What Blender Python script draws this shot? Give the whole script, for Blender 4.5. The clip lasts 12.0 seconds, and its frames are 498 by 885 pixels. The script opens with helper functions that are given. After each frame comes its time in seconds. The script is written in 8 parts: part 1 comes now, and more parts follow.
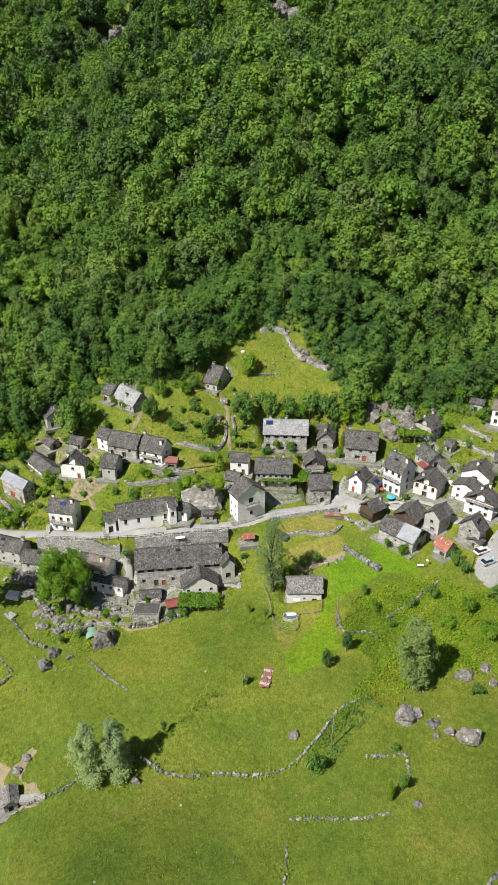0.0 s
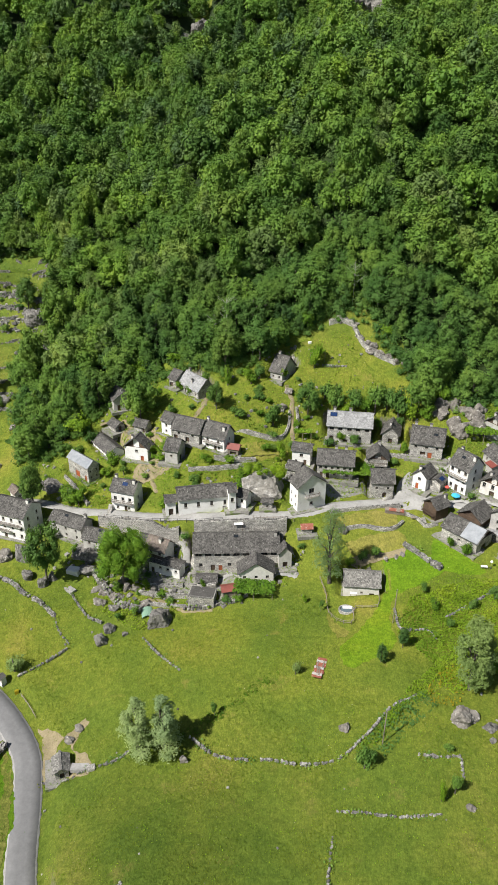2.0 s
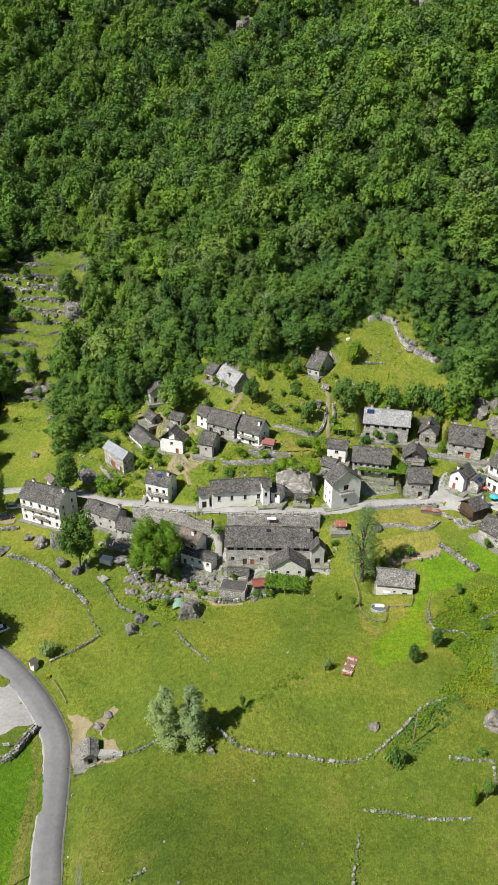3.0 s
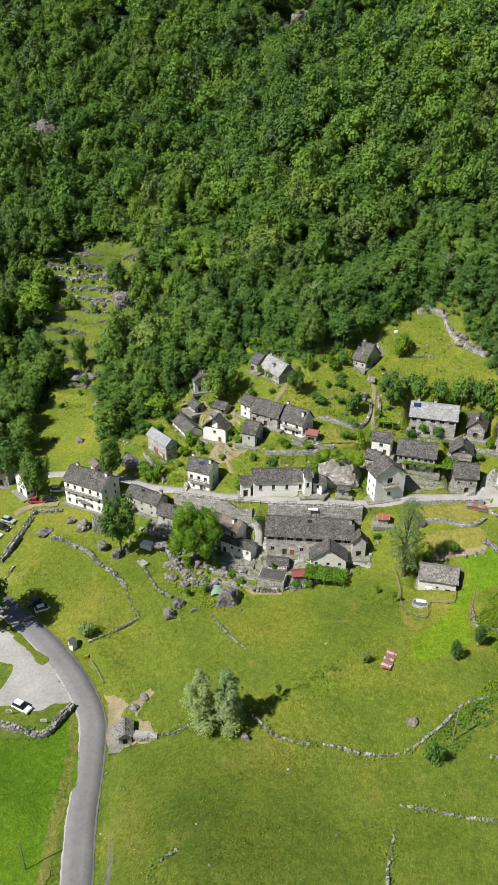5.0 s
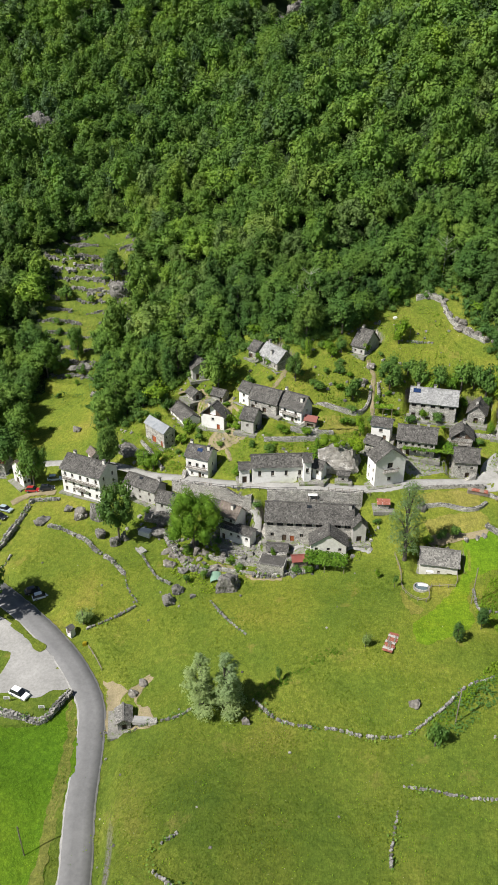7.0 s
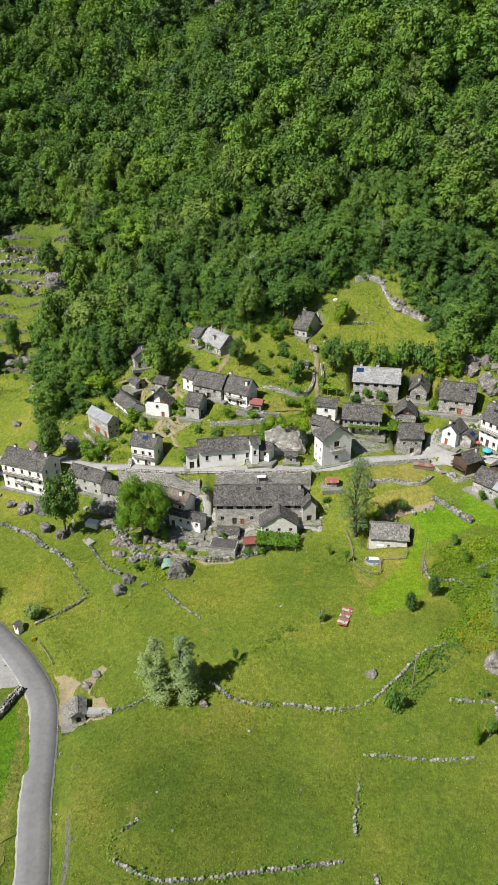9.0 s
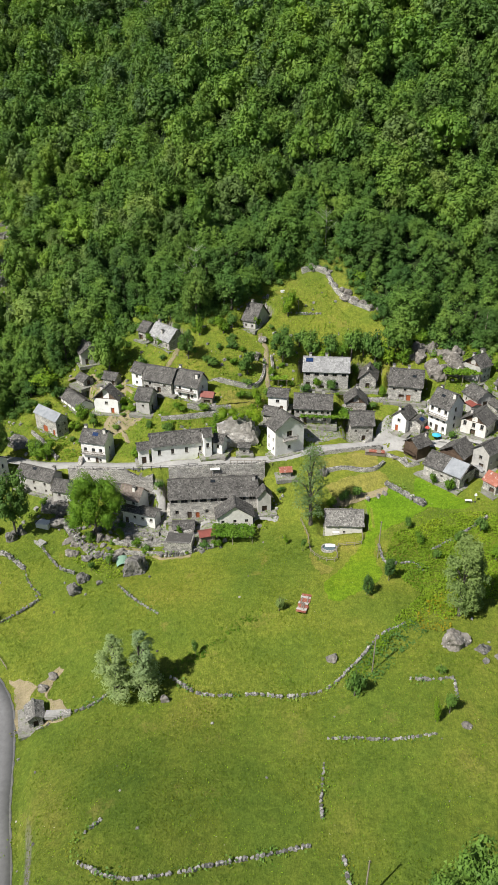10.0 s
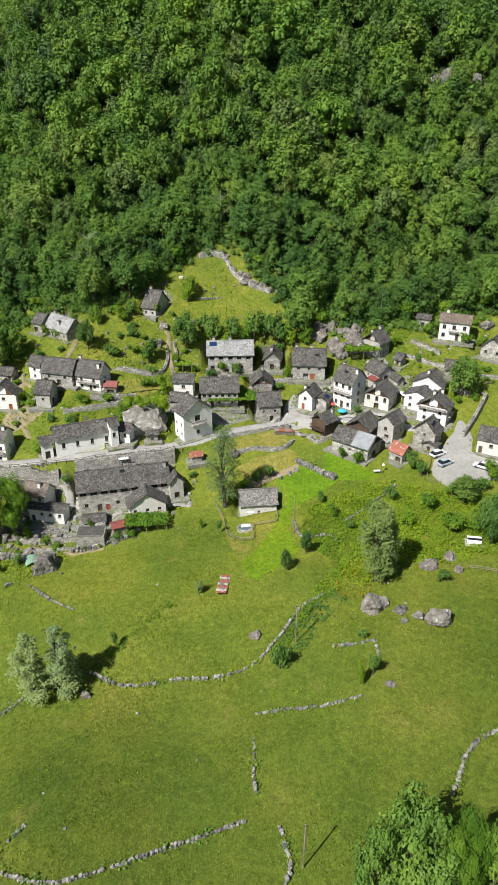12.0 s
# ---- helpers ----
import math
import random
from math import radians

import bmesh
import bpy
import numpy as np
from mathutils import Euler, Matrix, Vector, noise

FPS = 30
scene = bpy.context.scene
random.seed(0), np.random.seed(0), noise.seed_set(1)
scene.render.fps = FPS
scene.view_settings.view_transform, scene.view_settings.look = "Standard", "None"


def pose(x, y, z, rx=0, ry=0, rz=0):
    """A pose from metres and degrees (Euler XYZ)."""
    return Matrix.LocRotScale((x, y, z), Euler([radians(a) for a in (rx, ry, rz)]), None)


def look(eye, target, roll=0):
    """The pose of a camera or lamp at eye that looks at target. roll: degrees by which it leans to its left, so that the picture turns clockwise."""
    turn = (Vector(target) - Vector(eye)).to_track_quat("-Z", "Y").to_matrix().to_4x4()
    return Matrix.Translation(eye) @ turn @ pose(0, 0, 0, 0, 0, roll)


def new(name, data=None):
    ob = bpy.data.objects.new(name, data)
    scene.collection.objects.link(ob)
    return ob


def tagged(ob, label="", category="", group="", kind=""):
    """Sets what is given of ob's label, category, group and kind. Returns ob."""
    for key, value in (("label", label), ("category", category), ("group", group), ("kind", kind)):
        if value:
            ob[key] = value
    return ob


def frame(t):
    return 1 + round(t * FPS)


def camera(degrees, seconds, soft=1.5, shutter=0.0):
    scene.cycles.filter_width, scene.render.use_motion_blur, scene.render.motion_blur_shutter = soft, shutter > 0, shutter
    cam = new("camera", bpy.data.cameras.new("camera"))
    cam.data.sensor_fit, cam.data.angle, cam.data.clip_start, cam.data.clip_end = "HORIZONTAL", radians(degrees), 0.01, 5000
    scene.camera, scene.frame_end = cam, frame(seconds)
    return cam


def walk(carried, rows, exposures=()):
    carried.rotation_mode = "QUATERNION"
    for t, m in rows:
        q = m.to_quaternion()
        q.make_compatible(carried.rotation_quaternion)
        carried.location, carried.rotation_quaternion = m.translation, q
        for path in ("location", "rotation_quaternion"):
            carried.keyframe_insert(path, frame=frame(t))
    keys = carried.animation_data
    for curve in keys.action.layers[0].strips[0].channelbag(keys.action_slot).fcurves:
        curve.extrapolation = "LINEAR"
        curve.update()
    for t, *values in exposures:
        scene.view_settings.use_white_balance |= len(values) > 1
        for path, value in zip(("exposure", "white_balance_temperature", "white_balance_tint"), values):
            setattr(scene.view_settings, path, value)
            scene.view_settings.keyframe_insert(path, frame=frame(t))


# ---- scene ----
cam = camera(40.35, 12.0, soft=1.0)
PATH = [
    (0.0, 0.000, 0.000, 110.000, 62.555, 0.233, 0.000),
    (0.5, -0.086, -0.164, 109.273, 62.534, 0.239, 1.145),
    (1.0, -0.200, -0.269, 108.508, 62.512, 0.251, 2.540),
    (1.5, -0.332, -0.341, 107.700, 62.493, 0.250, 4.109),
    (2.0, -0.458, -0.419, 106.834, 62.481, 0.291, 5.796),
    (2.5, -0.583, -0.493, 105.968, 62.478, 0.299, 7.474),
    (3.0, -0.688, -0.568, 105.158, 62.472, 0.278, 9.044),
    (5.0, -0.949, -0.840, 101.959, 62.454, 0.108, 13.027),
    (5.5, -0.983, -0.891, 101.048, 62.457, 0.020, 13.306),
    (6.0, -0.984, -0.946, 100.085, 62.446, -0.029, 13.334),
    (6.5, -0.975, -1.015, 99.044, 62.427, -0.116, 13.197),
    (8.5, -0.855, -1.476, 94.599, 62.355, -0.262, 9.835),
    (9.0, -0.815, -1.571, 93.450, 62.353, -0.301, 7.812),
    (9.5, -0.816, -1.585, 92.267, 62.346, -0.305, 5.545),
    (10.0, -0.850, -1.564, 91.083, 62.332, -0.277, 3.291),
    (10.5, -0.885, -1.548, 89.913, 62.313, -0.229, 1.102),
    (11.0, -0.874, -1.549, 88.759, 62.307, -0.190, -1.054),
    (11.5, -0.816, -1.569, 87.652, 62.297, -0.140, -3.182),
    (12.0, -0.741, -1.603, 86.600, 62.261, -0.104, -5.312),
]
walk(cam, [(t, pose(x, y, z, 0, 0, yaw) @ pose(0, 0, 0, tip, 0, 0) @ pose(0, 0, 0, 0, 0, lean)) for t, x, y, z, tip, lean, yaw in PATH], [(0, 0.4)])

# ---- daylight ----
SUN_AZ, SUN_EL = radians(229), radians(49)      # compass bearing of the sun, clockwise from +y
world = bpy.data.worlds.new("sky")
scene.world = world
world.use_nodes = True
sky = world.node_tree.nodes.new("ShaderNodeTexSky")
sky.sky_type, sky.sun_disc = "NISHITA", False
sky.sun_elevation, sky.sun_rotation = SUN_EL, SUN_AZ
world.node_tree.links.new(sky.outputs[0], world.node_tree.nodes["Background"].inputs[0])
world.node_tree.nodes["Background"].inputs[1].default_value = 0.049
sun = new("sun", bpy.data.lights.new("sun", "SUN"))
sun.data.energy, sun.data.angle, sun.data.color = 5.0, radians(0.53), (1.0, 0.965, 0.905)
to_sun = Vector((math.sin(SUN_AZ) * math.cos(SUN_EL), math.cos(SUN_AZ) * math.cos(SUN_EL), math.sin(SUN_EL)))
sun.matrix_world = look(to_sun * 300, (0, 0, 0))

# ---- materials ----
def shader(name):
    m = bpy.data.materials.new(name)
    m.use_nodes = True
    return m, m.node_tree.nodes, m.node_tree.links, m.node_tree.nodes["Principled BSDF"]


def add(nodes, kind, **values):
    n = nodes.new(kind)
    for key, value in values.items():
        n.inputs[key.replace("_", " ")].default_value = value
    return n


def ramp(nodes, links, source, stops):
    r = nodes.new("ShaderNodeValToRGB")
    e = r.color_ramp.elements
    while len(e) < len(stops):
        e.new(0.5)
    for el, (p, c) in zip(e, stops):
        el.position, el.color = p, (*c, 1)
    links.new(source, r.inputs[0])
    return r.outputs[0]


def blend(nodes, links, factor, a, b, mode="MIX"):
    n = nodes.new("ShaderNodeMix")
    n.data_type, n.blend_type = "RGBA", mode
    for sock, v in ((n.inputs[0], factor), (n.inputs[6], a), (n.inputs[7], b)):
        if isinstance(v, (int, float)):
            sock.default_value = v
        elif isinstance(v, tuple):
            sock.default_value = (*v, 1)
        else:
            links.new(v, sock)
    return n.outputs[2]


def place(nodes, links, scale=(1, 1, 1)):
    g = nodes.new("ShaderNodeNewGeometry")
    m = nodes.new("ShaderNodeMapping")
    m.inputs["Scale"].default_value = scale
    links.new(g.outputs["Position"], m.inputs[0])
    return m.outputs[0], g


def bump(nodes, links, bsdf, height, strength, distance):
    b = add(nodes, "ShaderNodeBump", Strength=strength, Distance=distance)
    links.new(height, b.inputs["Height"])
    links.new(b.outputs[0], bsdf.inputs["Normal"])


def noisy(name, dark, light, scale, big=0.15, rough=0.85, relief=0.4, depth=0.05, metal=0.0, island=0.0, spots=None):
    """A surface whose colour wanders between two tones at two scales, with relief; island: tone differs from piece to piece."""
    m, nodes, links, bsdf = shader(name)
    pos, geo = place(nodes, links)
    n1 = add(nodes, "ShaderNodeTexNoise", Scale=scale, Detail=6.0, Roughness=0.65)
    n2 = add(nodes, "ShaderNodeTexNoise", Scale=big, Detail=4.0, Roughness=0.6)
    links.new(pos, n1.inputs["Vector"]), links.new(pos, n2.inputs["Vector"])
    f = nodes.new("ShaderNodeMath")
    f.operation = "ADD"
    links.new(n1.outputs[0], f.inputs[0]), links.new(n2.outputs[0], f.inputs[1])
    half = nodes.new("ShaderNodeMath")
    half.operation = "MULTIPLY"
    half.inputs[1].default_value = 0.5
    links.new(f.outputs[0], half.inputs[0])
    c = ramp(nodes, links, half.outputs[0], [(0.34, dark), (0.66, light)])
    if island:
        rnd = ramp(nodes, links, geo.outputs["Random Per Island"], [(0, (1 - island,) * 3), (1, (1 + island,) * 3)])
        c = blend(nodes, links, 1.0, c, rnd, "MULTIPLY")
    if spots:
        col, sc, lo, hi = spots
        n3 = add(nodes, "ShaderNodeTexNoise", Scale=sc, Detail=5.0, Roughness=0.7)
        links.new(pos, n3.inputs["Vector"])
        k = ramp(nodes, links, n3.outputs[0], [(lo, (0, 0, 0)), (hi, (1, 1, 1))])
        c = blend(nodes, links, k, c, col)
    links.new(c, bsdf.inputs["Base Color"])
    bsdf.inputs["Roughness"].default_value, bsdf.inputs["Metallic"].default_value = rough, metal
    if relief:
        bump(nodes, links, bsdf, n1.outputs[0], relief, depth)
    return m


def rubble(name, dark, light, joint, size=0.4):
    """Rubble masonry: irregular stones with recessed joints."""
    m, nodes, links, bsdf = shader(name)
    pos, _ = place(nodes, links, (1 / size, 1 / size, 1.7 / size))
    v = nodes.new("ShaderNodeTexVoronoi")
    e = nodes.new("ShaderNodeTexVoronoi")
    e.feature = "DISTANCE_TO_EDGE"
    links.new(pos, v.inputs["Vector"]), links.new(pos, e.inputs["Vector"])
    tone = nodes.new("ShaderNodeSeparateColor")
    links.new(v.outputs["Color"], tone.inputs[0])
    c = ramp(nodes, links, tone.outputs[0], [(0.1, dark), (0.9, light)])
    n2 = add(nodes, "ShaderNodeTexNoise", Scale=0.35, Detail=5.0)
    links.new(pos, n2.inputs["Vector"])
    c = blend(nodes, links, 0.85, c, ramp(nodes, links, n2.outputs[0], [(0.3, (0.45, 0.44, 0.42)), (0.7, (1.3, 1.28, 1.22))]), "MULTIPLY")
    k = ramp(nodes, links, e.outputs["Distance"], [(0.0, (1, 1, 1)), (0.05, (0, 0, 0))])
    c = blend(nodes, links, k, c, joint)
    links.new(c, bsdf.inputs["Base Color"])
    bsdf.inputs["Roughness"].default_value = 0.9
    h = ramp(nodes, links, e.outputs["Distance"], [(0.0, (0, 0, 0)), (0.15, (1, 1, 1))])
    bump(nodes, links, bsdf, h, 0.7, 0.08)
    return m


def foliage(name, dark, light, warm, spread=0.12, through_light=0.22, vary=1.0):
    """Leaves: tone differs from leaf to leaf, from tree to tree and over the stand."""
    m, nodes, links, bsdf = shader(name)
    pos, geo = place(nodes, links)
    big = add(nodes, "ShaderNodeTexNoise", Scale=spread, Detail=2.0, Roughness=0.5)
    links.new(pos, big.inputs["Vector"])
    wide = add(nodes, "ShaderNodeTexNoise", Scale=spread * 0.16, Detail=2.0)
    links.new(pos, wide.inputs["Vector"])
    fine = add(nodes, "ShaderNodeTexNoise", Scale=2.6, Detail=4.0, Roughness=0.75)
    links.new(pos, fine.inputs["Vector"])
    c = ramp(nodes, links, big.outputs[0], [(0.24, dark), (0.5, light), (0.76, warm)])
    c = blend(nodes, links, 1.0, c, ramp(nodes, links, wide.outputs[0], [(0.35, (0.78, 0.84, 0.95)), (0.65, (1.15, 1.1, 1.0))]), "MULTIPLY")
    info = nodes.new("ShaderNodeObjectInfo")
    c = blend(nodes, links, vary, c, ramp(nodes, links, info.outputs["Random"], [(0, (0.74, 0.82, 0.88)), (1, (1.28, 1.2, 1.0))]), "MULTIPLY")
    kin = nodes.new("ShaderNodeAttribute")
    kin.attribute_name = "tree_tone"
    half = nodes.new("ShaderNodeMath")
    half.operation = "MULTIPLY_ADD"
    half.inputs[1].default_value = half.inputs[2].default_value = 0.5
    links.new(kin.outputs["Fac"], half.inputs[0])
    c = blend(nodes, links, 1.0, c, ramp(nodes, links, half.outputs[0], [(0, (0.62, 0.7, 0.76)), (0.5, (1, 1, 1)), (1, (1.3, 1.26, 0.98))]), "MULTIPLY")
    c = blend(nodes, links, 1.0, c, ramp(nodes, links, geo.outputs["Random Per Island"], [(0, (0.87, 0.88, 0.88)), (1, (1.13, 1.12, 1.1))]), "MULTIPLY")
    c = blend(nodes, links, 1.0, c, ramp(nodes, links, fine.outputs[0], [(0.33, (0.8, 0.82, 0.8)), (0.66, (1.2, 1.18, 1.18))]), "MULTIPLY")
    links.new(c, bsdf.inputs["Base Color"])
    bsdf.inputs["Roughness"].default_value = 0.55
    bsdf.inputs["Specular IOR Level"].default_value = 0.12
    t = nodes.new("ShaderNodeBsdfTranslucent")
    links.new(blend(nodes, links, 1.0, c, (1.15, 1.2, 0.55), "MULTIPLY"), t.inputs[0])
    mix = nodes.new("ShaderNodeMixShader")
    mix.inputs[0].default_value = through_light
    links.new(bsdf.outputs[0], mix.inputs[1]), links.new(t.outputs[0], mix.inputs[2])
    links.new(mix.outputs[0], nodes["Material Output"].inputs[0])
    return m


def meadow(name="grass", tones=((0.094, 0.15, 0.021), (0.12, 0.172, 0.023), (0.154, 0.193, 0.028), (0.2, 0.21, 0.042)), mown=0.0):
    """Grass: mown and tall patches, flowers, dry streaks and bare stony spots."""
    m, nodes, links, bsdf = shader(name)
    pos, geo = place(nodes, links)

    def tex(scale, detail=5.0, rough=0.6, vec=pos):
        n = add(nodes, "ShaderNodeTexNoise", Scale=scale, Detail=detail, Roughness=rough)
        links.new(vec, n.inputs["Vector"])
        return n.outputs[0]

    c = ramp(nodes, links, tex(0.045, 5.0, 0.65), list(zip((0.33, 0.46, 0.58, 0.68), tones)))
    c = blend(nodes, links, 0.9, c, ramp(nodes, links, tex(0.9, 8.0, 0.75), [(0.3, (0.56, 0.62, 0.54)), (0.7, (1.42, 1.35, 1.36))]), "MULTIPLY")
    tuft = nodes.new("ShaderNodeTexVoronoi")
    tuft.inputs["Scale"].default_value = 2.2
    links.new(pos, tuft.inputs["Vector"])
    c = blend(nodes, links, 0.4, c, ramp(nodes, links, tuft.outputs["Distance"], [(0.0, (1.3, 1.28, 1.2)), (0.7, (0.55, 0.6, 0.5))]), "MULTIPLY")
    dry = ramp(nodes, links, tex(0.13, 6.0, 0.7), [(0.6, (0, 0, 0)), (0.75, (1, 1, 1))])
    c = blend(nodes, links, dry, c, (0.21, 0.2, 0.05)) if not mown else c
    # the upper meadow is younger growth, yellower and lighter
    where_y = nodes.new("ShaderNodeSeparateXYZ")
    links.new(geo.outputs["Position"], where_y.inputs[0])
    wander = nodes.new("ShaderNodeMath")
    wander.operation = "MULTIPLY_ADD"
    wander.inputs[1].default_value = 30.0
    links.new(tex(0.06, 4.0), wander.inputs[0]), links.new(where_y.outputs[1], wander.inputs[2])
    young = nodes.new("ShaderNodeMapRange")
    for sock, v in ((1, 88.0), (2, 128.0), (3, 0.0), (4, 1.0)):
        young.inputs[sock].default_value = v
    links.new(wander.outputs[0], young.inputs[0])
    past = nodes.new("ShaderNodeMapRange")
    for sock, v in ((1, 222.0), (2, 240.0), (3, 1.0), (4, 0.0)):
        past.inputs[sock].default_value = v
    links.new(wander.outputs[0], past.inputs[0])
    both = nodes.new("ShaderNodeMath")
    both.operation = "MULTIPLY"
    links.new(young.outputs[0], both.inputs[0]), links.new(past.outputs[0], both.inputs[1])
    c = blend(nodes, links, both.outputs[0], c, blend(nodes, links, 1.0, c, (1.34, 1.22, 1.15), "MULTIPLY"))
    streak, _ = place(nodes, links, (3.0, 0.5, 0.5))
    c = blend(nodes, links, 0.7, c, ramp(nodes, links, tex(2.0, 6.0, 0.75, streak), [(0.3, (0.55, 0.6, 0.5)), (0.7, (1.4, 1.35, 1.4))]), "MULTIPLY")
    flower = ramp(nodes, links, tex(3.3, 2.0, 0.5), [(0.73, (0, 0, 0)), (0.76, (1, 1, 1))])
    where = ramp(nodes, links, tex(0.09, 3.0), [(0.5, (0, 0, 0)), (0.62, (1, 1, 1))])
    c = blend(nodes, links, blend(nodes, links, 1.0, flower, where, "MULTIPLY"), c, (0.6, 0.6, 0.42))
    steep = nodes.new("ShaderNodeSeparateXYZ")
    links.new(geo.outputs["Normal"], steep.inputs[0])
    bare = ramp(nodes, links, steep.outputs[2], [(0.34, (1, 1, 1)), (0.5, (0, 0, 0))])
    rock = ramp(nodes, links, tex(0.8, 8.0, 0.75), [(0.35, (0.06, 0.055, 0.045)), (0.65, (0.3, 0.28, 0.25))])
    c = blend(nodes, links, bare, c, rock)
    links.new(c, bsdf.inputs["Base Color"])
    bsdf.inputs["Roughness"].default_value = 0.8
    bsdf.inputs["Specular IOR Level"].default_value = 0.15
    mix = nodes.new("ShaderNodeMath")
    mix.operation = "ADD"
    links.new(tex(2.5, 8.0, 0.8), mix.inputs[0])
    links.new(tex(0.5, 4.0, 0.6), mix.inputs[1])
    bump(nodes, links, bsdf, mix.outputs[0], 0.9, 0.35)
    return m


GRASS = meadow()
LAWN = meadow("lawn", ((0.082, 0.172, 0.008), (0.105, 0.205, 0.01), (0.13, 0.222, 0.012), (0.168, 0.235, 0.016)), 1.0)
DRYGRASS = meadow("dry_mown_grass", ((0.135, 0.165, 0.03), (0.18, 0.195, 0.042), (0.215, 0.215, 0.06), (0.25, 0.235, 0.085)), 1.0)
# litter and moss, coloured extra dark to carry the shade under the trees
SHADEDLITTER = noisy("shade_darkened_forest_floor", (0.01, 0.024, 0.003), (0.03, 0.055, 0.008), 1.5, 0.2, 1.0, 0.6, 0.1)
EARTH = noisy("trodden_earth", (0.16, 0.135, 0.07), (0.34, 0.28, 0.17), 2.5, 0.3, 0.95)
WHITE = noisy("white_render", (0.66, 0.645, 0.61), (0.85, 0.845, 0.82), 1.6, 0.35, 0.9, 0.3, 0.03, spots=((0.46, 0.435, 0.4), 0.8, 0.56, 0.78))
CREAM = noisy("pale_render", (0.55, 0.53, 0.48), (0.77, 0.745, 0.69), 1.4, 0.3, 0.9, 0.25, 0.03, spots=((0.4, 0.36, 0.3), 0.5, 0.6, 0.78))
GREYPLASTER = noisy("old_grey_render", (0.3, 0.29, 0.27), (0.56, 0.54, 0.5), 1.2, 0.4, 0.92, 0.5, 0.05, spots=((0.2, 0.19, 0.17), 0.6, 0.55, 0.75))
STONE = rubble("grey_rubble", (0.2, 0.193, 0.178), (0.76, 0.74, 0.7), (0.11, 0.105, 0.095), 0.55)
PALESTONE = rubble("pale_rubble", (0.3, 0.29, 0.27), (0.82, 0.8, 0.76), (0.24, 0.23, 0.215), 0.5)
SLAB = noisy("gneiss_slab", (0.045, 0.042, 0.038), (0.125, 0.118, 0.108), 4.0, 0.35, 0.85, 0.7, 0.05, island=0.55, spots=((0.36, 0.35, 0.32), 2.8, 0.6, 0.67))
PALESLAB = noisy("pale_gneiss_slab", (0.2, 0.2, 0.2), (0.36, 0.36, 0.355), 1.5, 0.25, 0.7, 0.5, 0.03, island=0.3)
LICHENSLAB = noisy("lichened_slab", (0.1, 0.095, 0.088), (0.235, 0.225, 0.205), 3.0, 0.35, 0.85, 0.6, 0.04, island=0.45, spots=((0.42, 0.41, 0.37), 2.4, 0.56, 0.66))
BROWNSLAB = noisy("brown_tile", (0.12, 0.095, 0.075), (0.22, 0.18, 0.15), 1.5, 0.25, 0.8, 0.4, 0.03, island=0.3)
ZINC = noisy("zinc_sheet", (0.2, 0.215, 0.232), (0.35, 0.366, 0.384), 0.8, 0.2, 0.5, 0.1, 0.01, metal=0.3)
RUST = noisy("rusty_red_sheet", (0.2, 0.06, 0.035), (0.38, 0.13, 0.08), 1.2, 0.5, 0.7, 0.2, 0.02, spots=((0.5, 0.42, 0.38), 1.5, 0.56, 0.66))
REDPAINT = noisy("dull_red_sheet", (0.17, 0.045, 0.035), (0.26, 0.075, 0.055), 1.0, 0.3, 0.6, 0.15, 0.01)
TIMBER = noisy("weathered_timber", (0.05, 0.033, 0.022), (0.13, 0.085, 0.055), 2.0, 0.4, 0.8, 0.4, 0.03)
PALETIMBER = noisy("grey_timber", (0.16, 0.13, 0.1), (0.3, 0.26, 0.21), 2.0, 0.4, 0.85, 0.3, 0.02)
SHUTTER = noisy("orange_shutter", (0.3, 0.07, 0.025), (0.42, 0.12, 0.04), 3.0, 0.5, 0.6, 0.1, 0.01)
ASPHALT = noisy("worn_asphalt", (0.135, 0.134, 0.134), (0.205, 0.203, 0.202), 1.2, 0.09, 0.9, 0.3, 0.02)
GRAVEL = noisy("pale_gravel", (0.22, 0.215, 0.2), (0.38, 0.37, 0.355), 1.6, 0.12, 0.95, 0.5, 0.04)
LANE = noisy("cobbled_lane", (0.24, 0.235, 0.22), (0.42, 0.41, 0.39), 1.8, 0.25, 0.9, 0.5, 0.03, spots=((0.16, 0.17, 0.1), 0.7, 0.6, 0.75))
PLINTH = noisy("mossy_stone_paving", (0.12, 0.115, 0.1), (0.34, 0.325, 0.3), 2.2, 0.4, 0.92, 0.6, 0.05, spots=((0.1, 0.14, 0.03), 0.8, 0.5, 0.62))
ROCK = noisy("lichened_gneiss", (0.045, 0.042, 0.038), (0.3, 0.285, 0.26), 1.4, 0.35, 0.92, 1.0, 0.5, spots=((0.45, 0.43, 0.39), 1.1, 0.6, 0.68))
BROWNROCK = noisy("brownish_rock", (0.07, 0.062, 0.053), (0.31, 0.285, 0.25), 1.1, 0.4, 0.92, 1.0, 0.3, spots=((0.5, 0.475, 0.43), 0.7, 0.57, 0.68))
GREATROCK = noisy("pale_streaked_rock", (0.13, 0.118, 0.1), (0.44, 0.415, 0.375), 0.9, 0.3, 0.92, 1.0, 0.4, spots=((0.62, 0.6, 0.56), 0.55, 0.54, 0.66))
FIELDSTONE = noisy("field_stone", (0.09, 0.086, 0.078), (0.36, 0.345, 0.32), 1.5, 0.3, 0.9, 0.6, 0.05, island=0.6)
BARK = noisy("bark", (0.06, 0.05, 0.04), (0.15, 0.13, 0.105), 3.0, 0.5, 0.9, 0.6, 0.04)
DEADWOOD = noisy("bleached_wood", (0.3, 0.29, 0.27), (0.5, 0.48, 0.45), 3.0, 0.5, 0.9, 0.3, 0.02)
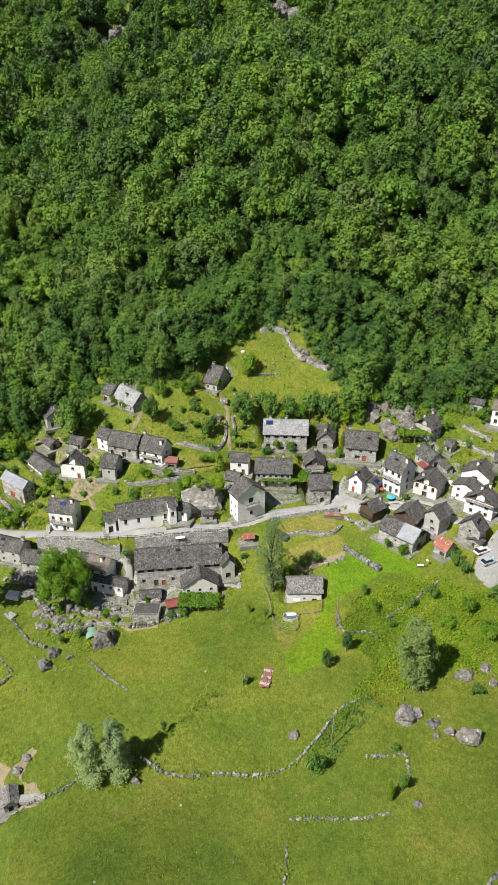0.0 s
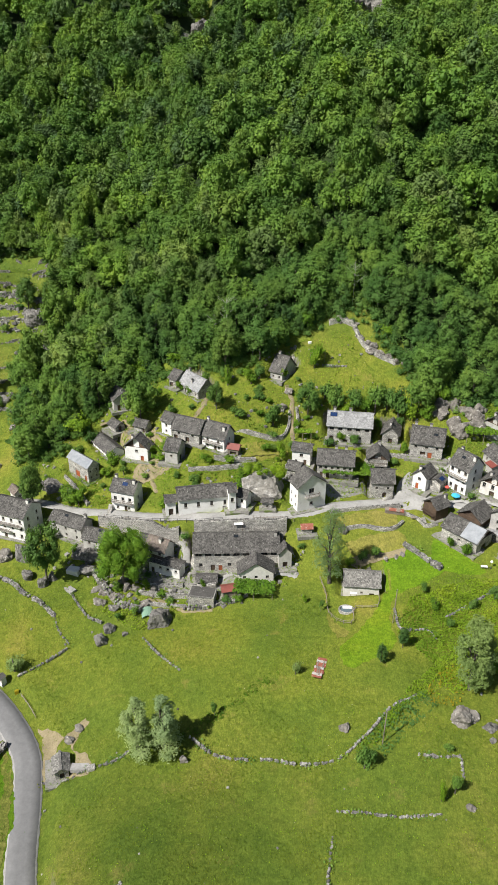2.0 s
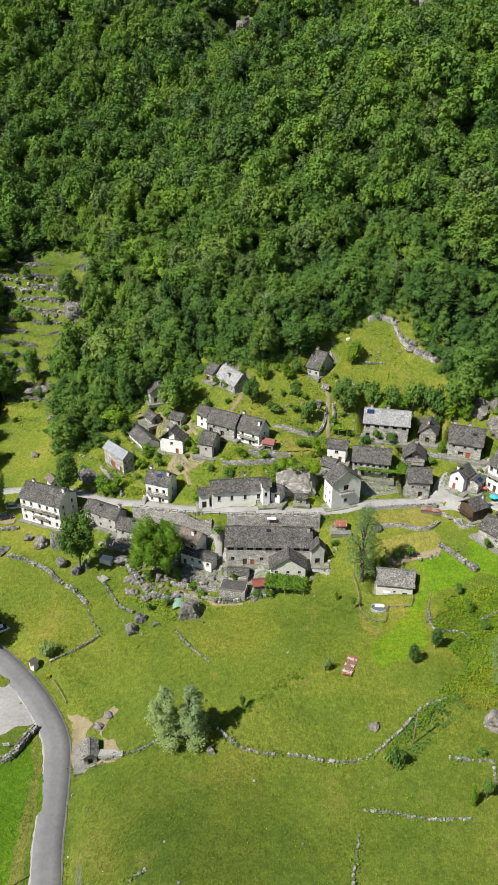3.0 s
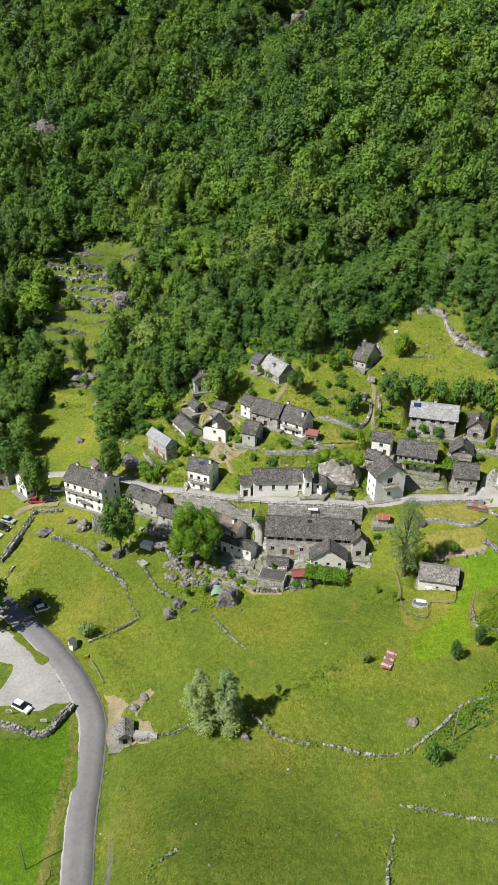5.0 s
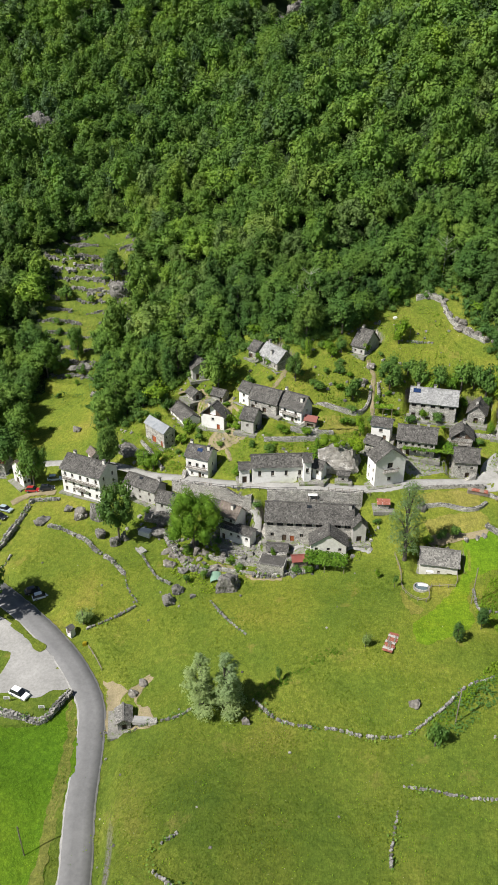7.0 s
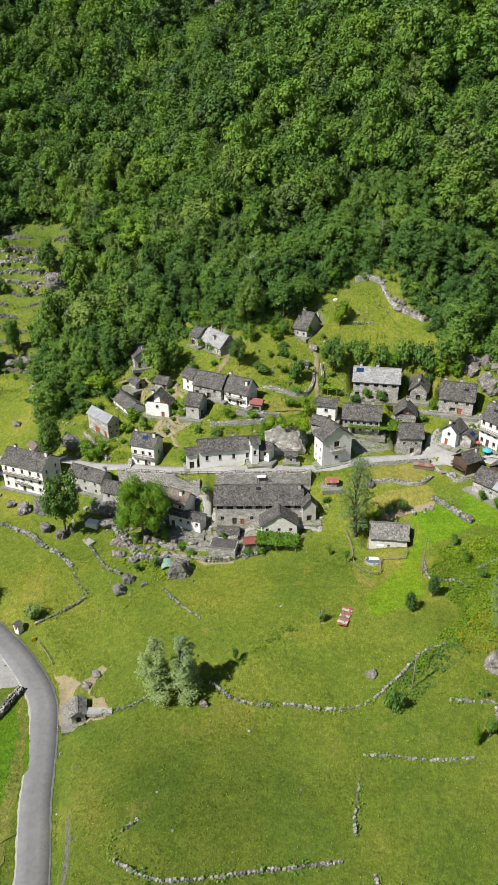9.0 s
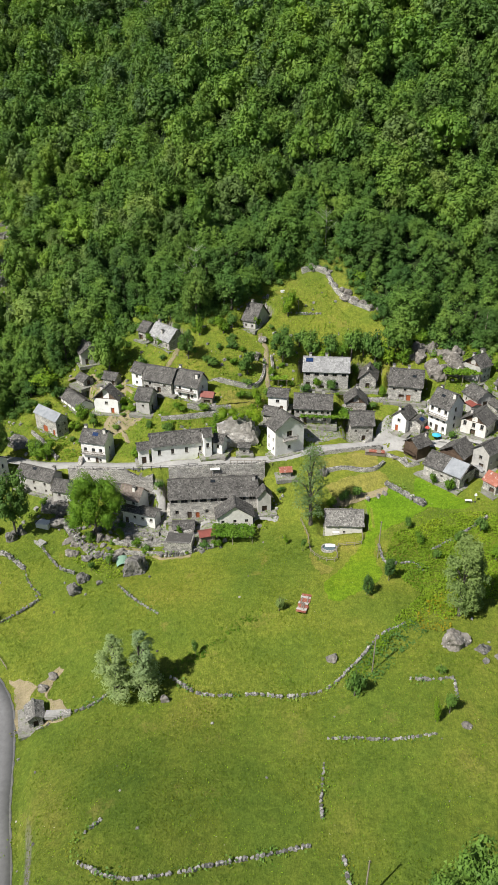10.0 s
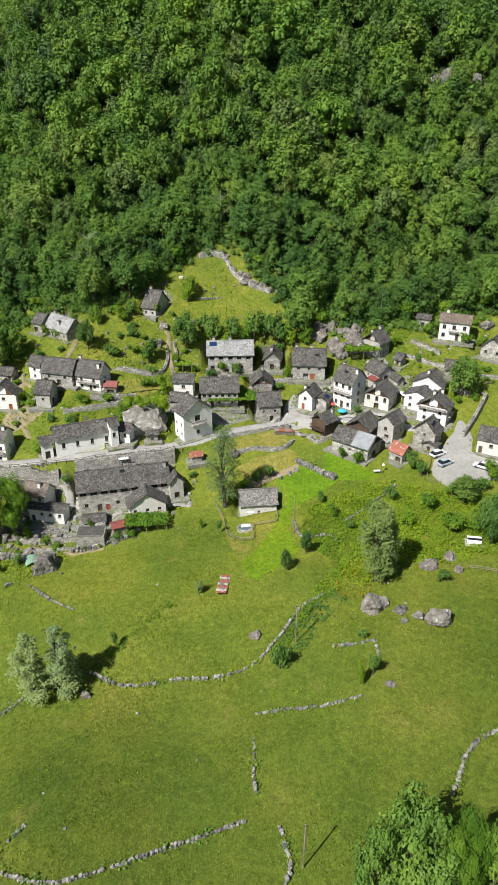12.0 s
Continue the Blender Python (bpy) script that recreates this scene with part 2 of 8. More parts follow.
LEAF = foliage("broad_leaf", (0.066, 0.138, 0.032), (0.113, 0.21, 0.044), (0.176, 0.275, 0.057))
DARKLEAF = foliage("dark_leaf", (0.054, 0.112, 0.03), (0.088, 0.164, 0.039), (0.136, 0.215, 0.05))
GREYLEAF = foliage("grey_green_leaf", (0.088, 0.144, 0.05), (0.131, 0.206, 0.069), (0.188, 0.256, 0.081))
PALELEAF = foliage("willow_leaf", (0.2, 0.28, 0.09), (0.25, 0.335, 0.115), (0.31, 0.39, 0.14), through_light=0.35)
SAGELEAF = foliage("sage_green_leaf", (0.24, 0.32, 0.13), (0.3, 0.38, 0.165), (0.36, 0.44, 0.2), spread=0.3, through_light=0.35, vary=0.2)
BIRCHLEAF = foliage("birch_leaf", (0.19, 0.27, 0.11), (0.24, 0.33, 0.135), (0.3, 0.38, 0.16), spread=0.25, through_light=0.45)
LIMELEAF = foliage("bright_leaf", (0.085, 0.175, 0.018), (0.132, 0.24, 0.022), (0.19, 0.29, 0.03), spread=0.3)
WEED = foliage("tall_weeds", (0.15, 0.25, 0.026), (0.215, 0.335, 0.032), (0.31, 0.39, 0.045), spread=0.2, through_light=0.5)
BLADE = foliage("grass_blade", (0.115, 0.18, 0.018), (0.17, 0.23, 0.024), (0.25, 0.275, 0.04), spread=0.1, through_light=0.5)
FERN = foliage("yellow_weeds", (0.24, 0.2, 0.015), (0.32, 0.26, 0.02), (0.38, 0.3, 0.02), spread=0.25)


def plain(name, colour, rough=0.5, metal=0.0, coat=0.0):
    m, _, _, bsdf = shader(name)
    bsdf.inputs["Base Color"].default_value = (*colour, 1)
    bsdf.inputs["Roughness"].default_value, bsdf.inputs["Metallic"].default_value = rough, metal
    bsdf.inputs["Coat Weight"].default_value = coat
    return m


PANE = plain("window_glass", (0.02, 0.024, 0.028), 0.08)
SOLAR = plain("solar_glass", (0.02, 0.045, 0.13), 0.12, 0.2)
IRON = plain("dark_iron", (0.06, 0.06, 0.06), 0.6, 0.6)
RUBBER = plain("tyre_rubber", (0.02, 0.02, 0.02), 0.8)
CARWHITE = plain("white_car_paint", (0.78, 0.79, 0.8), 0.25, 0.0, 0.6)
CARSILVER = plain("silver_blue_car_paint", (0.46, 0.55, 0.62), 0.28, 0.2, 0.6)
CARDARK = plain("black_car_paint", (0.03, 0.032, 0.036), 0.25, 0.1, 0.6)
CARRED = plain("red_car_paint", (0.4, 0.03, 0.03), 0.25, 0.0, 0.6)
CLOTHBLUE = plain("turquoise_cloth", (0.05, 0.42, 0.62), 0.8)
CLOTHRED = plain("red_cloth", (0.6, 0.08, 0.06), 0.8)
CLOTHWHITE = plain("white_cloth", (0.8, 0.8, 0.78), 0.8)
NETGREEN = plain("green_netting", (0.2, 0.33, 0.24), 0.8)
WATERBLUE = plain("trough_water", (0.12, 0.16, 0.17), 0.1)
# ---- lie of the land: heights along eight lines that run up the slope ----
STATIONS = (30, 60, 85, 110, 130, 142, 150, 165, 185, 205, 230, 265, 310, 370, 440, 520)
SECTIONS = {}
SECTIONS[-170] = (-22, -21, -20, -18, -15, -13, -11.5, -9, -5, 1, 12, 34, 57, 82, 115, 170)
SECTIONS[-110] = (-20, -19, -18.5, -16, -12, -9.5, -7.5, -5, -1, 4.5, 18, 40, 60, 88, 120, 175)
SECTIONS[-72] = (-18, -17.5, -16.7, -14, -10, -7.2, -4, 1, 10, 17, 29, 47, 71, 96, 126, 180)
SECTIONS[-50] = (-17, -17, -16.5, -12.5, -9, -7, -1, 5, 14, 22.5, 35, 54, 78, 100, 129, 183)
SECTIONS[-35] = (-6, -8.5, -12, -9.5, -8.5, -5.5, 3.8, 8.5, 18, 28, 41, 60, 84, 105, 132, 186)
SECTIONS[0] = (-5, -6, -7, -4, -4.5, -3.2, 2.5, 7, 15, 28.3, 45, 70, 100, 113, 140, 192)
SECTIONS[30] = (0, -1, 0, -0.5, -0.5, 1.5, 3.2, 6.2, 14.5, 27.5, 50, 77, 103, 118, 144, 194)
SECTIONS[60] = (3, 2, 1, 2, 3.5, 5.2, 6.8, 11, 17, 27, 50, 77, 104, 120, 146, 196)
SECTIONS[110] = (4, 3, 2, 3, 5, 7, 8.5, 13, 20, 32, 54, 81, 106, 122, 148, 198)


def hermite(knots, values, q):
    """A smooth curve through values at knots, read at q; values may carry further axes."""
    k = np.asarray(knots, float)
    v = np.asarray(values, float)
    q = np.clip(np.asarray(q, float), k[0], k[-1])
    i = np.clip(np.searchsorted(k, q) - 1, 0, len(k) - 2)
    m = np.gradient(v, k, axis=0)
    h = k[i + 1] - k[i]
    s = (q - k[i]) / h
    if v.ndim > 1:
        h, s = h[:, None], s[:, None]
    return ((1 + 2 * s) * (1 - s) ** 2 * v[i] + s * (1 - s) ** 2 * h * m[i]
            + s * s * (3 - 2 * s) * v[i + 1] + s * s * (s - 1) * h * m[i + 1])


BASE_Y = np.arange(30.0, 521.0, 2.0)
BASE_X = np.arange(-170.0, 111.0, 2.0)
BASE = hermite(sorted(SECTIONS), [hermite(STATIONS, SECTIONS[k], BASE_Y) for k in sorted(SECTIONS)], BASE_X)


def slope_z(x, y):
    """Height of the bare slope."""
    x, y = np.asarray(x, float), np.asarray(y, float)
    fx = np.clip((x + 170) / 2, 0, len(BASE_X) - 1.001)
    fy = np.clip((y - 30) / 2, 0, len(BASE_Y) - 1.001)
    i, j = fx.astype(int), fy.astype(int)
    a, b = fx - i, fy - j
    return (BASE[i, j] * (1 - a) * (1 - b) + BASE[i + 1, j] * a * (1 - b)
            + BASE[i, j + 1] * (1 - a) * b + BASE[i + 1, j + 1] * a * b)

# ---- ways and house pads that are cut into the slope ----
LANE_LINE = [(-128, 158.5, -7.4), (-116.4, 161, -6.4), (-99.6, 163.2, -4.2), (-90, 163.6, -3.0), (-77, 160.8, -1.4), (-66.5, 157.0, -0.6), (-54.9, 154.6, 1.0),
             (-46, 151.8, 2.6), (-38.1, 150.4, 3.8), (-25.8, 150.2, 5.0), (-15.3, 152.0, 5.1), (-6.2, 153.4, 4.8),
             (-0.1, 155.4, 4.7), (6.2, 158.6, 5.0), (14.2, 160.6, 5.2), (22.3, 162.2, 5.4), (29.0, 164.6, 6.0), (37, 162.2, 6.2), (46, 158.8, 6.8), (56, 153.5, 7.0), (63, 149.5, 6.6)]
ROAD_LINE = [(-39.5, 40, -16.8), (-43.5, 55.6, -16.9), (-48.6, 68.7, -17.2), (-52.2, 80.5, -17.1), (-55.7, 89.1, -16.8), (-63.2, 97.4, -16.0),
             (-73.3, 105.0, -15.4), (-81.0, 109.7, -15.0), (-92, 115.5, -14.6), (-112, 124, -13.6), (-140, 132, -13.4)]


def dense(line, step=1.5):
    """A smooth line through the points, a row every step or so."""
    line = np.array(line, float)
    s = np.concatenate([[0], np.cumsum(np.linalg.norm(np.diff(line[:, :2], axis=0), axis=1))])
    return hermite(s, line, np.linspace(0, s[-1], int(s[-1] / step) + 1))


def along(line, x, y):
    """Distance from points to a dense line, and the line's height there."""
    d = np.full(x.shape, 1e9)
    z = np.zeros(x.shape)
    for px, py, pz in line:
        q = (x - px) ** 2 + (y - py) ** 2
        near = q < d
        d[near], z[near] = q[near], pz
    return np.sqrt(d), z


LANE_PTS, ROAD_PTS = dense(LANE_LINE, 0.8), dense(ROAD_LINE, 0.8)
PADS = []         # x, y, z, yaw, half length, half width
TERRACES = []     # x0, x1, y, rise: level strips with a wall at the front


def ease(a):
    a = np.clip(a, 0, 1)
    return a * a * (3 - 2 * a)


def ground_z(x, y):
    """Height of the ground with its ways, pads and terraces."""
    x, y = np.atleast_1d(np.asarray(x, float)).copy(), np.atleast_1d(np.asarray(y, float)).copy()
    z = slope_z(x, y)
    far = np.maximum(0, y - 520)
    z = z + far * 0.55
    # ribs and gullies of the wooded mountainside
    w = ease((y - 228) / 45)
    gully = 9.0 * ease((y - 284) / 30) * np.exp(-((x - np.interp(y, (275, 300, 331, 347, 375, 425, 450), (-94, -112, -107, -112, -117, -102, -84))) / 12.0) ** 2)
    gully += 7.0 * ease((y - 350) / 30) * np.exp(-((x - np.interp(y, (380, 440), (-61, -44))) / 11.0) ** 2)
    gully += 6.0 * w * np.exp(-((x - np.interp(y, (230, 300, 400), (66, 104, 128))) / 11.0) ** 2)
    z = z - gully + w * ease((x + 260) / 60) * (2.6 * np.sin(x * 0.105 + 1.4 * np.sin(y * 0.021) + 0.6) + 1.6 * np.sin(x * 0.21 - y * 0.06 + 2.0) + 1.4 * np.sin(y * 0.13 + 1.2 * np.sin(x * 0.05)))
    # hay terraces on the slope
    k = ease((x + 150) / 8) * ease((-92 - x) / 6) * ease((y - 196) / 6) * ease((282 - y) / 8)
    step = 3.2
    wob = z + 0.5 * np.sin(x * 0.13) + 0.35 * np.sin(x * 0.31 + 1)
    fl = np.floor(wob / step)
    fr = wob / step - fl
    z = z + k * (step * (fl + 0.18 * fr + 0.82 * ease((fr - 0.86) / 0.14)) - wob)
    for cx, cy, cz, yaw, hl, hw in PADS:
        near = (abs(x - cx) < hl + hw + 6) & (abs(y - cy) < hl + hw + 6)
        if not near.any():
            continue
        c, s = math.cos(yaw), math.sin(yaw)
        u, v = (x[near] - cx) * c + (y[near] - cy) * s, -(x[near] - cx) * s + (y[near] - cy) * c
        d = np.hypot(np.maximum(0, abs(u) - hl), np.maximum(0, abs(v) - hw))
        w = 1 - ease((d - 0.5) / 1.8)
        z[near] = z[near] * (1 - w) + cz * w
    d, h = along(LANE_PTS, x, y)
    w = 1 - ease((d - 2.1) / 0.7)
    z = z * (1 - w) + h * w
    # the cut at the foot of the lane's retaining wall
    below = np.interp(x, LANE_PTS[:, 0], LANE_PTS[:, 1]) - y > 0
    w = ease((d - 2.5) / 0.45) * ease((7.5 - d) / 2.0) * below * ease((x + 57) / 3) * ease((-2 - x) / 3)
    z = z - w * np.maximum(0, z - (h - 3.3))
    d, h = along(ROAD_PTS, x, y)
    w = 1 - ease((d - 3.6) / 4.0)
    z = z * (1 - w) + (h - 0.05) * w
    return z


def gz(x, y):
    return float(ground_z([x], [y])[0])

# ---- the houses: ridge middle, base height, bearing of the ridge, length, half width, wall height, rise ----
HOUSES = []


def plan(name, label, x, y, z, yaw, length, half, wall_h, rise, walls, roof, openings=(), chimneys=(), extras=()):
    HOUSES.append((name, label, x, y, z, yaw, length, half, wall_h, rise, walls, roof, openings, chimneys, extras))
    PADS.append((x, y, z, radians(yaw), length / 2 - 0.3, half - 0.35))


plan("house", "tall narrow grey stone house with slab roof beside woods", -62.4, 195.0, 15.5, -61, 7.8, 3.1, 3.7, 2.1, GREYPLASTER, SLAB,
     [('e', 'w', 1.0, 1.0, 3.2, 2.0, 0.7, 0.7), ('e', 'd', 0.3, 1.0, 1.9), ('s', 'w', 2.0, 2.0, 0.9, 1.9, 0.6, 0.7)], [(0.8, 0.1)], [])
plan("hut", "small grey stone hut with mossy slab roof", -61.4, 186.2, 11.5, -43, 5.0, 2.0, 1.6, 1.5, STONE, SLAB,
     [('e', 'k', 0.5, 1.2, 1.7)], [], [])
plan("hut", "low pale stone hut with slab roof", -52.5, 184.7, 12.5, -18, 4.7, 2.2, 1.9, 1.6, PALESTONE, SLAB,
     [('s', 'd', 0.85, 0.9, 1.6)], [], [])
plan("house", "small white house with gabled slab roof and timber gable", -51.6, 174.9, 8.0, -99, 4.3, 4.0, 4.1, 3.6, WHITE, SLAB,
     [('e', 'w', 1.0, 1.0, 2.8, 2.0, 0.9, 0.8), ('e', 'o', 0.75, 1.0, 1.7), ('s', 'w', 1.0, 1.0, 1.6, 2.0, 0.6, 0.8)], [(0.4, -0.3)], [('tg', 'e')])
plan("house", "long white cottage with sagging slab roof", -62.7, 180.3, 7.0, -48, 11.8, 2.9, 1.6, 2.0, WHITE, SLAB,
     [('s', 'w', 4.0, 1.0, 0.3, 2.0, 0.7, 0.8), ('e', 'w', 1.0, 1.0, 1.2, 2.0, 0.7, 0.8)], [], [])
plan("barn", "stone barn with pale sheet metal roof and orange doors", -67.9, 171.3, 2.9, -37, 10.8, 2.3, 5.0, 1.9, PALESTONE, ZINC,
     [('s', 'o', 0.45, 2.2, 2.2), ('s', 'o', 0.85, 1.0, 2.0), ('e', 'w', 2.0, 2.0, 1.2, 2.0, 0.6, 0.7)], [], [])
plan("house", "white two-storey house with vine-clad balcony and slab roof", -51.3, 158.9, 0.8, -11, 7.6, 3.2, 6.4, 2.5, WHITE, SLAB,
     [('s', 'w', 3.0, 1.0, 3.6, 2.0, 0.9, 1.1), ('s', 'd', 0.48, 0.9, 2.0), ('s', 'd', 0.62, 0.9, 2.0), ('s', 'w', 2.0, 1.0, 0.9, 2.0, 0.7, 0.8), ('e', 'w', 1.0, 2.0, 1.0, 2.4, 0.8, 1.0)], [(-0.85, 0.1), (0.8, -0.2)], [('bal', 's', 3.1, 0.95), ('sol', 0.1, -0.35, 1.1)])
plan("house", "white end house of a row with slab roof", -43.0, 182.5, 13.3, -30, 4.6, 2.5, 4.3, 2.3, WHITE, SLAB,
     [('s', 'w', 1.0, 2.0, 0.9, 1.9, 0.8, 0.8)], [], [])
plan("house", "stone row house with open loft under a slab roof", -36.4, 179.7, 13.0, -20, 9.8, 3.4, 3.6, 3.4, PALESTONE, SLAB,
     [('s', 'k', 0.12, 1.3, 1.8), ('s', 'k', 0.55, 1.3, 1.8), ('s', 'w', 2.0, 1.0, 2.1, 2.0, 0.8, 0.8)], [], [])
plan("house", "white row house with balcony, stairs and slab roof", -27.7, 177.2, 12.2, -23, 8.3, 3.3, 4.1, 3.7, WHITE, SLAB,
     [('s', 'w', 2.0, 2.0, 0.7, 1.9, 0.8, 1.0), ('s', 'd', 0.6, 0.9, 1.9), ('e', 'w', 1.0, 2.0, 1.0, 2.0, 0.7, 0.8)], [(-0.9, 0.1), (0.75, -0.4)], [('bal', 's', 2.3, 0.8)])
plan("house", "old stone house with slab roof and arched shade", -39.9, 172.4, 9.6, -12, 4.7, 3.3, 4.2, 2.7, GREYPLASTER, SLAB,
     [('s', 'w', 1.0, 1.0, 2.2, 2.0, 0.7, 0.7), ('e', 'k', 0.4, 1.6, 2.2)], [], [])
plan("cottage", "grey stone cottage under an old slab roof", -44.0, 201.0, 21.2, -35, 4.0, 3.0, 2.9, 2.4, STONE, SLAB,
     [('s', 'k', 0.3, 1.6, 1.7)], [], [])
plan("cottage", "grey stone cottage with slab roof and chimneys", -37.3, 196.8, 20.7, -45, 10.9, 3.4, 2.6, 3.4, STONE, PALESLAB,
     [('s', 'k', 0.3, 0.9, 1.7), ('s', 'w', 3.0, 1.0, 0.8, 2.0, 0.6, 0.7)], [(-0.8, 0.1), (0.1, -0.6)], [])
plan("house", "stone garden house with dark slab roof", -10.3, 203.5, 25.1, -28, 5.2, 4.5, 2.4, 4.5, GREYPLASTER, SLAB,
     [('e', 'w', 1.0, 1.0, 1.0, 2.0, 0.7, 0.8), ('s', 'w', 2.0, 1.0, 0.6, 2.0, 0.7, 0.8)], [(-0.6, 0.1)], [])
plan("house", "large stone house with pale slab roof and open loft", 11.2, 186.3, 12.8, -3, 13.6, 4.3, 5.3, 3.1, PALESTONE, PALESLAB,
     [('s', 'k', 0.42, 1.4, 1.0), ('s', 'w', 5.0, 1.0, 3.9, 2.0, 1.3, 0.9), ('s', 'k', 0.1, 1.2, 2.0), ('s', 'd', 0.57, 1.0, 2.0), ('s', 'w', 2.0, 1.0, 1.2, 2.0, 0.7, 0.9)], [(0.0, 0.1), (-0.75, 0.1)], [('sol', -0.72, -0.25, 1.4)])
plan("chapel", "long white chapel with arched windows and slab roof", -28.5, 155.2, 4.0, 16, 15.2, 3.1, 5.3, 2.4, WHITE, SLAB,
     [('s', 'w', 4.0, 1.0, 2.6, 2.0, 0.8, 1.5), ('s', 'd', 0.86, 1.1, 2.1)], [], [])
plan("sacristy", "white sacristy with slab roof beside a boulder", -17.5, 155.3, 6.0, -19, 3.3, 1.9, 3.3, 1.7, WHITE, SLAB,
     [('s', 'w', 1.0, 1.0, 1.6, 2.0, 0.8, 1.1)], [], [])
plan("house", "tall white gabled house with balcony above the lane", -0.4, 159.1, 4.9, -61, 5.5, 4.6, 7.4, 3.5, WHITE, SLAB,
     [('e', 'w', 1.0, 1.0, 1.4, 2.0, 1.0, 1.0), ('e', 'w', 1.0, 1.0, 5.0, 2.0, 1.6, 1.6), ('s', 'w', 2.0, 2.0, 1.5, 2.6, 0.6, 0.8)], [], [('bal', 'e', 4.2, 0.5)])
plan("house", "small white house with slab roof", -2.5, 174.2, 10.0, -9, 6.0, 2.4, 4.5, 1.7, WHITE, SLAB,
     [('s', 'w', 1.0, 1.0, 2.7, 2.0, 1.0, 0.9), ('s', 'd', 0.72, 0.9, 1.8), ('s', 'w', 2.0, 1.0, 0.9, 2.0, 0.7, 0.7)], [], [])
plan("house", "long stone house with shutters and slab roof", 7.2, 172.4, 8.1, -3, 10.8, 4.2, 4.5, 2.9, PALESTONE, SLAB,
     [('s', 'w', 6.0, 1.0, 3.0, 2.0, 0.8, 0.9), ('s', 'd', 0.12, 0.9, 1.9), ('s', 'd', 0.3, 0.9, 1.9), ('s', 'w', 3.0, 1.0, 1.0, 2.0, 0.8, 1.0)], [(0.0, 0.15), (0.55, 0.1)], [('sol', -0.35, 0.15, 1.6)])
plan("house", "stone house with timber gable and balcony", 19.4, 176.4, 9.2, -92, 6.7, 3.2, 3.0, 2.8, STONE, SLAB,
     [('e', 'w', 2.0, 1.0, 0.5, 2.0, 0.9, 1.0)], [(-0.6, 0.1)], [('tg', 'e'), ('bal', 'e', 1.6, 0.9)])
plan("house", "stone house with outside stairs and slab roof", 20.3, 168.3, 4.6, 3, 6.8, 3.4, 4.9, 2.8, STONE, SLAB,
     [('s', 'd', 0.62, 1.1, 2.0), ('s', 'k', 0.6, 1.1, 1.8), ('s', 'w', 2.0, 1.0, 2.8, 2.0, 0.7, 0.8)], [], [])
plan("house", "stone house with white base bands and slab roof", 34.1, 182.1, 11.5, -11, 9.8, 4.9, 4.4, 3.6, PALESTONE, SLAB,
     [('s', 'k', 0.4, 1.5, 1.9), ('s', 'o', 0.62, 1.2, 1.9), ('s', 'w', 3.0, 1.0, 3.0, 2.0, 0.8, 0.8), ('e', 'w', 1.0, 2.0, 0.8, 2.0, 0.7, 0.8)], [(-0.85, 0.1), (0.1, 0.1)], [('sky', 0.45, -0.4)])
plan("house", "small white gabled house with red window frames", 32.2, 169.8, 6.7, 55, 6.0, 2.4, 4.1, 2.2, WHITE, SLAB,
     [('w', 'w', 1.0, 1.0, 2.9, 2.0, 0.9, 1.0), ('w', 'o', 0.35, 0.9, 1.9), ('w', 'w', 1.0, 1.0, 0.9, 2.0, 0.7, 0.8), ('s', 'w', 1.0, 1.0, 1.0, 2.0, 0.7, 0.8)], [(-0.8, 0.1)], [])
plan("house", "tall white three-storey house with balcony and slab roof", 43.1, 168.6, 7.5, -48, 6.9, 3.6, 7.5, 3.7, WHITE, SLAB,
     [('s', 'w', 3.0, 3.0, 0.9, 2.5, 0.9, 1.2), ('s', 'd', 0.48, 1.0, 2.1), ('e', 'w', 1.0, 3.0, 1.4, 2.4, 0.9, 1.2)], [(-0.8, 0.2), (0.9, -0.25)], [('bal', 's', 4.6, 1.0), ('sky', -0.1, -0.35)])
plan("house", "grey stone house with brown timber gable", 54.8, 186.3, 15.5, 40, 5.8, 3.3, 4.4, 2.7, GREYPLASTER, SLAB,
     [('w', 'w', 2.0, 1.0, 2.4, 2.0, 0.9, 1.0), ('s', 'w', 3.0, 2.0, 0.8, 1.9, 0.7, 0.8)], [(-0.3, 0.3), (0.85, 0.1)], [('tg', 'w')])
plan("house", "stone house with slab roof and lean-to", 53.4, 175.8, 11.9, -67, 7.1, 3.1, 2.7, 2.3, GREYPLASTER, SLAB,
     [('s', 'w', 2.0, 1.0, 1.0, 2.0, 0.7, 0.8), ('e', 'k', 0.5, 1.6, 2.0)], [], [])
plan("house", "white-fronted house with columns and slab roof", 51.3, 165.4, 8.4, 53, 7.0, 3.8, 3.7, 2.7, CREAM, SLAB,
     [('w', 'w', 3.0, 1.0, 2.3, 2.0, 0.9, 1.4), ('w', 'k', 0.5, 1.4, 1.7), ('s', 'w', 2.0, 1.0, 1.3, 2.0, 0.8, 0.9)], [(-0.4, 0.4)], [('tg', 'w')])
plan("barn", "dark timber barn with gallery and slab roof", 34.3, 158.3, 4.5, 36, 5.3, 2.7, 3.7, 2.0, TIMBER, SLAB,
     [('w', 'k', 0.5, 1.5, 1.9)], [(0.9, -0.3)], [('tg', 'w'), ('bal', 'w', 1.7, 0.95)])
plan("barn", "dark timber hay barn with slab roof", 44.1, 155.4, 5.1, 50, 7.1, 3.6, 2.6, 2.5, TIMBER, SLAB,
     [('w', 'k', 0.5, 3.0, 1.6)], [], [('tg', 'w')])
